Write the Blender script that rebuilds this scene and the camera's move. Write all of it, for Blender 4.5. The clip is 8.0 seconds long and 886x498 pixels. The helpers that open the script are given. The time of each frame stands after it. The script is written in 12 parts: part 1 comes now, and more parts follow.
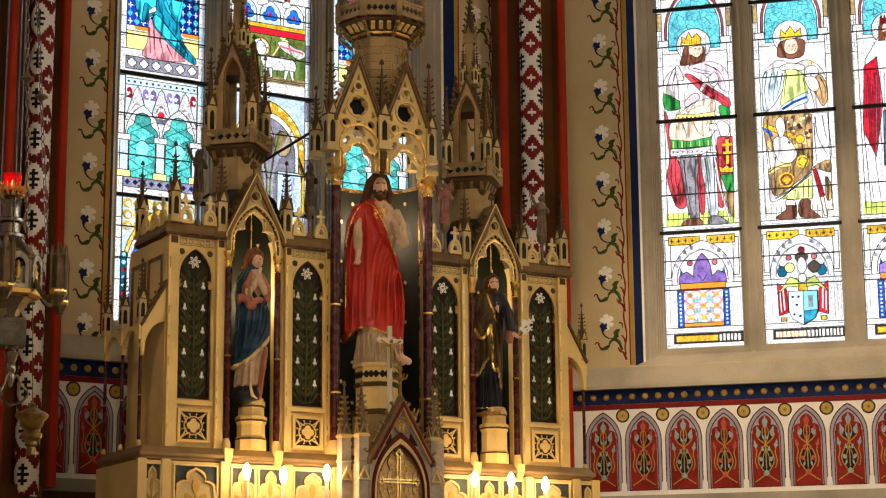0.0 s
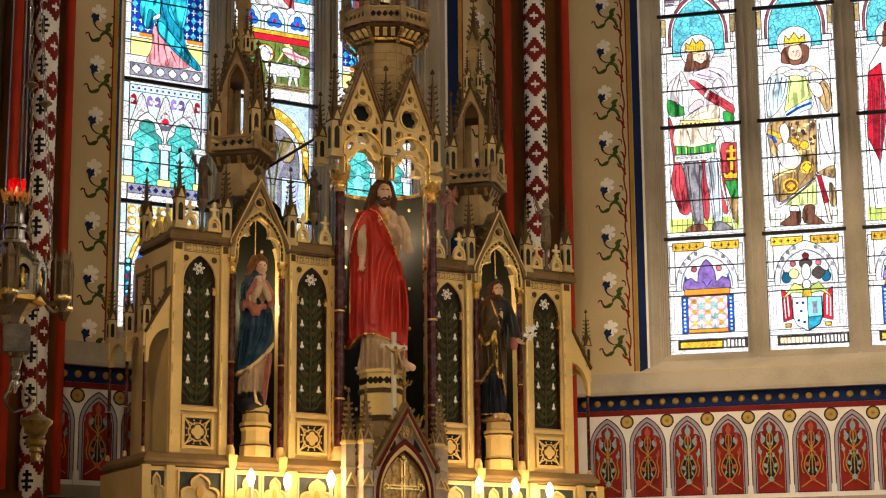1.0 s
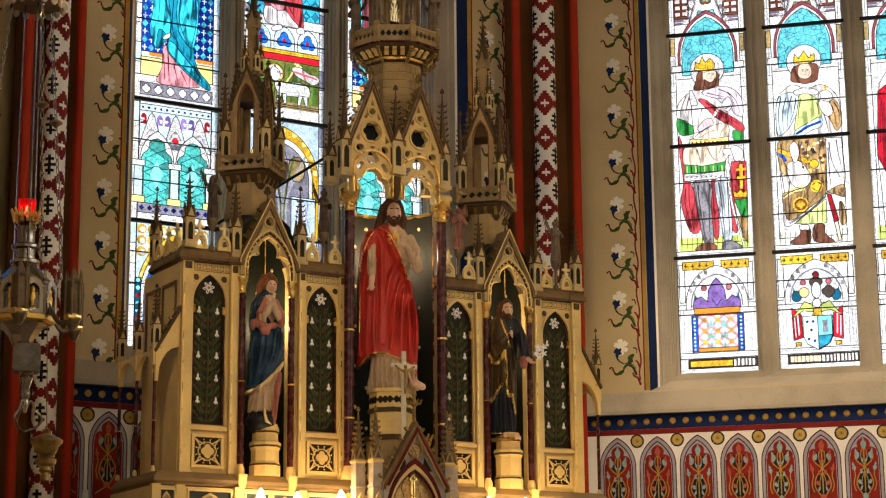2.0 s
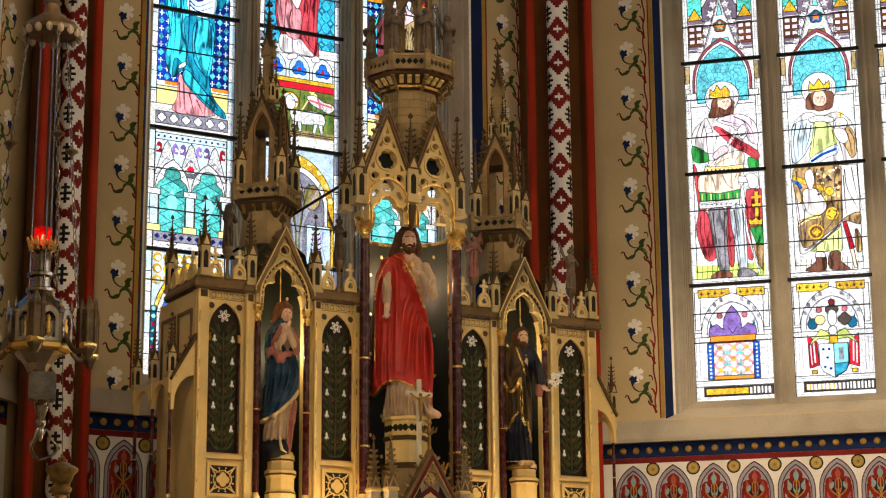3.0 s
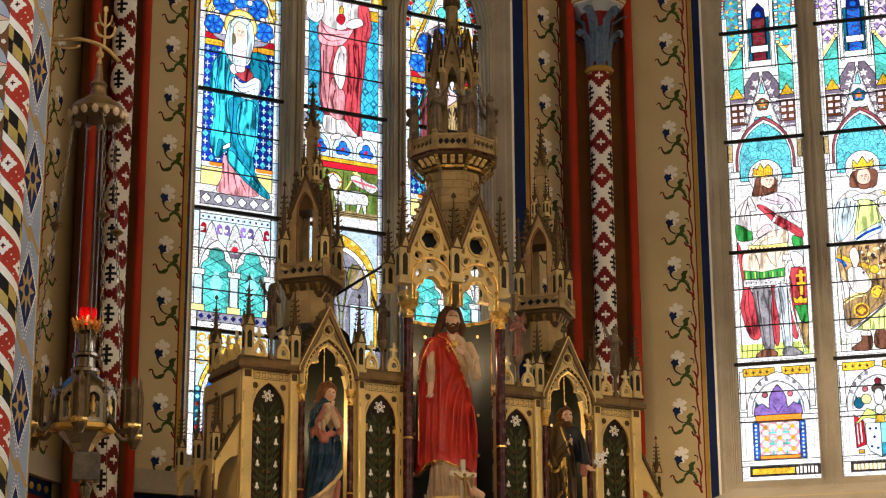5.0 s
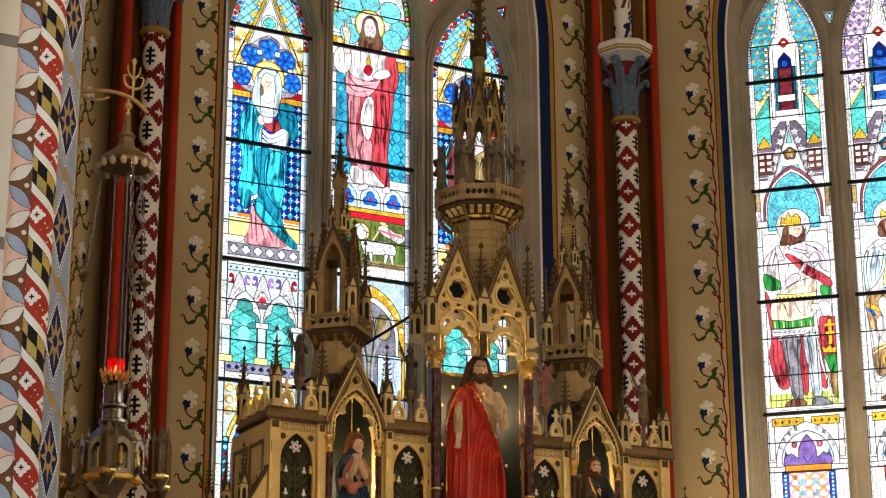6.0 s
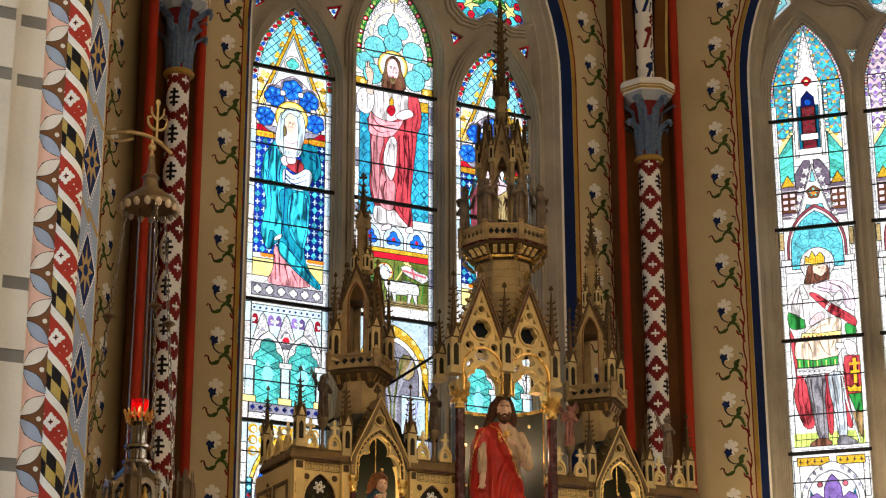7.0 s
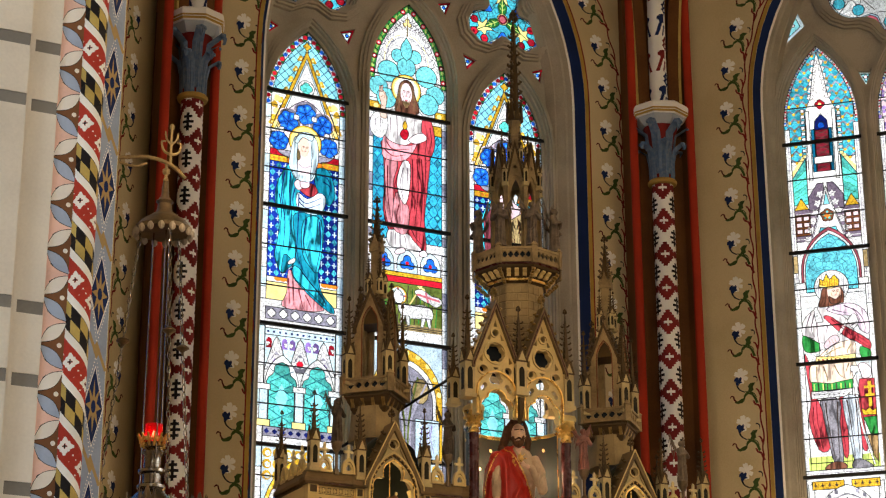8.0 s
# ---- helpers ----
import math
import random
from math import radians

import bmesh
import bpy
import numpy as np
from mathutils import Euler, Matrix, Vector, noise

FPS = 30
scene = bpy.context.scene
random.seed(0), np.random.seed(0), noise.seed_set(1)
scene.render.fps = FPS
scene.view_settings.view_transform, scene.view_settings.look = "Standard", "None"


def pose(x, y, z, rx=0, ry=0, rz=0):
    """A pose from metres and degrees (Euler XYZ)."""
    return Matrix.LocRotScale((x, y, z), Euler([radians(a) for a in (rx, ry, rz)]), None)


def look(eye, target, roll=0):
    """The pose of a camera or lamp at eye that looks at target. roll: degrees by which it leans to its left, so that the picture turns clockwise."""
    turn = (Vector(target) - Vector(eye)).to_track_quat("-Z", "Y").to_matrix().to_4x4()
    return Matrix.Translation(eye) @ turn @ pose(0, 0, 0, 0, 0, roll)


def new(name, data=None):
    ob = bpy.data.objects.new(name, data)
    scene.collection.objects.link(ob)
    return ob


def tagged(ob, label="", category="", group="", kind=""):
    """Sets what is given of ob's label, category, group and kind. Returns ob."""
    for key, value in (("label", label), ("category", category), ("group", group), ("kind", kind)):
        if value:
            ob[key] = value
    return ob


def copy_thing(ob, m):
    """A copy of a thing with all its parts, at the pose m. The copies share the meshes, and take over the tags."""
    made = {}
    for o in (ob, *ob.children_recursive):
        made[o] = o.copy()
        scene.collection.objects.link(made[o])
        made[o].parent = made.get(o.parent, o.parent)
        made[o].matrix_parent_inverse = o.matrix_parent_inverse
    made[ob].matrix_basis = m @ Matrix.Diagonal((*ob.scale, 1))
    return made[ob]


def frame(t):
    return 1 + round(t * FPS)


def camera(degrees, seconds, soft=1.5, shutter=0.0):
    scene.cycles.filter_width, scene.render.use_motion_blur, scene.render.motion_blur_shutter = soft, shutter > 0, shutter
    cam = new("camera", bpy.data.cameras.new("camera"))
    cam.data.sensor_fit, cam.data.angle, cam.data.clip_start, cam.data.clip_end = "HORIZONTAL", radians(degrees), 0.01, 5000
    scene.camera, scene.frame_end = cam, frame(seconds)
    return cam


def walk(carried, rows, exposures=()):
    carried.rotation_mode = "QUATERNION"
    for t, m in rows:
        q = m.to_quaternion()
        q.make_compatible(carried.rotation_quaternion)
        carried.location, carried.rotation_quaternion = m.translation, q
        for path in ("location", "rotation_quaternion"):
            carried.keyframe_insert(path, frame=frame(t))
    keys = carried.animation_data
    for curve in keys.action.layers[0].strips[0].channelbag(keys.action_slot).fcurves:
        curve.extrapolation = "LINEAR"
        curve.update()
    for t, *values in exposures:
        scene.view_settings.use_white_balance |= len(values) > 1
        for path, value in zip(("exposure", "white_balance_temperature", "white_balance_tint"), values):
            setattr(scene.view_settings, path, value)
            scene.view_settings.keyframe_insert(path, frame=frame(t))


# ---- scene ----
EXPOSURE, NAVE_DAY, CANDLE, NICHE, PENDANT, SPOT = 1.0, 96.0, 2.6, 16.0, 70.0, 240.0
cam = camera(25.4, 8.0, soft=1.2)
EYE = (-8.56, -18.0, 1.65)
# seconds, yaw, pitch, roll: the camera stands still and turns
TURNS = [
    (0.0, -30.645, 12.065, -0.453), (0.5, -30.599, 12.116, -0.455), (1.0, -30.523, 12.247, -0.456),
    (1.5, -30.408, 12.475, -0.452), (3.0, -29.790, 13.620, -0.417), (3.5, -29.541, 14.062, -0.388),
    (4.0, -29.231, 14.620, -0.345), (4.5, -28.890, 15.231, -0.305), (6.0, -27.667, 17.404, -0.175),
    (6.5, -27.301, 18.011, -0.147), (7.0, -26.957, 18.565, -0.130), (7.5, -26.707, 18.964, -0.117),
    (8.0, -26.538, 19.257, -0.115),
]
walk(cam, [(t, pose(*EYE, 90 + pitch, 0, yaw) @ pose(0, 0, 0, 0, 0, roll)) for t, yaw, pitch, roll in TURNS],
     exposures=[(0.0, EXPOSURE), (8.0, EXPOSURE)])

# ---- light ----
world = bpy.data.worlds.new("sky")
scene.world = world
world.use_nodes = True
wn = world.node_tree.nodes
sky = wn.new("ShaderNodeTexSky")
sky.sky_type, sky.sun_disc = "NISHITA", False
sky.sun_elevation, sky.sun_rotation = radians(36), radians(33)
wn["Background"].inputs["Strength"].default_value = 0.15
world.node_tree.links.new(sky.outputs["Color"], wn["Background"].inputs["Color"])
sun = new("sun", bpy.data.lights.new("sun", "SUN"))
sun.data.energy, sun.data.angle, sun.data.color = 2.0, radians(12), (1.0, 0.95, 0.88)
sun.matrix_world = look((22, 34, 30), (0, 0, 0))


def lamp(name, kind, energy, color, m, size=0.1, size_y=None, spot=None):
    ob = new(name, bpy.data.lights.new(name, kind))
    ob.data.energy, ob.data.color, ob.matrix_world = energy, color, m
    if kind == "AREA":
        ob.data.shape, ob.data.size, ob.data.size_y = "RECTANGLE", size, size_y or size
    else:
        ob.data.shadow_soft_size = size
    if spot:
        ob.data.spot_size, ob.data.spot_blend = radians(spot), 0.7
    return ob


WARM = (1.0, 0.66, 0.32)
import itertools
from mathutils.geometry import delaunay_2d_cdt

# ---- materials ----
def material(name, color, rough=0.6, metal=0.0, var=0.15, scale=3.0, fine=60.0, bump=0.1, dirt=None, island=0.0, coat=0.0):
    m = bpy.data.materials.new(name)
    m.use_nodes = True
    nt = m.node_tree
    b = nt.nodes["Principled BSDF"]
    b.inputs["Roughness"].default_value = rough
    b.inputs["Metallic"].default_value = metal
    b.inputs["Coat Weight"].default_value = coat
    b.inputs["Specular IOR Level"].default_value = 0.12 if rough >= 0.5 else 0.3
    co = nt.nodes.new("ShaderNodeTexCoord")
    geo = nt.nodes.new("ShaderNodeNewGeometry")
    n1 = nt.nodes.new("ShaderNodeTexNoise")
    n1.inputs["Scale"].default_value, n1.inputs["Detail"].default_value = scale, 6
    n2 = nt.nodes.new("ShaderNodeTexNoise")
    n2.inputs["Scale"].default_value, n2.inputs["Detail"].default_value = fine, 3
    nt.links.new(geo.outputs["Position"], n1.inputs["Vector"])
    nt.links.new(geo.outputs["Position"], n2.inputs["Vector"])
    ramp = nt.nodes.new("ShaderNodeValToRGB")
    lo = [max(0, c * (1 - var * 1.6)) for c in color]
    hi = [min(1, c * (1 + var)) for c in color]
    if dirt:
        lo = dirt
    ramp.color_ramp.elements[0].position, ramp.color_ramp.elements[1].position = 0.25, 0.62
    ramp.color_ramp.elements[0].color, ramp.color_ramp.elements[1].color = (*lo, 1), (*hi, 1)
    mixf = nt.nodes.new("ShaderNodeMath")
    mixf.operation = "MULTIPLY_ADD"
    mixf.inputs[1].default_value, mixf.inputs[2].default_value = 0.3, -0.15
    nt.links.new(n2.outputs["Fac"], mixf.inputs[0])
    add = nt.nodes.new("ShaderNodeMath")
    nt.links.new(n1.outputs["Fac"], add.inputs[0])
    nt.links.new(mixf.outputs[0], add.inputs[1])
    out = add.outputs[0]
    if island:
        info = nt.nodes.new("ShaderNodeObjectInfo")
        ma = nt.nodes.new("ShaderNodeMath")
        ma.operation = "MULTIPLY_ADD"
        ma.inputs[1].default_value, ma.inputs[2].default_value = island, -island / 2
        nt.links.new(info.outputs["Random"], ma.inputs[0])
        ad2 = nt.nodes.new("ShaderNodeMath")
        nt.links.new(out, ad2.inputs[0])
        nt.links.new(ma.outputs[0], ad2.inputs[1])
        out = ad2.outputs[0]
    nt.links.new(out, ramp.inputs["Fac"])
    nt.links.new(ramp.outputs["Color"], b.inputs["Base Color"])
    rr = nt.nodes.new("ShaderNodeMath")
    rr.operation = "MULTIPLY_ADD"
    rr.inputs[1].default_value, rr.inputs[2].default_value = 0.25, rough - 0.12
    nt.links.new(n1.outputs["Fac"], rr.inputs[0])
    nt.links.new(rr.outputs[0], b.inputs["Roughness"])
    if bump:
        bp = nt.nodes.new("ShaderNodeBump")
        bp.inputs["Strength"].default_value, bp.inputs["Distance"].default_value = bump, 0.004
        nt.links.new(n2.outputs["Fac"], bp.inputs["Height"])
        nt.links.new(bp.outputs["Normal"], b.inputs["Normal"])
    return m


def glass(name, color, var=0.3, web=0.0, trace=0.0, drape=0.0, soft=0.85):
    """Coloured window glass that passes on the daylight behind it."""
    m = bpy.data.materials.new(name)
    m.use_nodes = True
    nt = m.node_tree
    nt.nodes.remove(nt.nodes["Principled BSDF"])
    out = nt.nodes["Material Output"]
    tr = nt.nodes.new("ShaderNodeBsdfTranslucent")
    gl = nt.nodes.new("ShaderNodeBsdfGlossy")
    gl.inputs["Roughness"].default_value, gl.inputs["Color"].default_value = 0.25, (1, 1, 1, 1)
    mix = nt.nodes.new("ShaderNodeMixShader")
    mix.inputs["Fac"].default_value = 0.008
    geo = nt.nodes.new("ShaderNodeNewGeometry")
    n1 = nt.nodes.new("ShaderNodeTexNoise")
    n1.inputs["Scale"].default_value, n1.inputs["Detail"].default_value = 9.0, 4
    nt.links.new(geo.outputs["Position"], n1.inputs["Vector"])
    ma = nt.nodes.new("ShaderNodeMath")
    ma.operation = "MULTIPLY_ADD"
    ma.inputs[1].default_value, ma.inputs[2].default_value = 0.6, -0.3
    nt.links.new(geo.outputs["Random Per Island"], ma.inputs[0])
    ad = nt.nodes.new("ShaderNodeMath")
    nt.links.new(n1.outputs["Fac"], ad.inputs[0])
    nt.links.new(ma.outputs[0], ad.inputs[1])
    ramp = nt.nodes.new("ShaderNodeValToRGB")
    ramp.color_ramp.elements[0].position, ramp.color_ramp.elements[1].position = 0.2, 0.75
    ramp.color_ramp.elements[0].color = (*[c * (1 - var) for c in color], 1)
    ramp.color_ramp.elements[1].color = (*[min(1, c * (1 + var)) for c in color], 1)
    nt.links.new(ad.outputs[0], ramp.inputs["Fac"])
    col = ramp.outputs["Color"]
    # brown painted matting, in soft clouds
    n2 = nt.nodes.new("ShaderNodeTexNoise")
    n2.inputs["Scale"].default_value, n2.inputs["Detail"].default_value, n2.inputs["Roughness"].default_value = 34.0, 5, 0.65
    nt.links.new(geo.outputs["Position"], n2.inputs["Vector"])
    r2 = nt.nodes.new("ShaderNodeMapRange")
    r2.inputs["From Min"].default_value, r2.inputs["From Max"].default_value = 0.36, 0.56
    r2.inputs["To Min"].default_value, r2.inputs["To Max"].default_value = 1.0 - var * 0.9, 1.0
    nt.links.new(n2.outputs["Fac"], r2.inputs["Value"])
    val = r2.outputs["Result"]
    for scale, width, depth in ((web, 0.05 if soft < 0.8 else 0.045, soft), (trace, 0.06, 0.5)):
        if scale:
            vo = nt.nodes.new("ShaderNodeTexVoronoi")
            vo.feature = "DISTANCE_TO_EDGE"
            vo.inputs["Scale"].default_value = scale
            nt.links.new(geo.outputs["Position"], vo.inputs["Vector"])
            r3 = nt.nodes.new("ShaderNodeMapRange")
            r3.inputs["From Min"].default_value, r3.inputs["From Max"].default_value = width * 0.5, width
            r3.inputs["To Min"].default_value, r3.inputs["To Max"].default_value = 1.0 - depth, 1.0
            nt.links.new(vo.outputs["Distance"], r3.inputs["Value"])
            mu = nt.nodes.new("ShaderNodeMath")
            mu.operation = "MULTIPLY"
            nt.links.new(val, mu.inputs[0])
            nt.links.new(r3.outputs["Result"], mu.inputs[1])
            val = mu.outputs[0]
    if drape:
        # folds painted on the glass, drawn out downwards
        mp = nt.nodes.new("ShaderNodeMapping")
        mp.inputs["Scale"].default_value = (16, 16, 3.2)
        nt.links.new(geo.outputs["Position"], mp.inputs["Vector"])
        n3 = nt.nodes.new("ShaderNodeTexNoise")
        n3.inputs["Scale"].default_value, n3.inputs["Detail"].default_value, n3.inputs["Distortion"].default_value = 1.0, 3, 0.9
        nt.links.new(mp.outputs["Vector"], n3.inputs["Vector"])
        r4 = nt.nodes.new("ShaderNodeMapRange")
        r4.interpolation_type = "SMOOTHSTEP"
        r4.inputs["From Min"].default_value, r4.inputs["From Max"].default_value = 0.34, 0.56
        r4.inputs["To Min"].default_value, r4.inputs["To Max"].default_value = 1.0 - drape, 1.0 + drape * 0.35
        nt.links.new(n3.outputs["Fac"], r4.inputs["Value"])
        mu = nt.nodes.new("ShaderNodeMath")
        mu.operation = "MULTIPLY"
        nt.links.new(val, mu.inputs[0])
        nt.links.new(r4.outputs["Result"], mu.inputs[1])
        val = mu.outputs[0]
    mc = nt.nodes.new("ShaderNodeMix")
    mc.data_type, mc.blend_type = "RGBA", "MULTIPLY"
    mc.inputs["Factor"].default_value = 1.0
    nt.links.new(col, mc.inputs[6])
    nt.links.new(val, mc.inputs[7])
    nt.links.new(mc.outputs[2], tr.inputs["Color"])
    nt.links.new(tr.outputs[0], mix.inputs[1])
    nt.links.new(gl.outputs[0], mix.inputs[2])
    nt.links.new(mix.outputs[0], out.inputs["Surface"])
    return m


def emitter(name, color, strength):
    m = bpy.data.materials.new(name)
    m.use_nodes = True
    b = m.node_tree.nodes["Principled BSDF"]
    b.inputs["Base Color"].default_value = (*[c * 0.2 for c in color], 1)
    b.inputs["Emission Color"].default_value = (*color, 1)
    b.inputs["Emission Strength"].default_value = strength
    return m


MAT = {
    "plaster": material("plaster", (0.60, 0.485, 0.29), 0.85, var=0.08, scale=0.8, bump=0.2, dirt=(0.50, 0.385, 0.205)),
    "stone": material("stone", (0.44, 0.39, 0.31), 0.85, var=0.10, scale=1.6, bump=0.25, dirt=(0.30, 0.265, 0.205)),
    "brown": material("brown", (0.130, 0.051, 0.014), 0.7, var=0.22, scale=1.6, bump=0.12, dirt=(0.078, 0.030, 0.008)),
    "tan": material("tan", (0.40, 0.27, 0.11), 0.75, var=0.15, scale=1.0, bump=0.1),
    "red": material("red", (0.36, 0.030, 0.011), 0.65, var=0.15, scale=2.0),
    "wine": material("wine", (0.19, 0.018, 0.016), 0.7, var=0.2, scale=3.0),
    "crimson": material("crimson_paint", (0.24, 0.020, 0.014), 0.7, var=0.25, scale=5.0),
    "darkred": material("darkred", (0.10, 0.012, 0.010), 0.7, var=0.2),
    "navy": material("navy", (0.010, 0.022, 0.085), 0.7, var=0.2, scale=2.0),
    "sky": material("blue_paint", (0.22, 0.30, 0.45), 0.7, var=0.15),
    "ochre": material("ochre", (0.42, 0.26, 0.06), 0.65, var=0.15, scale=3.0),
    "white": material("white_paint", (0.88, 0.85, 0.79), 0.75, var=0.05, scale=4.0),
    "pink": material("pink_paint", (0.85, 0.58, 0.50), 0.75, var=0.10),
    "coral": material("coral_paint", (0.45, 0.10, 0.07), 0.75, var=0.15),
    "teal": material("teal_paint", (0.25, 0.40, 0.42), 0.75, var=0.15),
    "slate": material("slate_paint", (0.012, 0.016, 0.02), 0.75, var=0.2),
    "lilac": material("lilac_paint", (0.36, 0.36, 0.42), 0.75, var=0.12),
    "leaf": material("leaf_paint", (0.050, 0.080, 0.020), 0.75, var=0.25, scale=8),
    "black": material("black_paint", (0.015, 0.012, 0.012), 0.6, var=0.2),
    "cream": material("cream_paint", (0.66, 0.47, 0.17), 0.42, var=0.10, scale=2.5, bump=0.06, dirt=(0.50, 0.36, 0.14)),
    "taupe": material("taupe_paint", (0.080, 0.047, 0.018), 0.55, var=0.15, scale=3.0),
    "maroon": material("maroon_marble", (0.050, 0.0075, 0.005), 0.26, var=0.35, scale=14.0),
    "gold": material("gilding", (0.80, 0.52, 0.15), 0.28, metal=1.0, var=0.2, scale=10.0),
    "oldgold": material("old_gilding", (0.30, 0.19, 0.06), 0.4, metal=0.8, var=0.35, scale=20.0),
    "green": material("dark_brown_green_panel", (0.020, 0.015, 0.006), 0.5, var=0.45, scale=7.0),
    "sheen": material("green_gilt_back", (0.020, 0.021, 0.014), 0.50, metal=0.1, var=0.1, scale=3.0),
    "bronze": material("bronze", (0.16, 0.11, 0.06), 0.45, metal=0.6, var=0.3, scale=12.0),
    "silver": material("old_silver", (0.34, 0.29, 0.235), 0.20, metal=1.0, var=0.25, scale=6.0, bump=0.03),
    "iron": material("dark_iron", (0.02, 0.02, 0.02), 0.5, metal=0.4, var=0.2),
    "lead": material("lead_came", (0.018, 0.018, 0.02), 0.6, metal=0.3, var=0.2),
    "floor": material("floor_stone", (0.22, 0.18, 0.14), 0.5, var=0.15),
    "ceil": material("ceiling_plaster", (0.50, 0.44, 0.34), 0.9, var=0.08),
    "ivory": material("ivory_paint", (0.66, 0.58, 0.42), 0.4, var=0.12, scale=8.0),
    "pewter": material("grey_cream_paint", (0.40, 0.33, 0.25), 0.55, metal=0.0, var=0.2, scale=8.0),
    "doorgold": material("dull_gilt_relief", (0.50, 0.31, 0.11), 0.45, metal=0.6, var=0.3, scale=30.0),
    "goldpaint": material("gold_paint", (0.50, 0.36, 0.10), 0.5, var=0.15, scale=6.0),
    "redpaint": material("pier_red_paint", (0.42, 0.045, 0.028), 0.7, var=0.12, scale=4.0),
    "brownpaint": material("pier_brown_paint", (0.20, 0.095, 0.045), 0.7, var=0.12, scale=4.0),
    "bluepaint": material("pier_blue_paint", (0.40, 0.49, 0.66), 0.7, var=0.10, scale=4.0),
    "bluegrey": material("pier_bluegrey_paint", (0.30, 0.35, 0.45), 0.7, var=0.12, scale=4.0),
    "ashlar": material("ashlar_paint", (0.72, 0.675, 0.59), 0.8, var=0.08, scale=1.5, bump=0.15),
    "greyband": material("grey_joint_paint", (0.22, 0.21, 0.19), 0.8, var=0.1, scale=3.0),
    "grass": material("grass_ground", (0.10, 0.12, 0.07), 0.9, var=0.3, scale=0.5),
}

GL = {
    "w": glass("glass_white", (0.88, 0.88, 0.90), 0.22, 52.0, 24.0, soft=0.55),
    "wg": glass("glass_grey", (0.26, 0.25, 0.32), 0.5, 40.0, soft=0.5),
    "wb": glass("glass_pale_blue", (0.56, 0.72, 0.88), 0.3, 46.0, soft=0.5),
    "b": glass("glass_blue", (0.012, 0.12, 0.78), 0.6, 13.0, soft=0.6),
    "db": glass("glass_deep_blue", (0.008, 0.030, 0.30), 0.5),
    "nb": glass("glass_navy", (0.007, 0.014, 0.12), 0.5),
    "c": glass("glass_cyan", (0.03, 0.34, 0.52), 0.5),
    "ct": glass("glass_turquoise", (0.07, 0.50, 0.66), 0.45, 12.0, 30.0, soft=0.5),
    "dc": glass("glass_deep_cyan", (0.004, 0.085, 0.16), 0.5),
    "pc": glass("glass_pale_cyan", (0.25, 0.68, 0.80), 0.3),
    "sg": glass("glass_sea_green", (0.09, 0.52, 0.48), 0.45, 0, 20.0),
    "r": glass("glass_ruby", (0.44, 0.010, 0.025), 0.55),
    "rd": glass("glass_dark_ruby", (0.14, 0.010, 0.02), 0.4),
    "rs": glass("glass_rose", (0.46, 0.10, 0.14), 0.45),
    "pk": glass("glass_pink", (0.80, 0.60, 0.66), 0.2),
    "p": glass("glass_purple", (0.24, 0.14, 0.46), 0.45),
    "y": glass("glass_amber", (0.72, 0.40, 0.03), 0.5, 30.0, soft=0.7),
    "yl": glass("glass_pale_amber", (0.85, 0.68, 0.26), 0.2),
    "o": glass("glass_orange", (0.70, 0.20, 0.02), 0.3),
    "g": glass("glass_green", (0.02, 0.17, 0.035), 0.5),
    "ol": glass("glass_olive", (0.12, 0.16, 0.03), 0.5),
    "lg": glass("glass_lime", (0.46, 0.56, 0.14), 0.3),
    "s": glass("glass_flesh", (0.74, 0.52, 0.44), 0.15),
    "h": glass("glass_brown", (0.13, 0.045, 0.02), 0.4),
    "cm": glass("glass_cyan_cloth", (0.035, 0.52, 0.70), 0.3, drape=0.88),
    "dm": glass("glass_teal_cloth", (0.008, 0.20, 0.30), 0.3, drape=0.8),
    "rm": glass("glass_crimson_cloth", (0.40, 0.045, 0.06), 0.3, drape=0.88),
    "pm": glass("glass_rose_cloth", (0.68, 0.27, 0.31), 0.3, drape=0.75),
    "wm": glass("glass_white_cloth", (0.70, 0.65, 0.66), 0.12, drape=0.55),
    "cl": glass("glass_sky", (0.17, 0.62, 0.80), 0.5, 0, 26.0),
    "cs": glass("glass_sky_cells", (0.13, 0.56, 0.72), 0.45, 15.0, 40.0, soft=0.7),
    "vg": glass("glass_violet_grey", (0.17, 0.13, 0.19), 0.4, 30.0, soft=0.5),
    "bl": glass("glass_bright_blue", (0.05, 0.30, 0.95), 0.3),
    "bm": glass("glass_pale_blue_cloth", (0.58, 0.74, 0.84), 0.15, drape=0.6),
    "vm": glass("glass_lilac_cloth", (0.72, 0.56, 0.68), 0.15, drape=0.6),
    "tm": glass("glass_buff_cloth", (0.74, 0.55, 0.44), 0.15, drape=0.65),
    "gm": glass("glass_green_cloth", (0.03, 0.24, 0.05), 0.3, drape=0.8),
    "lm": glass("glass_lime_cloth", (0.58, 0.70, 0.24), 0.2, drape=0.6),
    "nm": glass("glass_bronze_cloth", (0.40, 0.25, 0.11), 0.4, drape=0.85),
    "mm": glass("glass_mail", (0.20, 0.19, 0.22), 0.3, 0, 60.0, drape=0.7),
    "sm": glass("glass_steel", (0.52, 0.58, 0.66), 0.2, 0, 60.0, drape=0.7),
    "sh": glass("glass_trace_paint", (0.085, 0.060, 0.085), 0.3),
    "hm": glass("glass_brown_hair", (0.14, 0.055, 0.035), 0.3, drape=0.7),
    "n": glass("glass_bronze", (0.30, 0.22, 0.10), 0.6),
    "k": glass("glass_umber", (0.05, 0.035, 0.03), 0.4),
}


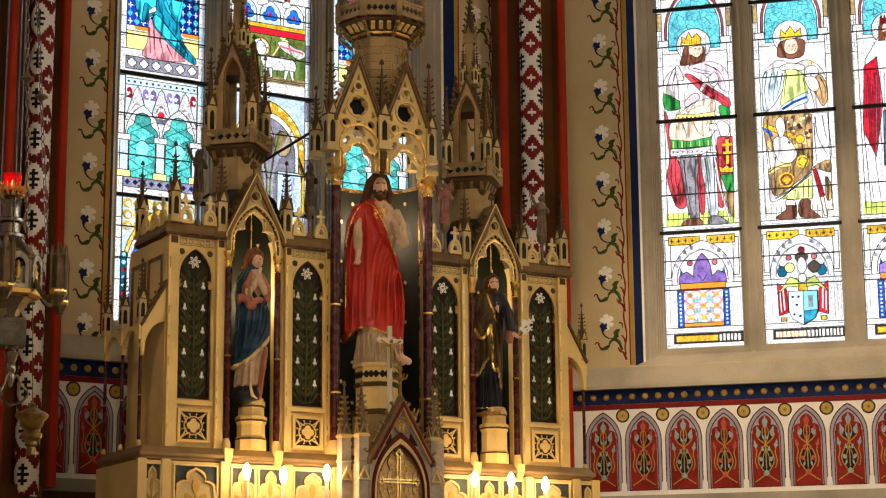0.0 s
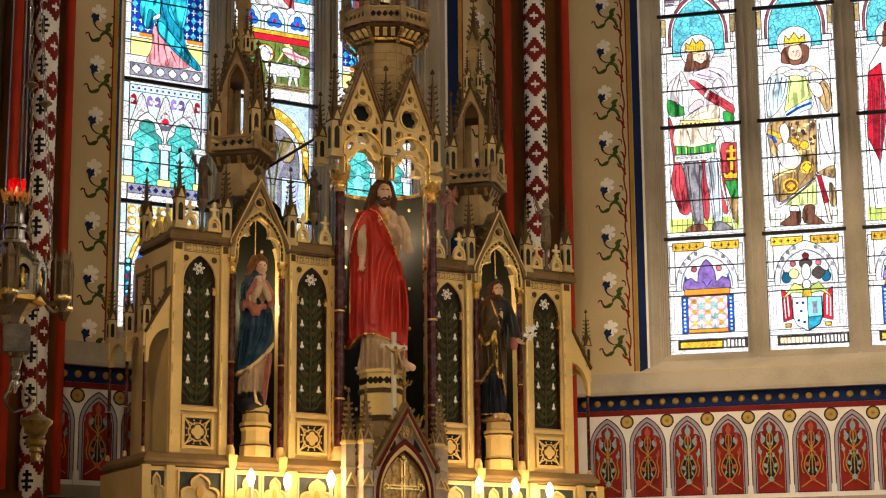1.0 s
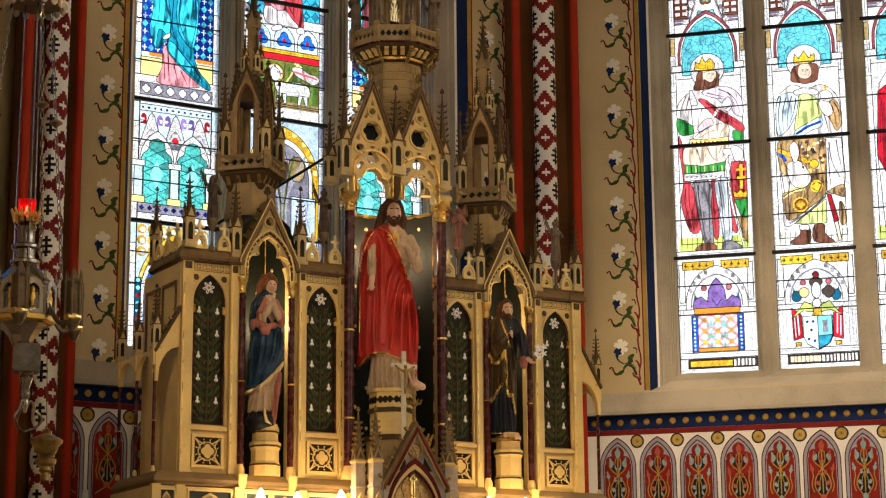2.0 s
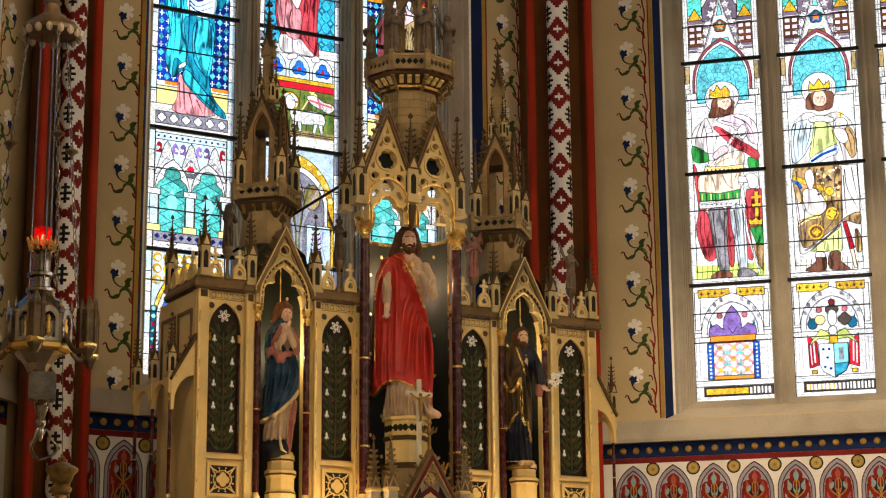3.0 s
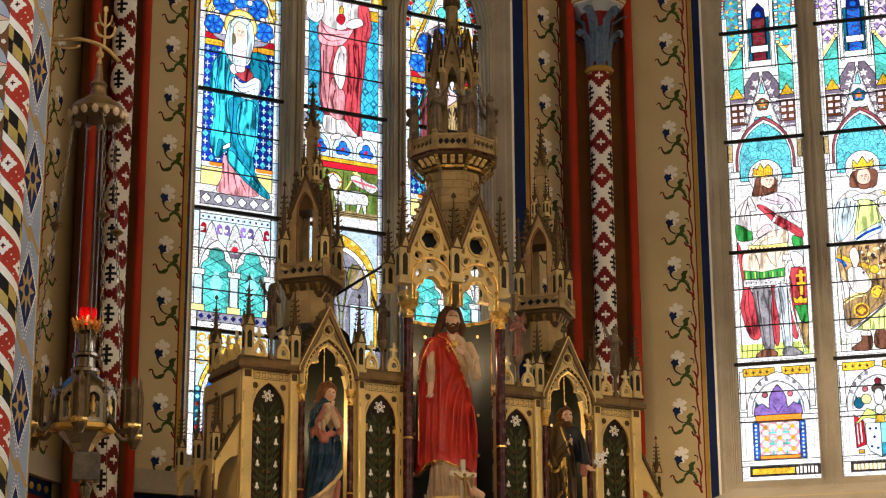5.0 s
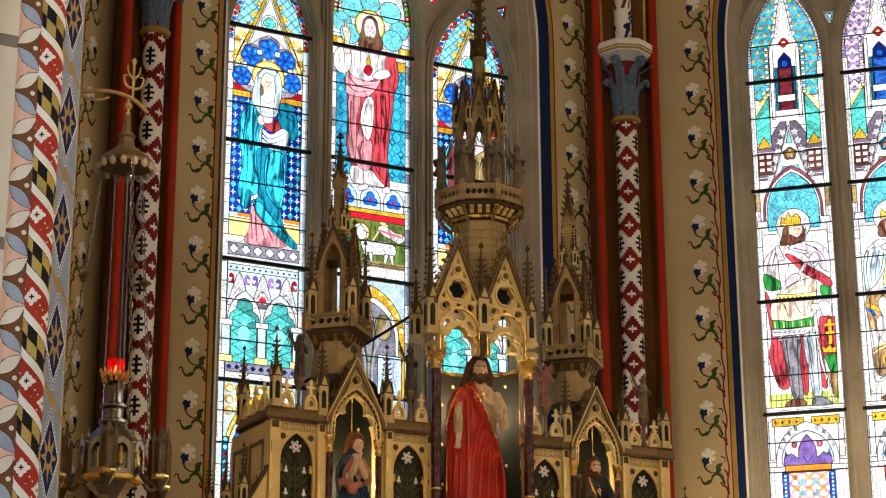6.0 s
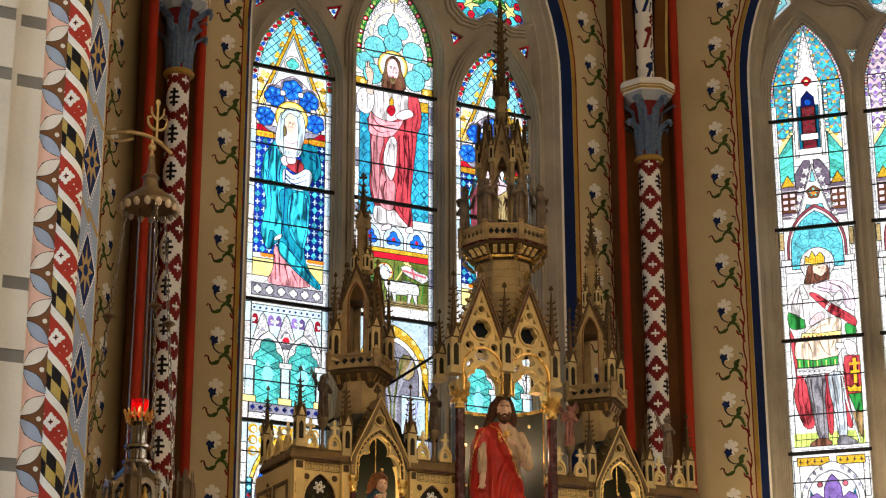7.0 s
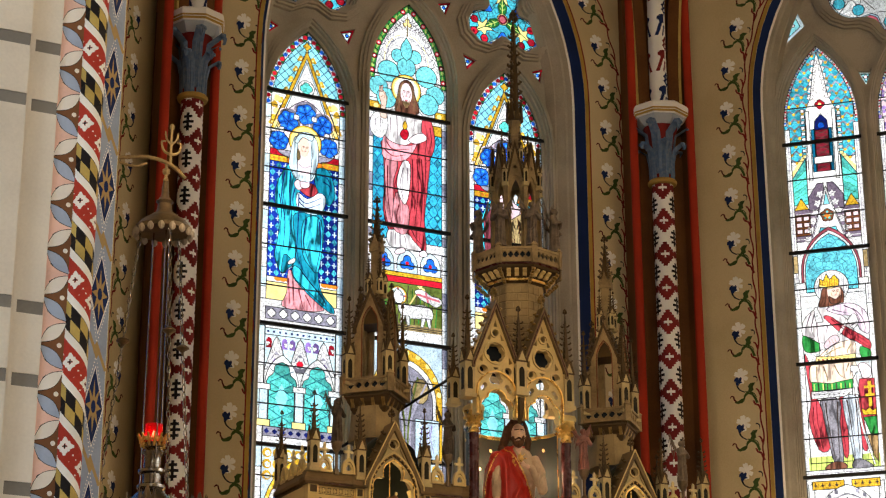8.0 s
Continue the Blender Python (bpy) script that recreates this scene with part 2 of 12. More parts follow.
# ---- tools for shapes ----
class Geo:
    """Gathers points and faces, with a material number for each face."""

    def __init__(self):
        self.v, self.f, self.mi, self.cur, self.m = [], [], [], 0, Matrix.Identity(4)

    def add(self, vs, fs, mi=None):
        o = len(self.v)
        self.v += [tuple(self.m @ Vector(p)) for p in vs]
        self.f += [tuple(i + o for i in q) for q in fs]
        self.mi += [self.cur if mi is None else mi] * len(fs)
        return self

    def box(self, x0, x1, y0, y1, z0, z1, b=0.0):
        if b:
            return self.prism([(x0 + b, z0), (x1 - b, z0), (x1, z0 + b), (x1, z1 - b), (x1 - b, z1), (x0 + b, z1), (x0, z1 - b), (x0, z0 + b)], y0, y1)
        vs = [(x, y, z) for x in (x0, x1) for y in (y0, y1) for z in (z0, z1)]
        return self.add(vs, [(0, 1, 3, 2), (4, 6, 7, 5), (0, 4, 5, 1), (2, 3, 7, 6), (0, 2, 6, 4), (1, 5, 7, 3)])

    def prism(self, pts, y0, y1):
        n = len(pts)
        vs = [(x, y0, z) for x, z in pts] + [(x, y1, z) for x, z in pts]
        return self.add(vs, [tuple(range(n)), tuple(range(2 * n - 1, n - 1, -1))] + [(i, n + i, n + (i + 1) % n, (i + 1) % n) for i in range(n)])

    def slab(self, pts, z0, z1):
        """An upright prism over a plan."""
        n = len(pts)
        vs = [(x, y, z0) for x, y in pts] + [(x, y, z1) for x, y in pts]
        return self.add(vs, [tuple(range(n - 1, -1, -1)), tuple(range(n, 2 * n))] + [(i, (i + 1) % n, n + (i + 1) % n, n + i) for i in range(n)])

    def loft(self, rings, closed=True, caps=True):
        n, vs, fs = len(rings[0]), [], []
        for r in rings:
            vs += r
        for k in range(len(rings) - 1):
            for i in range(n if closed else n - 1):
                j = (i + 1) % n
                fs.append((k * n + i, k * n + j, (k + 1) * n + j, (k + 1) * n + i))
        if caps:
            fs += [tuple(range(n - 1, -1, -1)), tuple(range((len(rings) - 1) * n, len(rings) * n))]
        return self.add(vs, fs)

    def lathe(self, prof, cx=0, cy=0, n=12, turn=0.0, sx=1.0, sy=1.0):
        return self.loft([[(cx + sx * r * math.cos(turn + 2 * math.pi * i / n), cy + sy * r * math.sin(turn + 2 * math.pi * i / n), z) for i in range(n)] for r, z in prof])

    def tube(self, pts, r, n=6, taper=1.0):
        pts = [Vector(p) for p in pts]
        rings = []
        for i, p in enumerate(pts):
            d = (pts[min(i + 1, len(pts) - 1)] - pts[max(i - 1, 0)]).normalized()
            a = d.orthogonal().normalized() if abs(d.y) > 0.9 else d.cross(Vector((0, 1, 0))).normalized()
            c = d.cross(a)
            k = r * (1 + (taper - 1) * i / max(1, len(pts) - 1))
            rings.append([tuple(p + k * (a * math.cos(2 * math.pi * j / n) + c * math.sin(2 * math.pi * j / n))) for j in range(n)])
        return self.loft(rings)

    def ball(self, c, r, n=8, k=5, sx=1, sy=1, sz=1):
        rings = [[(c[0] + sx * r * math.sin(math.pi * (i + 0.5) / k) * math.cos(2 * math.pi * j / n), c[1] + sy * r * math.sin(math.pi * (i + 0.5) / k) * math.sin(2 * math.pi * j / n),
                   c[2] - sz * r * math.cos(math.pi * (i + 0.5) / k)) for j in range(n)] for i in range(k)]
        return self.loft(rings)

    def plate(self, solids, holes, y0, y1):
        """A plate in the x-z plane with openings."""
        vs, tris = painted_cells([(s, 0) for s in solids] + [(h, None) for h in holes])
        fs = tris.get(0, [])
        used = sorted({i for q in fs for i in q})
        back = {o: i for i, o in enumerate(used)}
        n = len(used)
        pts = [(vs[i][0], y0, vs[i][1]) for i in used] + [(vs[i][0], y1, vs[i][1]) for i in used]
        faces = [tuple(back[i] for i in q) for q in fs] + [tuple(n + back[i] for i in reversed(q)) for q in fs]
        edge = {}
        for q in fs:
            for a, b in zip(q, q[1:] + q[:1]):
                edge[(back[a], back[b])] = 1
        faces += [(b, a, n + a, n + b) for a, b in edge if (b, a) not in edge]
        return self.add(pts, faces)

    def mesh(self, name, mats, smooth=False):
        me = bpy.data.meshes.new(name)
        me.from_pydata(self.v, [], self.f)
        for m in mats if isinstance(mats, (list, tuple)) else [mats]:
            me.materials.append(m if not isinstance(m, str) else MAT[m])
        me.polygons.foreach_set("material_index", self.mi)
        if smooth:
            me.polygons.foreach_set("use_smooth", [True] * len(self.f))
        me.update()
        bm = bmesh.new()
        bm.from_mesh(me)
        bmesh.ops.recalc_face_normals(bm, faces=bm.faces)
        bm.to_mesh(me)
        bm.free()
        if smooth:
            me.set_sharp_from_angle(angle=radians(42))
        return me

    def ob(self, name, mats, parent=None, smooth=False, label="", at=None):
        o = new(name, self.mesh(name, mats, smooth))
        if parent:
            o.parent = parent
        if at:
            o.matrix_local = at
        return tagged(o, label)


def painted_cells(shapes):
    """Cuts overlapping flat shapes into triangles; a later shape lies over the earlier ones. Returns points and triangles by key."""
    vs, faces = [], []
    for pts, key in shapes:
        if sum(a[0] * b[1] - b[0] * a[1] for a, b in zip(pts, pts[1:] + pts[:1])) < 0:
            pts = pts[::-1]
        faces.append(list(range(len(vs), len(vs) + len(pts))))
        vs += [Vector((p[0], p[1])) for p in pts]
    ov, _, of, _, _, orig = delaunay_2d_cdt(vs, [], faces, 1, 1e-5)
    out = {}
    for q, src in zip(of, orig):
        if src:
            key = shapes[max(src)][1]
            if key is not None:
                out.setdefault(key, []).append(tuple(q))
    return ov, out


def group(name, label, category, m=None, kind="", grp=""):
    e = new(name)
    e.empty_display_size = 0.2
    if m is not None:
        e.matrix_world = m
    return tagged(e, label, category, grp, kind)


def circle(cx, cz, r, n=20, a0=0.0):
    return [(cx + r * math.cos(a0 + 2 * math.pi * i / n), cz + r * math.sin(a0 + 2 * math.pi * i / n)) for i in range(n)]


def ellipse(cx, cz, rx, rz, n=16, turn=0.0):
    ct, st = math.cos(turn), math.sin(turn)
    return [(cx + rx * math.cos(a) * ct - rz * math.sin(a) * st, cz + rx * math.cos(a) * st + rz * math.sin(a) * ct) for a in (2 * math.pi * i / n for i in range(n))]


def rect(x0, x1, z0, z1):
    return [(x0, z0), (x1, z0), (x1, z1), (x0, z1)]


def foil(cx, cz, lobes, d, r, turn=math.pi / 2, n=8):
    """The outline of a trefoil, quatrefoil and so on."""
    pts, tot = [], lobes * n
    for i in range(tot):
        a = turn + 2 * math.pi * (i + 0.5) / tot - math.pi / lobes
        phi = (a - turn + math.pi / lobes) % (2 * math.pi / lobes) - math.pi / lobes
        rad = d * math.cos(phi) + math.sqrt(max(0.0, r * r - (d * math.sin(phi)) ** 2))
        pts.append((cx + rad * math.cos(a), cz + rad * math.sin(a)))
    return pts


def arch(cx, h, zb, zs, za, n=8):
    """A pointed arch: half width h, foot zb, spring zs, apex za."""
    hz = za - zs
    c = (hz * hz - h * h) / (2 * h)
    r = h + c
    top = math.atan2(hz, -c) if c >= 0 else math.atan2(hz, -c)
    left = []
    for i in range(n + 1):
        a = math.pi + (top - math.pi) * i / n
        left.append((c + r * math.cos(a), zs + r * math.sin(a)))
    left[-1] = (0.0, za)
    pts = [(-h, zb)] + left + [(-x, z) for x, z in reversed(left[:-1])] + [(h, zb)]
    return [(cx + x, z) for x, z in pts][::-1]


def trefoil_arch(cx, h, zb, zs, za, n=6):
    """A cusped arch inside a pointed one."""
    pts = [(h, zb), (h, zs)]
    hz = za - zs
    for i in range(n + 1):
        a = -0.3 + 2.0 * i / n
        pts.append((h * 0.52 + h * 0.46 * math.cos(a), zs + hz * 0.22 + hz * 0.26 * math.sin(a)))
    for i in range(n):
        a = -0.35 + (math.pi / 2 + 0.1) * i / n
        pts.append((h * 0.50 * math.cos(a), zs + hz * 0.62 + hz * 0.32 * math.sin(a)))
    pts.append((0.0, za))
    return [(cx + x, z) for x, z in pts] + [(cx - x, z) for x, z in reversed(pts[:-1])]


def strip(pts, w, w1=None):
    """A flat band along a line in the plane."""
    w1 = w if w1 is None else w1
    L, R = [], []
    for i, p in enumerate(pts):
        a, b = pts[max(i - 1, 0)], pts[min(i + 1, len(pts) - 1)]
        dx, dz = b[0] - a[0], b[1] - a[1]
        k = math.hypot(dx, dz) or 1
        h = (w + (w1 - w) * i / max(1, len(pts) - 1)) / 2
        L.append((p[0] - dz / k * h, p[1] + dx / k * h))
        R.append((p[0] + dz / k * h, p[1] - dx / k * h))
    return L + R[::-1]


def curve(*ctrl, n=8):
    """A smooth line through the control points."""
    out = []
    P = [ctrl[0], *ctrl, ctrl[-1]]
    for k in range(1, len(P) - 2):
        for i in range(n):
            t = i / n
            out.append(tuple(0.5 * (2 * P[k][j] + (P[k + 1][j] - P[k - 1][j]) * t + (2 * P[k - 1][j] - 5 * P[k][j] + 4 * P[k + 1][j] - P[k + 2][j]) * t * t
                                    + (3 * P[k][j] - P[k - 1][j] - 3 * P[k + 1][j] + P[k + 2][j]) * t ** 3) for j in range(len(ctrl[0]))))
    return out + [tuple(ctrl[-1])]


def painting(shapes, y=0.0, place=None, relief=0.0):
    """Flat painted shapes as one Geo; keys are material names. place maps (u, z) into space."""
    vs, tris = painted_cells(shapes)
    keys = sorted(tris)
    g = Geo()
    g.v = [place(p[0], p[1]) if place else (p[0], y, p[1]) for p in vs]
    for k, key in enumerate(keys):
        g.f += tris[key]
        g.mi += [k] * len(tris[key])
    return g, [MAT[k] for k in keys]


# the three outer walls of the choir: middles of the glass planes, turned about the upright axis
SIDE = 3.115
Q = math.sqrt(0.5)
WALLS = {
    "north": pose(0, 0, 0),
    "east": pose(SIDE + SIDE * Q, -SIDE * Q, 0, 0, 0, -45),
    "west": pose(-SIDE - SIDE * Q, -SIDE * Q, 0, 0, 0, 45),
}
FACE = -0.35

BULB = emitter("glowing_bulb", (1.0, 0.72, 0.38), 14.0)
FLAME = emitter("flame", (1.0, 0.5, 0.2), 30.0)
REDGLASS = emitter("lit_red_glass", (0.55, 0.004, 0.006), 0.15)
REDGLASS.node_tree.nodes["Principled BSDF"].inputs["Base Color"].default_value = (0.85, 0.03, 0.03, 1)
REDGLASS.node_tree.nodes["Principled BSDF"].inputs["Transmission Weight"].default_value = 0.85
REDGLASS.node_tree.nodes["Principled BSDF"].inputs["Roughness"].default_value = 0.08
REDGLASS.node_tree.nodes["Principled BSDF"].inputs["IOR"].default_value = 1.12
STREAK = emitter("glowing_streak", (1.0, 0.82, 0.58), 1.3)
GLOBE = emitter("opal_globe", (1.0, 0.75, 0.45), 4.0)

# ---- the large structure ----
def opening(h, zb, zs=10.55, c=1.25, cx=0.0, n=14):
    """The outline of a great window at half width h; outlines of other widths run parallel to it."""
    r = h + c
    top = math.atan2(math.sqrt(r * r - c * c), -c)
    left = [(-h, zb), (-h, (zb + zs) / 2)]
    for i in range(n + 1):
        a = math.pi + (top - math.pi) * i / n
        left.append((c + r * math.cos(a), zs + r * math.sin(a)))
    left[-1] = (0.0, left[-1][1])
    return [(cx + x, z) for x, z in left + [(-x, z) for x, z in reversed(left[:-1])]]


def ring(o, y):
    return [(x, y, z) for x, z in o]


def window_wall(name, m, half, cx, label, mid=None):
    """A choir wall with its great window opening, splayed jambs, painted edge and sloping sill."""
    wall = group(name, label, "wall", m, "structure")
    mid = cx if mid is None else mid
    g = Geo()
    outer = [(-SIDE - 0.05, 4.80), (SIDE + 0.05, 4.80), (SIDE + 0.05, 15.5), (-SIDE - 0.05, 15.5)]
    g.plate([outer], [opening(half, 4.80, cx=cx)], FACE, 0.35)
    g.box(-SIDE - 0.05, SIDE + 0.05, FACE, 0.35, 0, 4.80)
    g.ob("wall_body", "plaster", wall)
    # the sloping course under the window
    g = Geo()
    g.m = pose(0, 0, 0)
    prof = [(FACE + 0.004, 4.80), (FACE - 0.075, 4.585), (FACE - 0.075, 4.55), (FACE + 0.004, 4.55)]
    x0, x1 = -SIDE + 0.11, SIDE - 0.11
    g.loft([[(x0, y, z) for y, z in prof], [(x1, y, z) for y, z in prof]])
    g.ob("sill_course", "stone", wall)
    steps = [("blue_edge", "navy", [(0.0, FACE), (0.075, FACE + 0.07)], 4.80),
             ("white_fillet", "white", [(0.075, FACE + 0.07), (0.10, FACE + 0.075)], 4.80),
             ("jamb_moulding", "stone", [(0.10, FACE + 0.075), (0.125, FACE + 0.12), (0.15, FACE + 0.125), (0.20, FACE + 0.20), (0.215, FACE + 0.205), (0.25, -0.055)], 4.83)]
    for nm, mat, prof, zb in steps:
        g = Geo()
        rings = []
        for inset, y in prof:
            t = (y - FACE) / 0.30
            rings.append(ring(opening(half - inset, 4.80 + 0.19 * max(0, min(1, t)), cx=cx + (mid - cx) * max(0, min(1, t))), y))
        g.loft(rings, closed=mat == "stone", caps=False)
        g.ob(nm, mat, wall, smooth=False)
    Geo().loft([[(cx - half - 0.0, FACE + 0.001, 4.80), (cx + half, FACE + 0.001, 4.80)], [(cx - half + 0.07, FACE + 0.08, 4.853), (cx + half - 0.07, FACE + 0.08, 4.853)]], closed=False, caps=False).ob("sill_slope", "stone", wall)
    # painted lines round the opening
    o0, o1, o2, o3, o4 = (opening(half + k, 4.81, cx=cx) for k in (0.004, 0.045, 0.047, 0.052, 0.060))
    for nm, mat, a, b, y in (("ochre_line", "ochre", o0, o1, FACE - 0.005), ("wine_line", "wine", o2, o4, FACE - 0.005)):
        g = Geo()
        g.loft([ring(a, FACE - 0.0005), ring(a, y), ring(b, y), ring(b, FACE - 0.0005)], closed=False, caps=False)
        g.ob(nm, mat, wall)
    return wall


def tracery(name, m, half, cx, lights, foils, extra):
    """Stone mullions and tracery: two plates, the front one with wider openings."""
    t = group(name, "grey stone window tracery with pointed lights and foils", "tracery", m, "structure")
    sh = [opening(half - 0.235, 4.91, cx=cx)]
    for k, (grow, y0, y1) in enumerate(((0.0, -0.03, 0.05), (0.028, -0.08, -0.029), (0.05, -0.12, -0.079), (0.066, -0.15, -0.119))):
        holes = [arch(x, h + grow, 5.02 - grow, zs, za + grow * 1.5, 9) for x, h, zs, za in lights]
        holes += [foil(x, z, n, d + grow * 0.3, r + grow * 0.8, tn, 7) for x, z, n, d, r, tn in foils]
        holes += [[(px + (px - sum(q[0] for q in e) / 3) * grow * 6, pz + (pz - sum(q[1] for q in e) / 3) * grow * 6) for px, pz in e] for e in extra]
        g = Geo()
        if k:
            wide = 0.150 - 0.028 * (k - 1)
            sh = [arch(x, h + wide, 4.91, zs, za + wide * 1.5, 9) for x, h, zs, za in lights] + [foil(x, z, n, d + wide * 0.4, r + wide * 0.7, tn, 7) for x, z, n, d, r, tn in foils]
        g.plate(sh, holes, y0, y1)
        g.ob("mullion_plate" if k == 0 else "mullion_moulding", "stone", t)
    return t


wall_a = window_wall("wall_north", WALLS["north"], 1.965, 0.095, "cream plastered choir wall with stencilled flower bands and wainscot", 0.0)
wall_b = window_wall("wall_east", WALLS["east"], 1.77, -0.04, "cream plastered choir wall beside the altar with painted arcade")
wall_d = window_wall("wall_west", WALLS["west"], 1.77, 0.04, "cream plastered choir wall behind the hanging lamp")

LIGHTS_A = [(-1.21, 0.465, 10.0, 10.92), (0.0, 0.475, 10.55, 11.52), (1.21, 0.465, 10.0, 10.92)]
FOILS_A = [(-1.20, 11.59, 3, 0.275, 0.222, math.pi / 2), (1.20, 11.59, 3, 0.275, 0.222, math.pi / 2), (0, 12.75, 6, 0.42, 0.28, 0.0)]
EXTRA_A = [[(-1.687, 10.989), (-1.693, 10.797), (-1.545, 10.924)], [(-0.846, 11.0), (-0.735, 10.853), (-0.653, 11.065)], [(0.668, 11.057), (0.718, 10.855), (0.847, 10.993)], [(1.551, 10.997), (1.668, 10.869), (1.712, 11.067)],
           [(0.351, 11.605), (0.453, 11.463), (0.53, 11.657)], [(-0.351, 11.605), (-0.53, 11.657), (-0.453, 11.463)]]
LIGHTS_B = [(-1.105, 0.42, 10.40, 11.35), (-0.04, 0.42, 10.40, 11.35), (1.025, 0.42, 10.40, 11.35)]
FOILS_B = [(-0.04, 12.28, 6, 0.62, 0.36, math.pi / 6)]
EXTRA_B = [[(-1.35, 11.945), (-1.48, 11.38), (-1.21, 11.61)], [(-0.645, 10.95), (-0.56, 10.77), (-0.49, 10.93)], [(0.41, 10.93), (0.48, 10.77), (0.565, 10.95)]]
tracery("tracery_north", WALLS["north"], 1.98, 0.0, LIGHTS_A, FOILS_A, EXTRA_A)
tracery("tracery_east", WALLS["east"], 1.77, -0.04, LIGHTS_B, FOILS_B, EXTRA_B)
tracery("tracery_west", WALLS["west"], 1.77, 0.04, [(-x, h, a, b) for x, h, a, b in LIGHTS_B], [(0.04, *FOILS_B[0][1:])], [])


def corner_pier(name, sx):
    """The brown pier in a choir corner with red edges; its painted shaft is built below."""
    cx, cy = sx * (SIDE - 0.35 * math.tan(radians(22.5))), FACE
    bis = math.atan2(-math.cos(radians(22.5)), -sx * math.sin(radians(22.5)))
    p = group(name, "brown painted choir pier with red edge lines", "pier", Matrix.Translation((cx, cy, 0)) @ Matrix.Rotation(bis, 4, "Z"), "structure")
    # plan: x towards the middle of the choir, y across; the necks run back to the two walls
    s, c = math.sin(radians(22.5)), math.cos(radians(22.5))
    half = [(0.05, 0.12), (0.30, 0.30), (0.47, 0.362), (0.50, 0.355), (0.50, 0.290), (0.47, 0.280), (0.36, 0.245), (0.34, 0.150)]
    north = [(-0.10, 0.34), (0.163, 0.395), (0.47, 0.362), (0.50, 0.355), (0.50, 0.290), (0.47, 0.280), (0.36, 0.245), (0.34, 0.150)]
    left, right = (north, half) if sx > 0 else (half, north)
    plan = [(x, -y) for x, y in left] + [(x, y) for x, y in reversed(right)]
    Geo().slab(plan, 3.3, 15.5).ob("pier_core", "brown", p)
    for sg in (-1, 1):
        roll = [(0.500 + 0.032 * math.sin(t), sg * (0.323 - 0.047 * math.cos(t))) for t in (math.pi * i / 8 for i in range(9))]
        Geo().slab(roll + [(0.465, sg * 0.365), (0.465, sg * 0.281)], 3.3, 15.5).ob("red_roll", "red", p, True)
    wx, wy = 0.41 * s, 0.41 * c
    Geo().slab([(-0.1, -wy - 0.04), (wx + 0.12, -wy - 0.02), (0.5, -0.22), (0.5, 0.22), (wx + 0.12, wy + 0.02), (-0.1, wy + 0.04)], 0, 3.3).ob("pier_base", "brown", p)
    return p


def shaft_pattern(u, v):
    """White stepped lozenges with dark double crosses beside red ones with a thin white cross; u and v run from 0 to 1 over one repeat."""
    a, b = abs(u - 0.5), abs(v - 0.5)
    if (a < 0.065 and b < 0.25) or (a < 0.25 and b < 0.036) or (a < 0.19 and 0.105 < b < 0.165):
        return 2
    c, d = 0.5 - a, 0.5 - b
    if (c < 0.035 and d < 0.11) or (c < 0.19 and d < 0.022):
        return 0
    if a < 0.10 and d < 0.12:
        return 1
    return 1 if c + 1.22 * (math.floor(d / 0.0715) * 0.0715 + 0.03) < 0.485 else 0


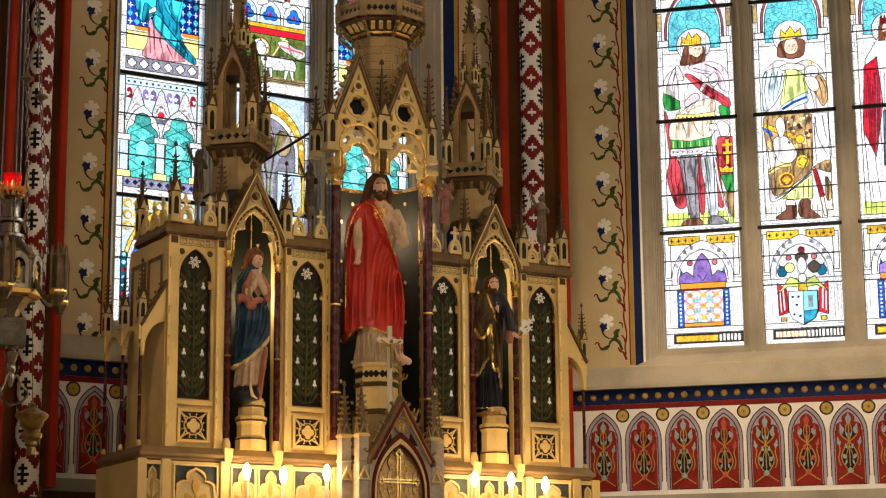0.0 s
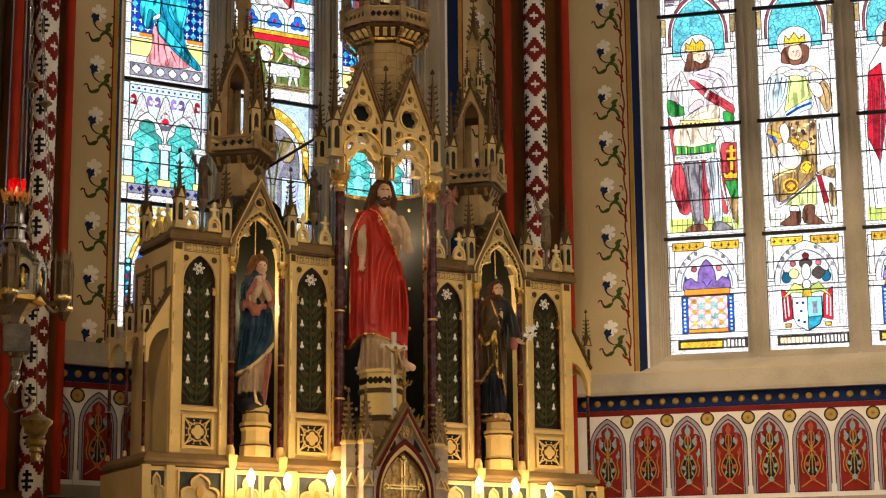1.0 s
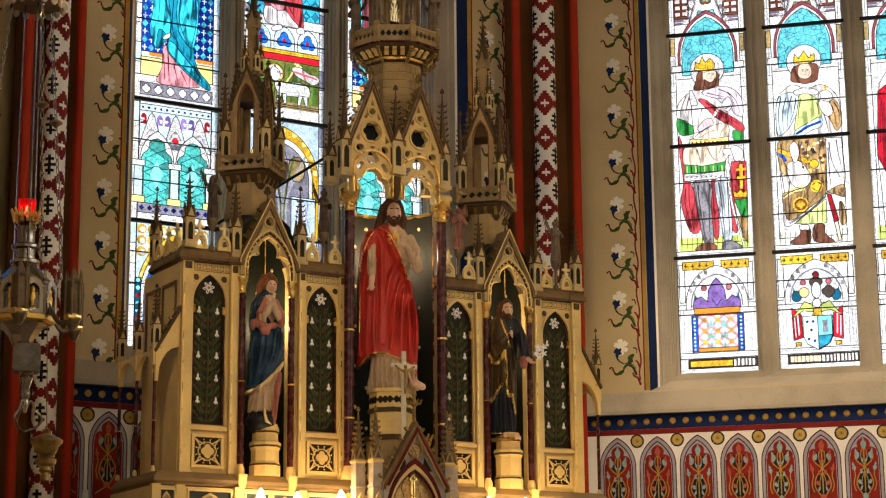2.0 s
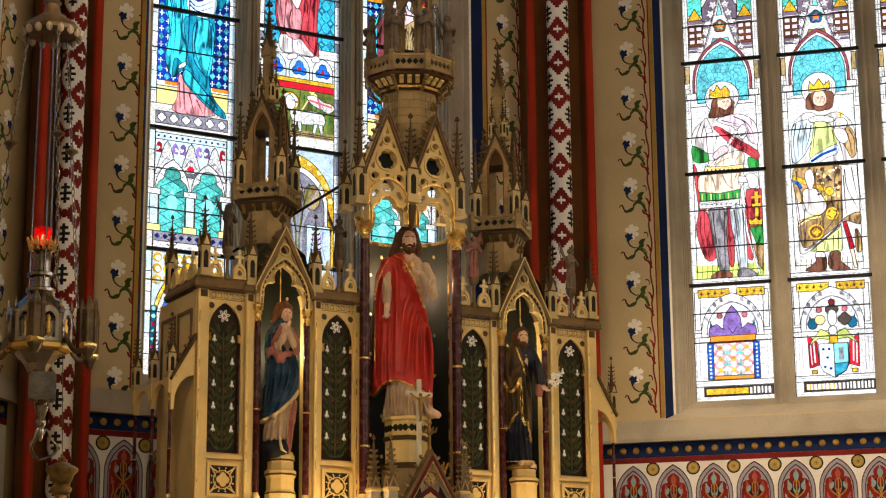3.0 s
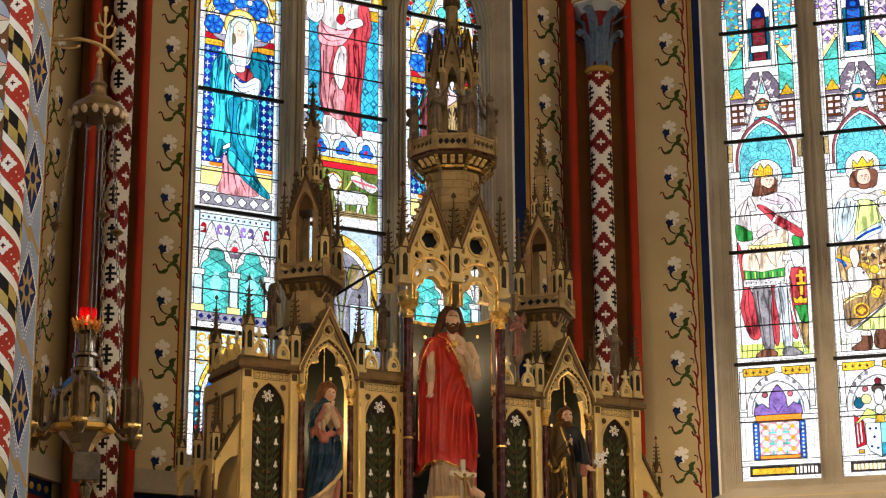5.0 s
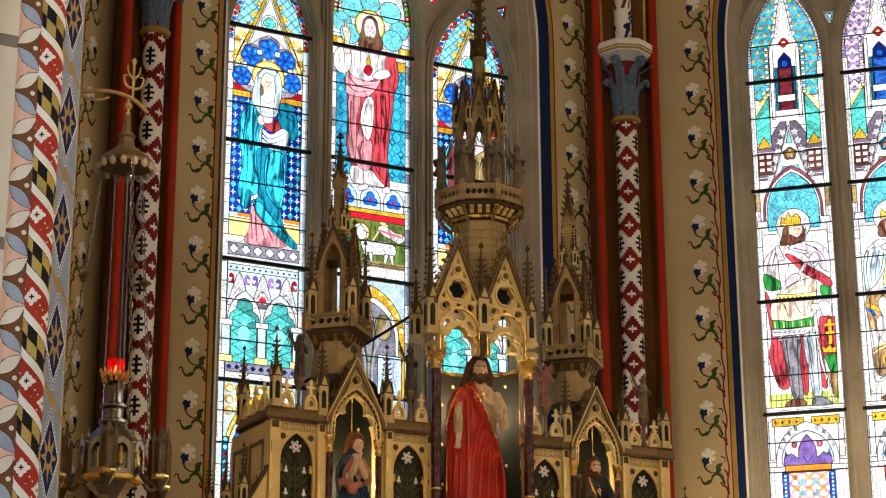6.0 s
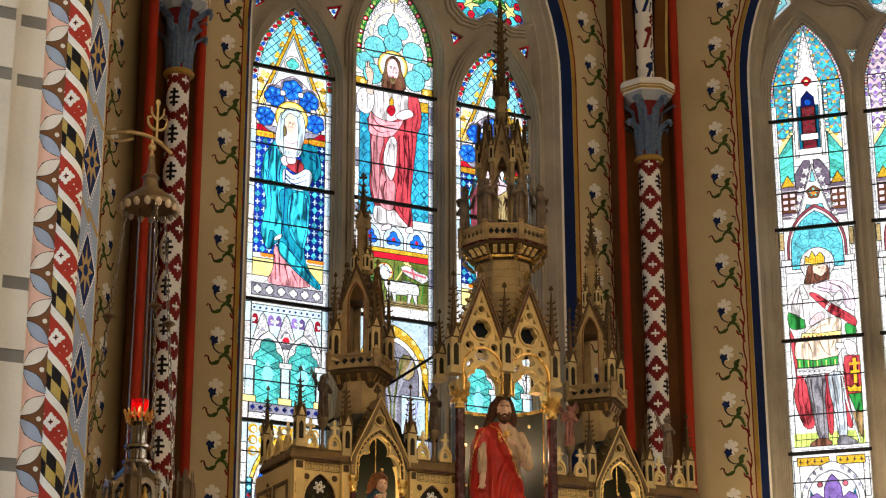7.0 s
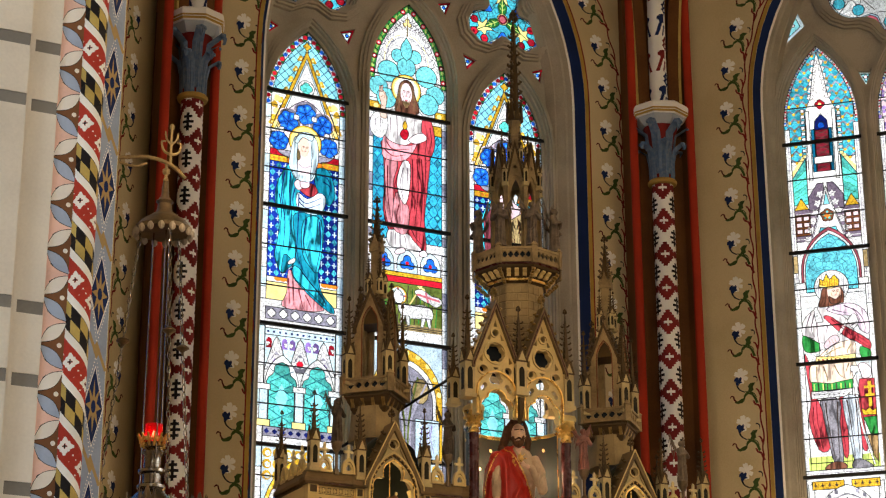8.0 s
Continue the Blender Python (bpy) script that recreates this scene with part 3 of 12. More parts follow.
def painted_shaft(name, cx, cy, r, z0, z1, turn, spin):
    """A round shaft with its painted pattern, capital and abacus."""
    s = group(name, "slender round shaft stencilled red and white with a blue leaf capital", "column", Matrix.Translation((cx, cy, 0)) @ Matrix.Rotation(turn, 4, "Z"), "structure")
    cell = 0.39 / 28
    n, rows = 96, int((z1 - z0) / cell)
    g = Geo()
    vs = [(r * math.cos(2 * math.pi * i / n + spin - turn), r * math.sin(2 * math.pi * i / n + spin - turn), z0 + k * cell) for k in range(rows + 1) for i in range(n)]
    fs = [(k * n + i, k * n + (i + 1) % n, (k + 1) * n + (i + 1) % n, (k + 1) * n + i) for k in range(rows) for i in range(n)]
    g.add(vs, fs)
    g.mi = [shaft_pattern((i % 32 + 0.5) / 32, ((k % 28) + 0.5) / 28) for k in range(rows) for i in range(n)]
    g.ob("shaft", [MAT["white"], MAT["wine"], MAT["black"]], s, smooth=True)
    g = Geo().lathe([(r + 0.002, z1 - 0.03), (r + 0.035, z1 - 0.02), (r + 0.045, z1 + 0.01), (r + 0.03, z1 + 0.03), (r + 0.005, z1 + 0.035)], n=20)
    g.ob("necking", "ochre", s, smooth=True)
    zc = z1 + 0.03
    g = Geo().lathe([(r * 0.95, zc), (r * 1.0, zc + 0.25), (r * 1.25, zc + 0.5), (r * 1.7, zc + 0.66)], n=16)
    g.ob("bell", "wine", s, smooth=True)
    for tier, (zt, ln, cnt, out) in enumerate(((zc, 0.42, 6, 0.10), (zc + 0.06, 0.60, 6, 0.15))):
        for i in range(cnt):
            a = 2 * math.pi * (i + 0.5 * tier) / cnt
            g = Geo()
            g.m = Matrix.Rotation(a, 4, "Z")
            pts = [(r * 1.02, 0.0), (r * 1.05, 0.45), (r * 1.3, 0.8), (r * 1.3 + out, 0.98), (r * 1.45 + out, 0.9), (r * 1.35 + out, 0.8)]
            rings = []
            for (x, t), wd in zip(pts, (0.055, 0.05, 0.055, 0.05, 0.035, 0.01)):
                z = zt + t * ln
                rings.append([(x, -wd, z), (x + 0.02, -wd * 0.4, z), (x + 0.008, 0, z), (x + 0.02, wd * 0.4, z), (x, wd, z), (x - 0.012, 0, z)])
            g.loft(rings)
            for dy in (-0.034, 0.0, 0.034):
                g.ball((r * 1.36 + out, dy, zt + ln * (0.93 if dy else 0.97)), 0.026, 6, 4, 1.0, 0.9, 0.8)
            g.tube([(r * 1.02 + 0.016, 0, zt + 0.03), (r * 1.07 + 0.016, 0, zt + 0.45 * ln), (r * 1.3 + 0.018, 0, zt + 0.8 * ln)], 0.007, 5)
            g.ob("leaf", "capblue", s, smooth=True)
    za = zc + 0.63
    Geo().lathe([(r * 1.75, za), (r * 2.05, za + 0.05), (r * 2.3, za + 0.10)], n=8, turn=math.pi / 8).ob("abacus_cove", "sky2", s)
    Geo().lathe([(r * 2.5, za + 0.10), (r * 2.72, za + 0.135), (r * 2.75, za + 0.21), (r * 2.6, za + 0.235)], n=8, turn=math.pi / 8).ob("abacus", "white", s)
    Geo().lathe([(r * 2.56, za + 0.108), (r * 2.735, za + 0.138), (r * 2.745, za + 0.156), (r * 2.6, za + 0.15)], n=8, turn=math.pi / 8).ob("gilt_line", "ochre", s)
    zr = za + 0.235
    # the vault rib over the capital
    bars = Geo()
    rings = []
    nr, nj = 440, 80
    for i in range(nr + 1):
        t = i / nr
        z, x = zr + 4.2 * t, 0.9 * t ** 2.6
        rings.append([(x + 0.11 * math.cos(b), 0.10 * math.sin(b), z) for b in (2 * math.pi * j / nj for j in range(nj))])
    bars.loft(rings)

    def damask(j, k):
        c, v = abs(((j + 8) % 40) - 19.5) / 20, (k % 46) / 46
        bud = 0.0
        if v > 0.58:
            t = (v - 0.58) / 0.42
            bud = 0.40 * math.sin(math.pi * t) ** 0.7 * (1.0 - 0.45 * abs(math.sin(3 * math.pi * t)))
        motif = bud > c > 0.5 * bud - 0.09
        motif = motif or (0.36 < v < 0.60 and 0.12 < c < 0.30 + 0.42 * math.sin(math.pi * (v - 0.36) / 0.24))
        motif = motif or (v < 0.44 and abs(c - 0.30 - 0.95 * (0.44 - v)) < 0.13) or (v < 0.30 and abs(c - 0.10 - 0.5 * (0.30 - v)) < 0.06)
        return (1 if (k // 46) % 2 else 2) if motif else 0

    bars.mi = [damask(j, k) for k in range(nr) for j in range(nj)] + [0, 0]
    bars.ob("rib_roll", [MAT["white"], MAT["wine"], MAT["navy"]], s, smooth=True)
    for sg in (-1, 1):
        for off, mat, wd, back in ((0.17, "brown", 0.06, 0.04), (0.245, "goldpaint", 0.016, 0.05), (0.30, "brown", 0.05, 0.10)):
            rings = []
            for i in range(13):
                t = i / 12
                z, x = zr + 4.2 * t, 0.9 * t ** 2.6 - back
                yy = sg * (off + 0.5 * t ** 2.2)
                rings.append([(x + 0.05, yy - wd, z), (x + 0.05, yy + wd, z), (x - 0.10, yy + wd, z), (x - 0.10, yy - wd, z)])
            Geo().loft(rings).ob("rib_moulding", mat, s)
    return s


MAT["dullsilver"] = material("tarnished_silver", (0.20, 0.18, 0.15), 0.5, metal=0.4, var=0.3, scale=12.0)
# brighter copy of the silver, light put into the lamp's gallery panels
MAT["palesilver"] = material("lit_silver", (0.46, 0.41, 0.345), 0.26, metal=1.0, var=0.25, scale=8.0, bump=0.03)
MAT["capblue"] = material("capital_blue", (0.075, 0.12, 0.20), 0.5, var=0.3, scale=25.0, dirt=(0.19, 0.23, 0.29))
MAT["sky2"] = material("pale_blue_cove", (0.40, 0.43, 0.46), 0.7, var=0.1)
corner_pier("pier_northeast", 1)
corner_pier("pier_northwest", -1)
painted_shaft("shaft_northeast", 2.775, -0.785, 0.120, 3.239, 9.56, radians(-112.5), radians(-123.4))
painted_shaft("shaft_northwest", -2.75, -0.785, 0.112, 3.193, 9.52, radians(-67.5), radians(-127.7 - 60))

# plain walls, floors and ceiling that close the church
E1 = (SIDE + 2 * SIDE * Q, -2 * SIDE * Q)


def plain(name, mat, label, cat, x0, x1, y0, y1, z0, z1):
    o = Geo().box(x0, x1, y0, y1, z0, z1).ob(name, mat)
    return tagged(o, label, cat, "", "structure")


XE = E1[0] - 0.35
plain("wall_choir_east", "plaster", "plain cream plaster side wall of the choir", "wall", XE, XE + 0.6, -8.6, E1[1] + 0.1, 0, 15.5)
plain("wall_choir_west", "plaster", "plain cream plaster side wall of the choir", "wall", -XE - 0.6, -XE, -8.6, E1[1] + 0.1, 0, 15.5)
plain("floor", "floor", "worn stone church floor", "floor", -13, 13, -40, 1, -0.2, 0.0)
plain("floor_choir", "floor", "raised stone choir floor", "floor", -7.2, 7.2, -8.2, 0.2, 0.0, 0.7)
plain("ceiling", "ceil", "plain pale church ceiling", "ceiling", -13.2, 13.2, -40, 3, 15.5, 15.8)
plain("wall_south", "plaster", "plain plastered entrance wall", "wall", -13, 13, -40.4, -40, 0, 15.5)
for sx in (-1, 1):
    nm = "wall_nave_east" if sx > 0 else "wall_nave_west"
    w = group(nm, "plastered nave wall with tall daylight windows", "wall", Matrix.Rotation(sx * math.pi / 2, 4, "Z") @ Matrix.Translation((0, 0, 0)), "structure")
    g = Geo()
    g.m = Matrix.Rotation(-sx * math.pi / 2, 4, "Z")
    ys = [-36, -30, -24, -18, -12]
    pts = lambda y: arch(y, 1.1, 3.5, 9.0, 11.0, 6)
    g2 = Geo()
    g2.plate([rect(-40, -8.2, 0, 15.5)], [pts(y) for y in ys], 0, 0.5)
    g2.v = [(sx * (13 + y), x, z) for x, y, z in g2.v]
    w.matrix_world = Matrix.Identity(4)
    g2.ob("nave_wall", "plaster", w)
    for y in ys:
        lamp("nave_window_light", "AREA", NAVE_DAY, (0.86, 0.93, 1.0), look((sx * 13.1, y, 7.0), (0, y, 5.0)), 2.0, 6.5)
plain("ground", "grass", "grassy ground outside the church", "ground", -600, 600, -600, 600, -0.6, -0.25)

# the chancel arch wall; its painted pier stands on the west side
ARCH_Y0, ARCH_Y1 = -8.6, -7.6
plain("wall_arch_east", "plaster", "plain plaster wall beside the chancel arch", "wall", 6.4, 13.4, ARCH_Y0, ARCH_Y1, 0, 15.5)

# ---- stained glass ----
DEEPER = {"w": "wg", "wb": "p", "pk": "rs", "rs": "rd", "r": "rd", "c": "dc", "ct": "dc", "dc": "nb", "g": "k", "lg": "ol", "s": "n", "n": "k", "p": "nb", "yl": "y", "wg": "k"}


class Light:
    """One tall light of a window: flat pieces of glass, leads between them, saddle bars across."""

    def __init__(self, cx, h, zs, za, ground="w"):
        self.cx, self.h, self.za, self.zs = cx, h, za, zs
        self.s = [(arch(0, h + 0.03, 4.99, zs, za + 0.04, 10), ground, True)]
        self.thin = set()
        self.cloth, self.rnd = False, random.Random(int(1000 * (cx + 5)))

    def add(self, pts, key, lead=True):
        pts = list(pts)
        self.s.append((pts, key, lead))
        area = abs(sum(a[0] * b[1] - b[0] * a[1] for a, b in zip(pts, pts[1:] + pts[:1]))) / 2
        if self.cloth and lead and area > 0.004 and key in DEEPER:
            self.model(pts, DEEPER[key], area)
        return self

    def model(self, pts, dark, area):
        """Painted folds: strokes that run down inside one piece of cloth, and a shaded edge."""
        r = self.rnd
        x0, x1 = min(p[0] for p in pts), max(p[0] for p in pts)
        z0, z1 = min(p[1] for p in pts), max(p[1] for p in pts)
        tall = (z1 - z0) > 0.7 * (x1 - x0)
        n = max(3, min(16, int((x1 - x0 if tall else z1 - z0) / 0.020)))
        lean = r.uniform(-0.12, 0.12)
        for k in range(n):
            t = (k + r.uniform(0.2, 0.8)) / n
            hits = []
            a, b = (x0 + (x1 - x0) * t, z0) if tall else (x0, z0 + (z1 - z0) * t), (lean, 1.0) if tall else (1.0, lean)
            for p, q in zip(pts, pts[1:] + pts[:1]):
                dx, dz = q[0] - p[0], q[1] - p[1]
                det = b[0] * dz - b[1] * dx
                if abs(det) < 1e-9:
                    continue
                s = ((p[0] - a[0]) * dz - (p[1] - a[1]) * dx) / det
                w = ((p[0] - a[0]) * b[1] - (p[1] - a[1]) * b[0]) / det
                if 0 <= w <= 1:
                    hits.append(s)
            hits.sort()
            if len(hits) >= 2:
                s0, s1 = hits[0], hits[1]
                ln = s1 - s0
                if ln < 0.03:
                    continue
                e0, e1 = s0 + ln * r.uniform(0.03, 0.35), s1 - ln * r.uniform(0.03, 0.35)
                m = (e0 + e1) / 2
                bow = r.uniform(-0.010, 0.010)
                f = lambda v, o: (a[0] + b[0] * v + (o if tall else 0), a[1] + b[1] * v + (0 if tall else o))
                self.s.append((strip(curve(f(e0, 0), f(m, bow), f(e1, 0), n=3), r.uniform(0.004, 0.013), 0.003), dark, False))

    def fig(self, pts, key, bend=1):
        """A piece of a painted figure, with an even outline."""
        if bend:
            q = [pts[-1]] + pts + pts[:2]
            out = []
            for a, b, c, d in zip(q, q[1:], q[2:], q[3:]):
                out += [tuple(0.5 * (2 * b[j] + (c[j] - a[j]) * t + (2 * a[j] - 5 * b[j] + 4 * c[j] - d[j]) * t * t + (3 * b[j] - a[j] - 3 * c[j] + d[j]) * t ** 3) for j in (0, 1)) for t in (0, 0.33, 0.66)]
            pts = out
        self.s.append((pts, key, True))
        self.thin.add(len(self.s) - 1)
        return self

    def line(self, pts, w, key, w1=None):
        k = 0.95 if self.cloth and w < 0.02 else 1.0
        return self.add(strip(pts, w * k, None if w1 is None else w1 * k), key, False)

    def both(self, pts, key, lead=True):
        self.add(pts, key, lead)
        return self.add([(-x, z) for x, z in pts], key, lead)

    def build(self, window):
        g0 = group("light", "", "")
        g0.parent = window
        g0.matrix_local = Matrix.Translation((self.cx, 0, 0))
        vs, faces, flat = [], [], []
        for pts, key, lead in self.s:
            if sum(a[0] * b[1] - b[0] * a[1] for a, b in zip(pts, pts[1:] + pts[:1])) < 0:
                pts = pts[::-1]
            faces.append(list(range(len(vs), len(vs) + len(pts))))
            vs += [Vector(p) for p in pts]
        ov, _, of, _, _, orig = delaunay_2d_cdt(vs, [], faces, 1, 1e-4)
        tops, byshape, edge = [], {}, {}
        for q, src in zip(of, orig):
            if 0 not in src:
                continue
            top = max(src)
            own = max((i for i in src if self.s[i][2]), default=0)
            byshape.setdefault(top, []).append(q)
            for a, b in zip(q, q[1:] + q[:1]):
                edge.setdefault((min(a, b), max(a, b)), []).append(own)
        joined = {}
        for i, tris in byshape.items():
            key = self.s[i][1]
            area = sum(abs((ov[b] - ov[a]).cross(ov[c] - ov[a])) for a, b, c in tris) / 2
            joined.setdefault((i if self.s[i][2] and area > 0.006 else -1, key), []).extend(tris)
        for (i, key), tris in joined.items():
            used = sorted({k for q in tris for k in q})
            back = {o: n for n, o in enumerate(used)}
            me = bpy.data.meshes.new("glass_piece")
            me.from_pydata([(ov[k][0], 0.0, ov[k][1]) for k in used], [], [tuple(back[k] for k in q) for q in tris])
            me.materials.append(GL[key])
            o = new("glass_piece" if i >= 0 else "small_glass", me)
            o.parent = g0
            if i < 0:
                o["kind"] = "stuff"
        g = Geo()
        w = 0.0045
        for (a, b), own in edge.items():
            if len(own) == 2 and own[0] != own[1]:
                p, q = ov[a], ov[b]
                d = (q - p)
                if d.length < 1e-4:
                    continue
                d.normalize()
                e = w * (0.85 if self.thin.intersection(own) else 1.0)
                n = Vector((-d[1], d[0])) * e
                p, q = p - d * e * 0.6, q + d * e * 0.6
                g.add([(p[0] - n[0], -0.001, p[1] - n[1]), (p[0] + n[0], -0.001, p[1] + n[1]), (q[0] + n[0], -0.001, q[1] + n[1]), (q[0] - n[0], -0.001, q[1] - n[1]),
                       (p[0], -0.007, p[1]), (q[0], -0.007, q[1])], [(0, 1, 4), (1, 2, 5, 4), (2, 3, 5), (3, 0, 4, 5)])
        o = g.ob("lead_came", "lead", g0)
        o["kind"] = "stuff"
        for z in [z for z in (6.295, 7.56, 8.85, 10.155) if z < self.za - 0.3]:
            b = Geo().box(-self.h - 0.03, self.h + 0.03, -0.045, -0.012, z - 0.019, z + 0.019, 0.004)
            b.ob("saddle_bar", "iron", g0)
        for z in (5.66, 5.98, 6.72, 7.14, 7.98, 8.42, 9.28, 9.72, 10.6):
            if z < self.za - 0.35:
                Geo().box(-self.h - 0.03, self.h + 0.03, -0.02, -0.008, z - 0.006, z + 0.006).ob("tie_rod", "iron", g0)
        return g0


def border(L, key="w", w=0.075, step=0.16, alt=None):
    """Upright border strips of oblong pieces."""
    z, k = 5.02, 0
    while z < L.zs:
        for sg in (-1, 1):
            L.add(rect(sg * L.h - (0 if sg < 0 else w), sg * L.h + (w if sg < 0 else 0), z, min(z + step, L.zs)), alt if alt and k % 3 == 2 else key)
        z += step
        k += 1


def diaper(L, x0, x1, z0, z1, base, dot, cross, p=0.085):
    """A field of small lozenges with a flower in each."""
    L.add(rect(x0, x1, z0, z1), base)
    nx, nz = int((x1 - x0) / p), int((z1 - z0) / (p * 1.25))
    px, pz = (x1 - x0) / nx, (z1 - z0) / nz
    for j in range(nz):
        for i in range(nx):
            x, z = x0 + (i + 0.5) * px, z0 + (j + 0.5) * pz
            if (i + j) % 2:
                L.add([(x - px * 0.46, z), (x, z - pz * 0.46), (x + px * 0.46, z), (x, z + pz * 0.46)], dot, False)
            else:
                L.add(rect(x - px * 0.36, x + px * 0.36, z - pz * 0.07, z + pz * 0.07), cross, False)
                L.add(rect(x - px * 0.09, x + px * 0.09, z - pz * 0.36, z + pz * 0.36), cross, False)


def folds(L, cx, x0, x1, z0, z1, key, n=5, w=0.012, sway=0.03, seed=1):
    r = random.Random(seed)
    for i in range(n):
        t = (i + 0.5) / n
        xa, xb = cx + (x0 + (x1 - x0) * t) * 0.7, cx + x0 + (x1 - x0) * t
        zt = z1 - (z1 - z0) * r.uniform(0.0, 0.25)
        L.line(curve((xa, zt), (xa * 0.6 + xb * 0.4 + r.uniform(-sway, sway), zt * 0.6 + z0 * 0.4), (xb, z0 + r.uniform(0.01, 0.06)), n=4), w * r.uniform(0.5, 1.1), key, w * 0.3)


def head(L, cx, z, r, hair="h", beard=True, crown=None, veil=None, face="s"):
    if veil:
        L.add([(cx - r * 1.9, z - r * 2.6), (cx - r * 1.5, z + r * 0.2), (cx - r * 0.9, z + r * 1.5), (cx, z + r * 1.9), (cx + r * 0.9, z + r * 1.5), (cx + r * 1.5, z + r * 0.2), (cx + r * 1.9, z - r * 2.6)], veil)
    else:
        L.add([(cx - r * 1.4, z - r * 1.7), (cx - r * 1.25, z + r * 0.4), (cx - r * 0.7, z + r * 1.35), (cx + r * 0.7, z + r * 1.35), (cx + r * 1.25, z + r * 0.4), (cx + r * 1.4, z - r * 1.7)], hair)
    L.add(rect(cx - r * 0.45, cx + r * 0.45, z - r * 2.0, z - r * 0.8), face, False)
    L.add(ellipse(cx, z - r * 0.05, r * 0.88, r * 1.2, 14), face)
    if beard:
        L.add([(cx - r * 0.8, z - r * 0.45), (cx - r * 0.35, z - r * 0.35), (cx + r * 0.35, z - r * 0.35), (cx + r * 0.8, z - r * 0.45), (cx + r * 0.45, z - r * 1.35), (cx - r * 0.45, z - r * 1.35)], hair, False)
    if crown:
        c = [(cx - r * 1.1, z + r * 0.75)]
        for i in range(5):
            x = cx + r * (-1.1 + 2.2 * (i + 0.5) / 5)
            c += [(x - r * 0.2, z + r * 1.25), (x, z + r * 2.0), (x + r * 0.2, z + r * 1.25)]
        c += [(cx + r * 1.1, z + r * 0.75)]
        L.add(c, crown)


def leafed(L, x, z, r, n=4):
    """A pale painted leaf with a grey outline."""
    L.add(foil(x, z, n, r * 0.55, r * 0.62, 0.4), "sh", False)
    L.add(foil(x, z, n, r * 0.50, r * 0.50, 0.4), "w", False)


def features(L, cx, z, r):
    """Faint painted shading on a pale oval."""
    for k in (-1, 1):
        L.add(strip(curve((cx + k * r * 0.70, z + r * 0.26), (cx + k * r * 0.42, z + r * 0.42), (cx + k * r * 0.14, z + r * 0.28), n=3), r * 0.15), "h", False)
        L.add(ellipse(cx + k * r * 0.40, z + r * 0.08, r * 0.20, r * 0.10, 7), "n", False)
        L.add(ellipse(cx + k * r * 0.40, z + r * 0.08, r * 0.10, r * 0.09, 6), "sh", False)
        L.add(strip([(cx + k * r * 0.88, z + r * 0.1), (cx + k * r * 0.80, z - r * 0.5), (cx + k * r * 0.5, z - r * 0.95)], r * 0.10), "n", False)
    L.add(strip([(cx + r * 0.10, z + r * 0.25), (cx + r * 0.14, z - r * 0.36), (cx - r * 0.10, z - r * 0.40)], r * 0.11), "n", False)
    L.add(strip([(cx - r * 0.24, z - r * 0.66), (cx, z - r * 0.62), (cx + r * 0.24, z - r * 0.66)], r * 0.14), "rs", False)


def net(L, x0, x1, z0, z1, base, dark, dot, p=0.10, q=0.125):
    """A field of pointed lozenges drawn with dark lines, a small flower in each."""
    L.add(rect(x0, x1, z0, z1), base)
    nx, nz = max(1, round((x1 - x0) / p)), max(1, round((z1 - z0) / q))
    p, q = (x1 - x0) / nx, (z1 - z0) / nz
    for j in range(nz):
        for i in range(nx):
            x, z = x0 + (i + 0.5) * p, z0 + (j + 0.5) * q
            L.add([(x - p * 0.50, z), (x - p * 0.2, z + q * 0.22), (x, z + q * 0.5), (x + p * 0.2, z + q * 0.22), (x + p * 0.50, z), (x + p * 0.2, z - q * 0.22), (x, z - q * 0.5), (x - p * 0.2, z - q * 0.22)], dark, False)
            L.add([(x - p * 0.40, z), (x - p * 0.14, z + q * 0.2), (x, z + q * 0.40), (x + p * 0.14, z + q * 0.2), (x + p * 0.40, z), (x + p * 0.14, z - q * 0.2), (x, z - q * 0.40), (x - p * 0.14, z - q * 0.2)], base, False)
            L.add(foil(x, z, 4, p * 0.10, p * 0.09, 0.0, 3), dot, False)


def canopy_edge(L, z0, keys=("g", "r", "wb"), w=0.05):
    """Border pieces that follow the pointed head."""
    o = arch(0, L.h, L.zs, L.zs, L.za, 15)
    i = arch(0, L.h - w, L.zs, L.zs, L.za - w * 1.5, 15)
    for k in range(1, len(o) - 2):
        L.add([o[k], o[k + 1], i[k + 1], i[k]], keys[k % len(keys)])
        mx, mz = (o[k][0] + o[k + 1][0] + i[k][0] + i[k + 1][0]) / 4, (o[k][1] + o[k + 1][1] + i[k][1] + i[k + 1][1]) / 4
        L.add(foil(mx, mz, 5, w * 0.20, w * 0.22, 0.3, 3), "r" if k % 3 else "b", False)


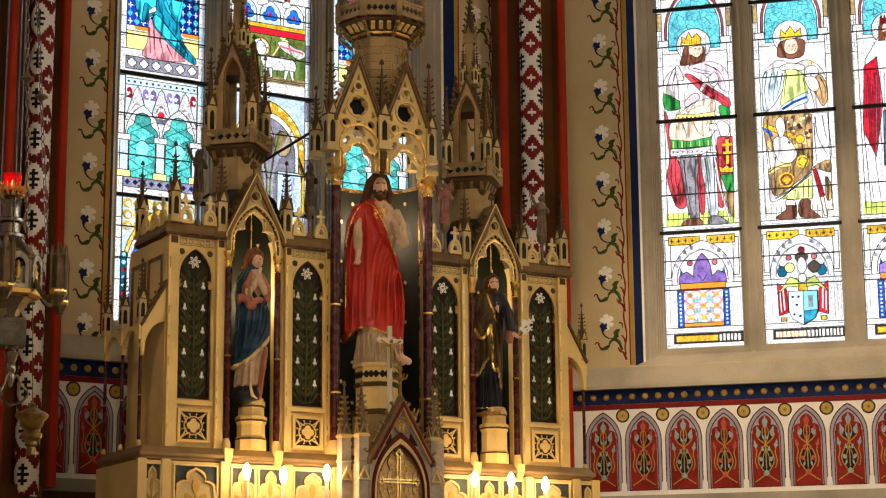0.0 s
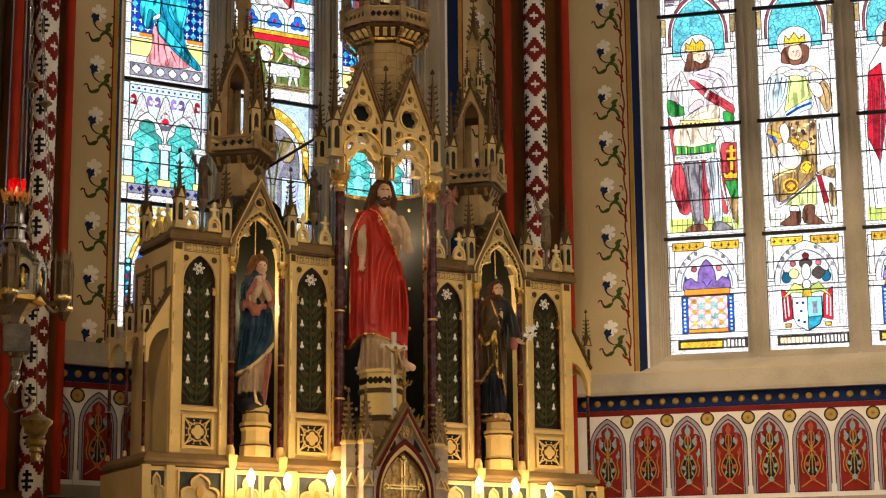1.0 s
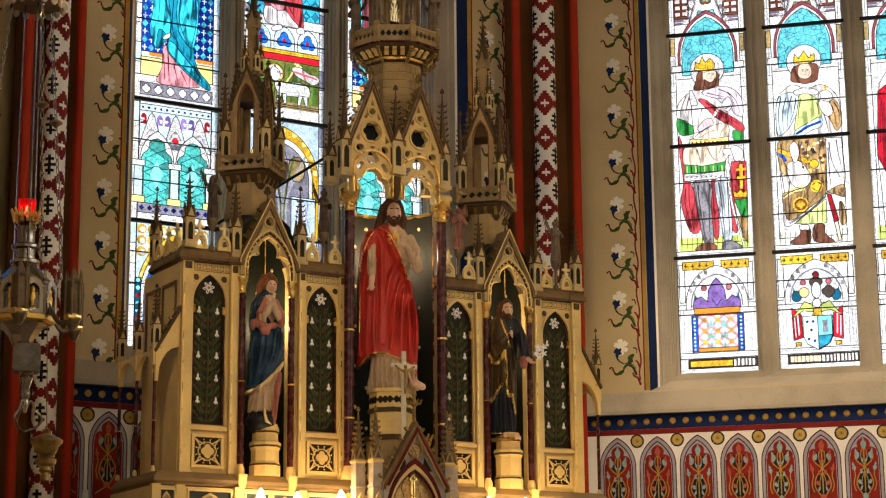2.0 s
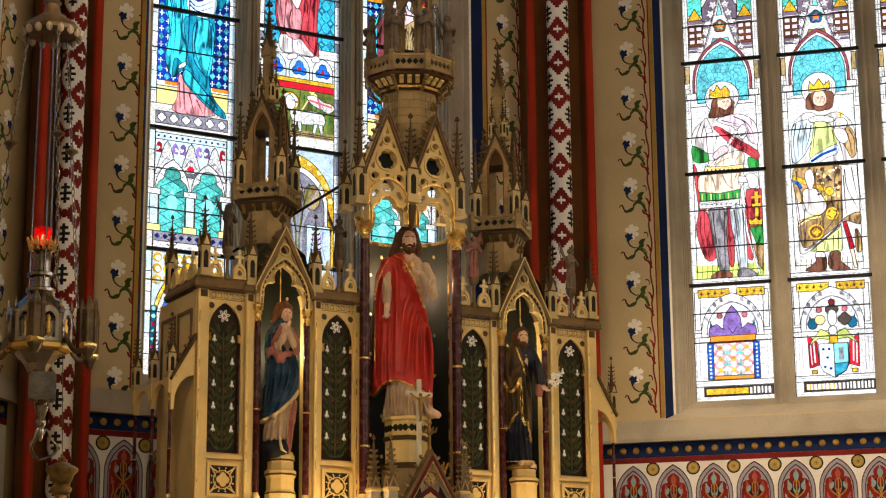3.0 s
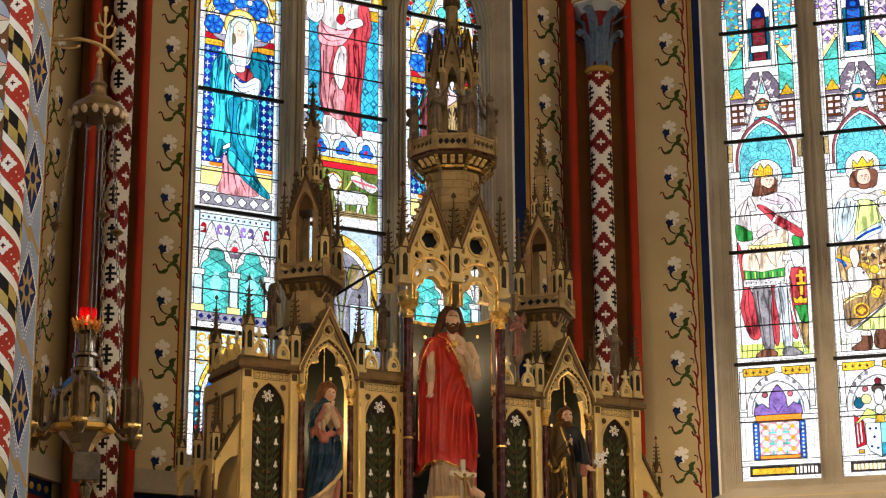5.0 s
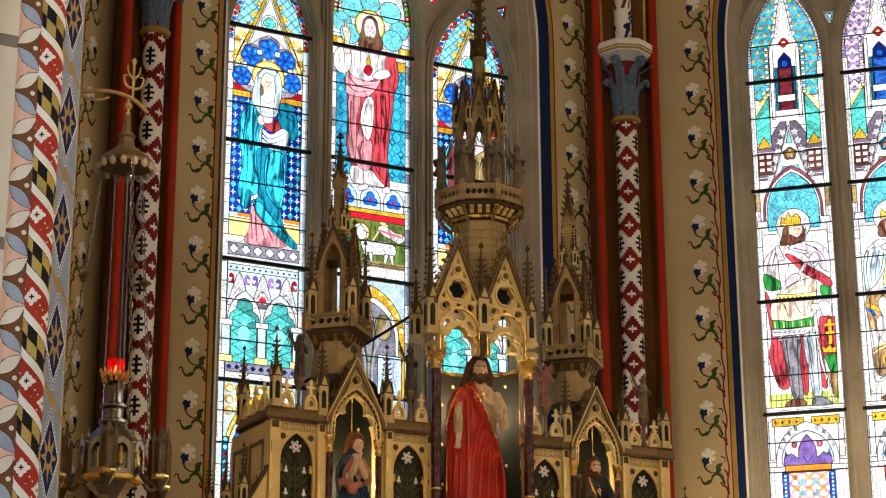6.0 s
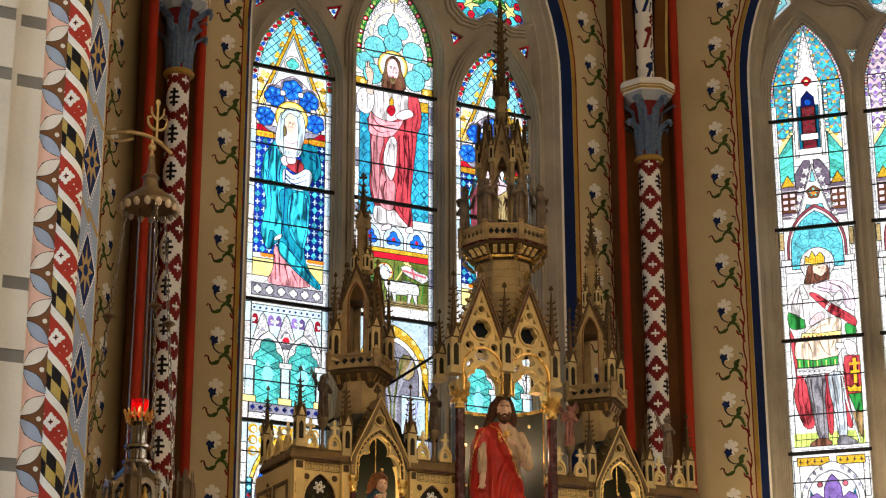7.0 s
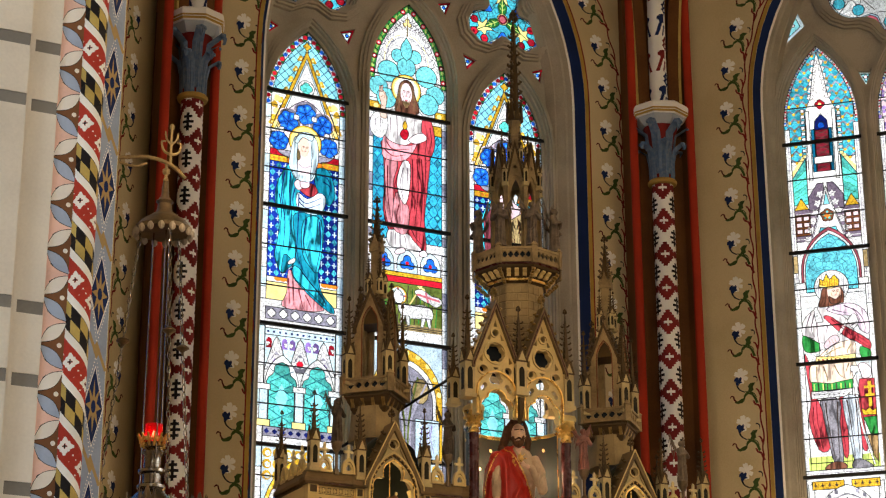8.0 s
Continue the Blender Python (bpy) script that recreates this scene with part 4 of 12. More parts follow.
def gothic_base(L, z0, z1, seed=0):
    """White stone canopy work with two turquoise openings."""
    h = L.h - 0.075
    L.add(rect(-h, h, z0 + 0.05, z1), "w")
    L.add(rect(-h, h, z1 - 0.10, z1 - 0.03), "wb")
    for i in range(12):
        L.add(circle(-h + (i + 0.5) * 2 * h / 12, z1 - 0.065, 0.014, 6), "nb", False)
    L.add(rect(-h, h, z1 - 0.42, z1 - 0.1), "wb", False)
    for i in range(9):
        x = -h + (i + 0.5) * 2 * h / 9
        L.add(arch(x, h / 12, z1 - 0.24, z1 - 0.17, z1 - 0.125, 4), "r" if i % 4 == 0 else "p", False)
    for i in range(3):
        x = -h + (i + 0.5) * 2 * h / 3
        L.add([(x - h / 3, z1 - 0.47), (x - 0.03, z1 - 0.15), (x, z1 - 0.11), (x + 0.03, z1 - 0.15), (x + h / 3, z1 - 0.47)], "w")
        L.add(arch(x, h * 0.20, z1 - 0.47, z1 - 0.44, z1 - 0.27, 5), "wg", False)
        L.add(foil(x, z1 - 0.37, 3, 0.032, 0.036), "w", False)
        L.add(foil(x, z1 - 0.37, 3, 0.020, 0.022), "r" if i == 1 else "p", False)
        for k in range(5):
            for q in (-1, 1):
                leafed(L, x + q * (h / 3 - 0.055 * k - 0.012), z1 - 0.45 + 0.064 * k, 0.024, 3)
    for sg in (-1, 1):
        cx = sg * h * 0.5
        L.add(arch(cx, h * 0.47, z0 + 0.16, z1 - 0.62, z1 - 0.30, 6), "w")
        f = foil(cx, z1 - 0.56, 3, 0.09, 0.09, math.pi / 2, 7)
        L.add(rect(cx - h * 0.36, cx + h * 0.36, z0 + 0.2, z1 - 0.62), "sg")
        L.add(f, "sg")
        for k in range(4):
            for q in (-1, 1):
                L.line([(cx - q * h * 0.34, z0 + 0.24 + 0.14 * k), (cx + q * h * 0.34, z0 + 0.38 + 0.14 * k)], 0.008, "dc")
        L.add([(cx - 0.07, z0 + 0.50), (cx, z0 + 0.36), (cx + 0.07, z0 + 0.50), (cx, z0 + 0.66)], "pc", False)
        L.line([(cx - 0.07, z0 + 0.50), (cx, z0 + 0.36), (cx + 0.07, z0 + 0.50), (cx, z0 + 0.66), (cx - 0.07, z0 + 0.50)], 0.010, "dc")
    for x in (-h, 0, h):
        L.add(rect(x - 0.045, x + 0.045, z0 + 0.2, z1 - 0.66), "wb")
        L.add(rect(x - 0.07, x + 0.07, z1 - 0.68, z1 - 0.62), "w")
        L.add(rect(x - 0.075, x + 0.075, z0 + 0.2, z0 + 0.27), "yl")
    L.add(rect(-h, h, z0 + 0.1, z0 + 0.2), "wg")
    for i in range(9):
        x = -h + (i + 0.5) * 2 * h / 9
        L.add([(x - 0.03, z0 + 0.15), (x, z0 + 0.12), (x + 0.03, z0 + 0.15), (x, z0 + 0.18)], "nb", False)
    L.add(rect(-h, h, z0 + 0.03, z0 + 0.10), "w")


def scroll_base(L, z0, z1):
    """Amber scrolls over a pale arch, red foils on blue in its head, a beaded teal border."""
    h = L.h - 0.075
    L.add(rect(-h, h, z0, z1), "wb")
    r = random.Random(12)
    for j in range(3):
        for i in range(7):
            x, z = -h + (i + 0.5) * 2 * h / 7, z1 - 0.07 - 0.115 * j
            L.add(circle(x, z, 0.052, 10), "y", False)
            L.add(circle(x + 0.008, z - 0.006, 0.030, 9), "wb", False)
            L.add(circle(x + 0.014, z - 0.004, 0.014, 7), "yl", False)
    L.add(arch(0, h * 0.96, z0, z0 + 0.55, z1 - 0.10, 8), "y")
    for i in range(13):
        a = math.pi * (i + 0.5) / 13
        L.add(circle(h * 0.91 * math.cos(a), z0 + 0.56 + 0.50 * math.sin(a), 0.020, 7), "yl", False)
    L.add(arch(0, h * 0.86, z0, z0 + 0.55, z1 - 0.17, 8), "w")
    L.add(arch(0, h * 0.76, z0, z0 + 0.53, z1 - 0.25, 8), "b")
    for x, z, q in ((0, 0.80, 0.085), (-0.17, 0.60, 0.085), (0.17, 0.60, 0.085), (0, 0.47, 0.07)):
        L.add(foil(x, z0 + z, 4, q * 0.55, q * 0.55), "r")
        L.add(foil(x, z0 + z, 4, q * 0.30, q * 0.28), "rd", False)
        L.add(circle(x, z0 + z, q * 0.25, 8), "yl", False)
    L.add([(-0.26, z0 + 0.02), (-0.20, z0 + 0.34), (0, z0 + 0.44), (0.20, z0 + 0.34), (0.26, z0 + 0.02)], "ct")
    L.add([(-0.1, z0 + 0.02), (-0.12, z0 + 0.28), (0.12, z0 + 0.28), (0.14, z0 + 0.02)], "rs")
    for q in (-1, 1):
        L.add(rect(min(q * h, q * (h - 0.06)), max(q * h, q * (h - 0.06)), z0, z0 + 0.70), "dc")
        for i in range(9):
            L.add(foil(q * (h - 0.03), z0 + 0.05 + 0.078 * i, 4, 0.011, 0.012, 0.0, 3), "pc" if i % 3 else "r", False)


def light_mary(cx, h, zs, za, mirror=False):
    L = Light(cx, h, zs, za, "w")
    border(L, "w", 0.07, 0.21, "wb")
    scroll_base(L, 5.02, 6.29)
    gothic_base(L, 6.29, 7.55)
    hi = h - 0.07
    L.add(rect(-h, h, 7.57, 7.83), "w")
    L.add(rect(-hi, hi, 7.62, 7.75), "wg")
    for i in range(6):
        L.add(foil(-hi + (i + 0.5) * 2 * hi / 6, 7.685, 4, 0.022, 0.026), "w")
    L.add(rect(-hi, hi, 7.83, 8.02), "yl")
    for x in (-0.27, 0.25):
        for i in range(3):
            L.add(ellipse(x + 0.06 * i, 8.06, 0.04, 0.025), "o", False)
    diaper(L, -hi, hi, 8.08, 9.36, "db", "ct", "wb", 0.066)
    L.add(rect(-hi, hi, 9.36, 9.44), "o")
    L.add(rect(-hi, hi, 9.44, 9.50), "y")
    L.add(rect(-hi, hi, 9.50, 10.0), "w")
    L.add(arch(0, hi, 9.42, 9.55, 10.35, 7), "w")
    L.add(arch(0, hi - 0.05, 9.42, 9.5, 10.27, 7), "wg")
    # gable over the head
    L.add([(-h, 10.155), (h, 10.155), (h, za), (-h, za)], "pc")
    for i in range(-8, 9):
        L.line([(i * 0.1 - 0.4, 10.16), (i * 0.1 + 0.4, 10.16 + 0.8)], 0.008, "nb")
        L.line([(i * 0.1 + 0.4, 10.16), (i * 0.1 - 0.4, 10.16 + 0.8)], 0.008, "nb")
    L.add([(-hi, 9.72), (0.0, 10.70), (hi, 9.72)], "y")
    L.add([(-hi + 0.045, 9.72), (0.0, 10.60), (hi - 0.045, 9.72)], "wb")
    L.add([(-hi + 0.065, 9.72), (0.0, 10.555), (hi - 0.065, 9.72)], "w")
    L.add(strip([(0, 10.68), (0, 10.80)], 0.026), "yl")
    L.add(foil(0, 10.745, 4, 0.030, 0.020, 0.0, 4), "y")
    for rr, key, ld in ((0.335, "w", True), (0.315, "wg", False), (0.300, "w", False)):
        L.add(arch(0, rr, 9.50, 9.62, 9.78 + rr, 9), key, ld)
    for x, z, q in ((0.0, 9.96, 0.155), (-0.19, 9.85, 0.15), (0.185, 9.86, 0.15)):
        L.add(circle(x, z, q, 14), "vm", False)
        L.add(circle(x, z, q - 0.012, 14), "wg", False)
    for i in range(7):
        t = i / 7
        L.both(foil(-hi + 0.01 + t * (hi - 0.03), 9.80 + 0.92 * t, 3, 0.020, 0.022), "y", False)
        L.both(circle(-hi + 0.012 + t * (hi - 0.03), 9.80 + 0.92 * t, 0.012, 6), "yl", False)
    for x, z, q, tn in ((0.0, 9.95, 0.118, 0.3), (-0.20, 9.84, 0.115, 0.9), (0.195, 9.85, 0.115, 0.5), (-0.30, 9.60, 0.110, 0.2), (0.27, 9.61, 0.110, 0.7)):
        L.add(foil(x, z, 6, q * 0.58, q * 0.46, tn, 4), "b")
        for k in range(6):
            b = tn + math.pi * k / 3
            L.line([(x, z), (x + q * 0.9 * math.cos(b + 0.52), z + q * 0.9 * math.sin(b + 0.52))], 0.008, "nb")
            L.add(circle(x + q * 0.66 * math.cos(b), z + q * 0.66 * math.sin(b), q * 0.15, 6), "bl", False)
    for x, z in ((-0.105, 9.90), (0.10, 9.91), (-0.27, 9.73), (0.25, 9.74)):
        L.add(foil(x, z, 4, 0.020, 0.018, 0.785, 3), "w")
    for k in (-1, 1):
        for c in range(5):
            L.add(foil(k * (0.33 + 0.03 * (c % 2)), 9.78 + 0.075 * c, 3, 0.026, 0.024, 0.5 * c, 3), "y" if c % 2 else "yl", False)
        L.add([(k * 0.20, 9.36), (k * hi, 9.36), (k * hi, 9.43), (k * 0.20, 9.43)], "y")
        for c in range(3):
            L.add(circle(k * (0.235 + 0.055 * c), 9.395, 0.018, 6), "o", False)
        L.add(curve((k * 0.19, 9.43), (k * 0.27, 9.45), (k * 0.33, 9.50), n=4) + [(k * hi, 9.50), (k * hi, 9.43)], "r")
    L.add(circle(0, 10.25, 0.095, 12), "w")
    L.add(foil(0, 10.25, 4, 0.035, 0.038), "sg")
    canopy_edge(L, 10.2, ("w", "g", "wb"), 0.065)
    # the robed figure
    L.cloth = True
    L.add(circle(0.002, 9.63, 0.188, 22), "y")
    L.add(circle(0.002, 9.63, 0.170, 22), "yl", False)
    L.fig([(0.196, 9.370), (0.295, 9.323), (0.358, 9.109), (0.302, 8.959), (0.223, 9.009), (0.136, 9.135), (0.113, 9.311)], "dm")
    L.fig([(-0.160, 9.365), (-0.259, 9.232), (-0.317, 9.057), (-0.319, 8.899), (-0.269, 8.699), (-0.288, 8.465), (-0.314, 8.306), (-0.227, 8.122), (-0.142, 8.209), (-0.092, 8.247), (-0.083, 8.404), (-0.067, 8.751), (-0.048, 9.039), (-0.074, 9.278)], "cm")
    L.fig([(-0.159, 8.157), (-0.166, 7.928), (-0.218, 7.774), (0.009, 7.751), (0.249, 7.784), (0.164, 7.883), (-0.030, 8.028), (-0.102, 8.153)], "pm")
    L.fig([(-0.118, 8.762), (-0.071, 8.406), (-0.115, 8.151), (-0.030, 8.028), (0.145, 7.880), (0.345, 7.761), (0.363, 7.825), (0.232, 7.967), (0.176, 8.195), (0.227, 8.515), (0.228, 8.800), (0.110, 8.850), (-0.018, 8.829)], "dm")
    L.fig([(0.010, 8.745), (-0.018, 8.571), (0.007, 8.356), (0.086, 8.243), (0.176, 8.195), (0.222, 8.483), (0.209, 8.752), (0.111, 8.812)], "cm")
    L.fig([(-0.092, 8.229), (-0.108, 8.140), (-0.024, 8.041), (0.157, 7.907), (0.274, 7.837), (0.214, 7.952), (0.090, 8.070), (-0.015, 8.191)], "cm")
    L.fig([(-0.208, 8.335), (-0.228, 8.134), (-0.148, 8.195), (-0.105, 8.251), (-0.131, 8.297)], "dm")
    L.fig([(-0.156, 8.268), (-0.155, 8.231), (-0.086, 8.267), (-0.088, 8.316)], "w")
    L.fig([(-0.068, 9.049), (-0.084, 8.919), (-0.018, 8.842), (0.137, 8.823), (0.226, 8.895), (0.249, 9.039), (0.170, 9.077), (0.043, 8.991)], "bm")
    L.fig([(-0.077, 9.149), (-0.036, 9.067), (0.074, 9.016), (0.157, 9.087), (0.103, 9.168), (-0.000, 9.163)], "rm")
    L.fig([(-0.115, 9.143), (-0.069, 9.074), (-0.012, 9.122), (-0.053, 9.205)], "pk")
    L.fig([(-0.044, 9.129), (-0.042, 9.283), (-0.005, 9.354), (0.036, 9.297), (0.065, 9.148), (0.008, 9.106)], "pk")
    for l in (([(-0.221, 9.252), (-0.252, 9.005), (-0.206, 8.697), (-0.222, 8.382)]), [(-0.157, 9.263), (-0.163, 9.020), (-0.131, 8.772), (-0.159, 8.392)], [(-0.101, 9.094), (-0.123, 8.963), (-0.100, 8.809)], [(-0.055, 9.038), (-0.058, 8.658), (-0.057, 8.346), (0.063, 8.116)], [(0.035, 8.768), (0.010, 8.481), (0.112, 8.216)], [(0.183, 8.761), (0.202, 8.480), (0.151, 8.191)],
              [(-0.001, 8.168), (0.129, 8.032), (0.299, 7.841)], [(-0.278, 9.000), (-0.247, 8.816), (-0.265, 8.562)], [(-0.053, 8.943), (0.045, 8.890), (0.211, 8.969)], [(-0.060, 8.999), (0.031, 8.938), (0.204, 9.031)], [(0.219, 9.213), (0.298, 9.163), (0.275, 9.018)], [(0.179, 9.283), (0.271, 9.254), (0.325, 9.116)]):
        L.line(curve(*l, n=4), 0.016, "nb", 0.005)
    for l in ([(-0.151, 8.084), (-0.131, 7.810)], [(-0.100, 8.061), (-0.080, 7.787)], [(-0.035, 7.978), (0.021, 7.777)], [(0.043, 7.927), (0.122, 7.779)]):
        L.line(l, 0.016, "rd", 0.005)
    L.fig([(-0.115, 9.63), (-0.05, 9.735), (0.08, 9.735), (0.135, 9.64), (0.14, 9.38), (0.09, 9.20), (-0.10, 9.20), (-0.165, 9.38)], "bm")
    L.add([(-0.05, 9.50), (0.055, 9.50), (0.075, 9.36), (0.06, 9.25), (-0.05, 9.25), (-0.085, 9.36)], "pk", False)
    L.fig([(-0.122, 9.668), (-0.163, 9.499), (-0.178, 9.336), (-0.131, 9.267), (-0.085, 9.212), (-0.085, 9.468), (-0.083, 9.643)], "bm")
    L.fig([(0.065, 9.703), (0.083, 9.479), (0.070, 9.213), (0.138, 9.354), (0.160, 9.526), (0.131, 9.676)], "bm")
    L.fig([(-0.115, 9.631), (-0.040, 9.729), (0.091, 9.714), (0.073, 9.652), (-0.026, 9.680), (-0.082, 9.604)], "wb")
    L.line(curve((-0.07, 9.37), (-0.005, 9.335), (0.07, 9.37), n=4), 0.008, "wg")
    L.add(ellipse(-0.010, 9.572, 0.066, 0.115, 14), "s", False)
    L.add(ellipse(0.003, 9.568, 0.052, 0.098, 14), "s", False)
    features(L, 0.006, 9.56, 0.05)
    L.fig([(-0.087, 9.532), (-0.084, 9.417), (-0.052, 9.436), (-0.060, 9.511)], "n")
    return L


def light_heart(cx, h, zs, za):
    L = Light(cx, h, zs, za, "w")
    border(L, "w", 0.06, 0.21, "wg")
    scroll_base(L, 5.02, 6.29)
    hi = h - 0.06
    # pale arch with a fan
    L.add(rect(-hi, hi, 6.29, 7.55), "wb")
    L.add(arch(0, hi, 6.29, 6.95, 7.5, 8), "y")
    for i in range(9):
        a = math.pi * (i + 0.5) / 9
        L.add(circle(hi * 0.93 * math.cos(a), 6.95 + 0.5 * math.sin(a), 0.03, 7), "yl", False)
    L.add(arch(0, hi - 0.07, 6.29, 6.95, 7.38, 8), "w")
    L.add(arch(0, hi - 0.11, 6.29, 6.92, 7.32, 8), "wg")
    for x in (-0.16, 0.16):
        L.add(ellipse(x, 7.05, 0.10, 0.14, 10), "n")
    L.add(ellipse(0, 6.95, 0.06, 0.3, 10), "wg")
    for k in (-2, -1, 0, 1, 2):
        L.line(curve((0.02 * k, 6.35), (0.03 * k, 6.75), (0.13 * k, 7.2), n=5), 0.022, "ol" if k % 2 else "wg")
    L.add([(-0.36, 6.35), (-0.40, 6.7), (-0.28, 6.85), (-0.20, 6.65), (-0.05, 6.55), (-0.02, 6.35)], "w")
    L.add([(-0.3, 6.8), (-0.37, 7.0), (-0.2, 6.9)], "w")
    folds(L, -0.2, -0.14, 0.14, 6.38, 6.75, "p", 5, 0.014, 0.03, 8)
    L.add(rect(0.1, 0.38, 6.33, 6.75), "wb")
    folds(L, 0.24, -0.1, 0.1, 6.35, 6.72, "p", 5, 0.012, 0.03, 9)
    L.add(rect(-hi, hi, 7.57, 7.72), "w")
    # panel with the white lamb
    L.add(rect(-hi, hi, 7.74, 8.22), "ol")
    for i in range(16):
        L.line([(-hi + 0.05 * i, 7.75 + 0.02 * (i % 3)), (-hi + 0.05 * i + 0.03, 8.2 - 0.03 * (i % 4))], 0.012, "g" if i % 2 else "k")
    L.add(rect(-hi, hi, 7.70, 7.77), "n", False)
    L.line([(-0.017, 7.911), (0.174, 8.220)], 0.018, "yl")
    L.line([(0.123, 8.212), (0.213, 8.176)], 0.018, "yl")
    L.fig([(0.090, 8.150), (0.179, 8.176), (0.291, 8.119), (0.381, 8.108), (0.420, 8.056), (0.347, 7.999), (0.280, 8.025), (0.157, 8.067)], "w")
    L.line([(0.112, 8.119), (0.392, 8.072)], 0.024, "rs")
    L.line([(0.219, 8.150), (0.252, 8.041)], 0.024, "rs")
    L.fig([(-0.089, 8.036), (-0.011, 7.989), (0.112, 7.999), (0.224, 7.999), (0.297, 7.958), (0.308, 7.885), (0.269, 7.843), (0.112, 7.843), (0.000, 7.833), (-0.073, 7.869), (-0.106, 7.952)], "w")
    for x, dx in ((-0.05, -0.01), (0.006, 0.015), (0.196, -0.015), (0.252, 0.02)):
        L.fig([(x - 0.026, 7.86), (x + 0.026, 7.86), (x + dx + 0.013, 7.755), (x + dx - 0.016, 7.755)], "w", 0)
    L.add(circle(-0.106, 8.075, 0.105, 16), "y")
    L.add(circle(-0.106, 8.075, 0.088, 16), "wb", False)
    L.line([(-0.201, 8.077), (-0.011, 8.077)], 0.02, "r")
    L.line([(-0.106, 8.077), (-0.106, 8.166)], 0.02, "r")
    L.fig([(-0.123, 8.145), (-0.067, 8.119), (-0.039, 8.046), (-0.089, 7.978), (-0.134, 7.999), (-0.173, 8.030), (-0.185, 8.067), (-0.157, 8.093)], "w")
    L.line([(-0.078, 8.098), (-0.039, 8.072)], 0.018, "wg")
    L.add(rect(-hi, hi, 8.22, 8.29), "r")
    L.add(rect(-hi, hi, 8.29, 8.34), "y")
    L.add(rect(-hi, hi, 8.34, 8.62), "w")
    for i in range(3):
        x = -hi + (i + 0.5) * 2 * hi / 3
        L.add(arch(x, 0.12, 8.34, 8.44, 8.60, 5), "wb")
        L.add(foil(x, 8.45, 3, 0.045, 0.045), "b")
        L.add(circle(x, 8.45, 0.022, 8), "r", False)
    L.add(rect(-h, h, 8.60, 8.70), "w")
    net(L, -hi, hi, 8.70, 9.98, "c", "nb", "ct", 0.10, 0.125)
    L.add(rect(-hi, hi, 9.98, 10.10), "y")
    # head of the light
    L.add(rect(-h, h, 10.15, za), "w")
    r = random.Random(5)
    for row, (half_w, top, lean) in enumerate(((0.40, 11.22, 0.10), (0.30, 11.30, 0.04))):
        for i in range(26):
            t = (i + 0.5) / 26
            a = math.pi * t
            x, z = half_w * math.cos(a), 10.50 + (top - 10.50) * math.sin(a) ** 0.85
            k = 1 if x > 0 else -1
            L.line(curve((x, z), (x + k * 0.035, z + 0.025), (x + k * (0.02 + lean * 0.2), z + 0.065), n=3), 0.012, "sh", 0.005)
            L.line(curve((x + k * 0.01, z - 0.02), (x - k * 0.03, z + 0.01), (x - k * 0.035, z + 0.045), n=3), 0.009, "wg" if i % 2 else "sh", 0.004)
    for i in range(15):
        x, z = r.uniform(-0.34, 0.34), r.uniform(10.95, 11.36)
        if abs(x) < 0.44 * (11.52 - z) and abs(x) > 0.1:
            L.add(foil(x, z, 4, 0.016, 0.012, 0.785, 3), "wg", False)
            L.add(circle(x, z, 0.011, 5), "w", False)
    L.add(foil(-0.01, 11.28, 3, 0.035, 0.028), "n", False)
    L.add(foil(-0.01, 11.28, 3, 0.026, 0.020), "yl", False)
    L.line([(-0.01, 11.12), (-0.01, 11.40)], 0.02, "n", 0.006)
    for k in (-1, 1):
        for rr in (0.27, 0.245):
            L.line([(k * rr * math.cos(b) - 0.02, 10.80 + 1.25 * rr * math.sin(b)) for b in (math.pi * q / 24 for q in range(-3, 12))], 0.008, "yl" if rr > 0.25 else "wg")
        L.line(curve((k * 0.43, 10.58), (k * 0.33, 10.66), (k * 0.27, 10.74), n=4), 0.008, "wg")
        L.add(foil(k * 0.13 - 0.02, 10.71, 4, 0.018, 0.016, 0.785, 3), "w")
        L.add(rect(k * 0.40 - 0.07, k * 0.40 + 0.07, 10.17, 10.27), "y")
        L.add(circle(k * 0.385, 10.22, 0.03, 7), "yl", False)
        L.add(rect(k * 0.40 - 0.075, k * 0.40 + 0.075, 10.27, 10.31), "wb")
    for x, z, q in ((-0.36, 10.46, 0.115), (0.335, 10.47, 0.115), (-0.26, 10.33, 0.12), (0.25, 10.34, 0.125), (-0.24, 10.655, 0.13), (0.225, 10.67, 0.13), (-0.125, 10.865, 0.082), (0.085, 10.885, 0.082), (-0.02, 10.74, 0.115)):
        L.add(circle(x, z, q, 16), "cl")
    L.add([(-0.02, 11.10), (0.035, 11.02), (0.055, 10.95), (0.035, 10.87), (-0.02, 10.82), (-0.075, 10.87), (-0.095, 10.95), (-0.075, 11.02)], "cl")
    o, q = arch(0, h, L.zs, L.zs, L.za, 12), arch(0, h - 0.068, L.zs, L.zs, L.za - 0.10, 12)
    for k in range(1, len(o) - 2):
        L.add([o[k], o[k + 1], q[k + 1], q[k]], "g")
        mx, mz = (o[k][0] + q[k][0]) / 2, (o[k][1] + q[k][1]) / 2
        nx, nz = (o[k + 1][0] + q[k + 1][0]) / 2, (o[k + 1][1] + q[k + 1][1]) / 2
        L.line([(mx, mz), (nx, nz)], 0.008, "lg")
        for f in (0.4, 0.65):
            ex, ez = mx + (nx - mx) * f, mz + (nz - mz) * f
            L.line([(ex, ez), ((o[k][0] + ex) / 2, (o[k][1] + ez) / 2)], 0.008, "lg")
            L.line([(ex, ez), ((q[k][0] + ex) / 2, (q[k][1] + ez) / 2)], 0.008, "lg")
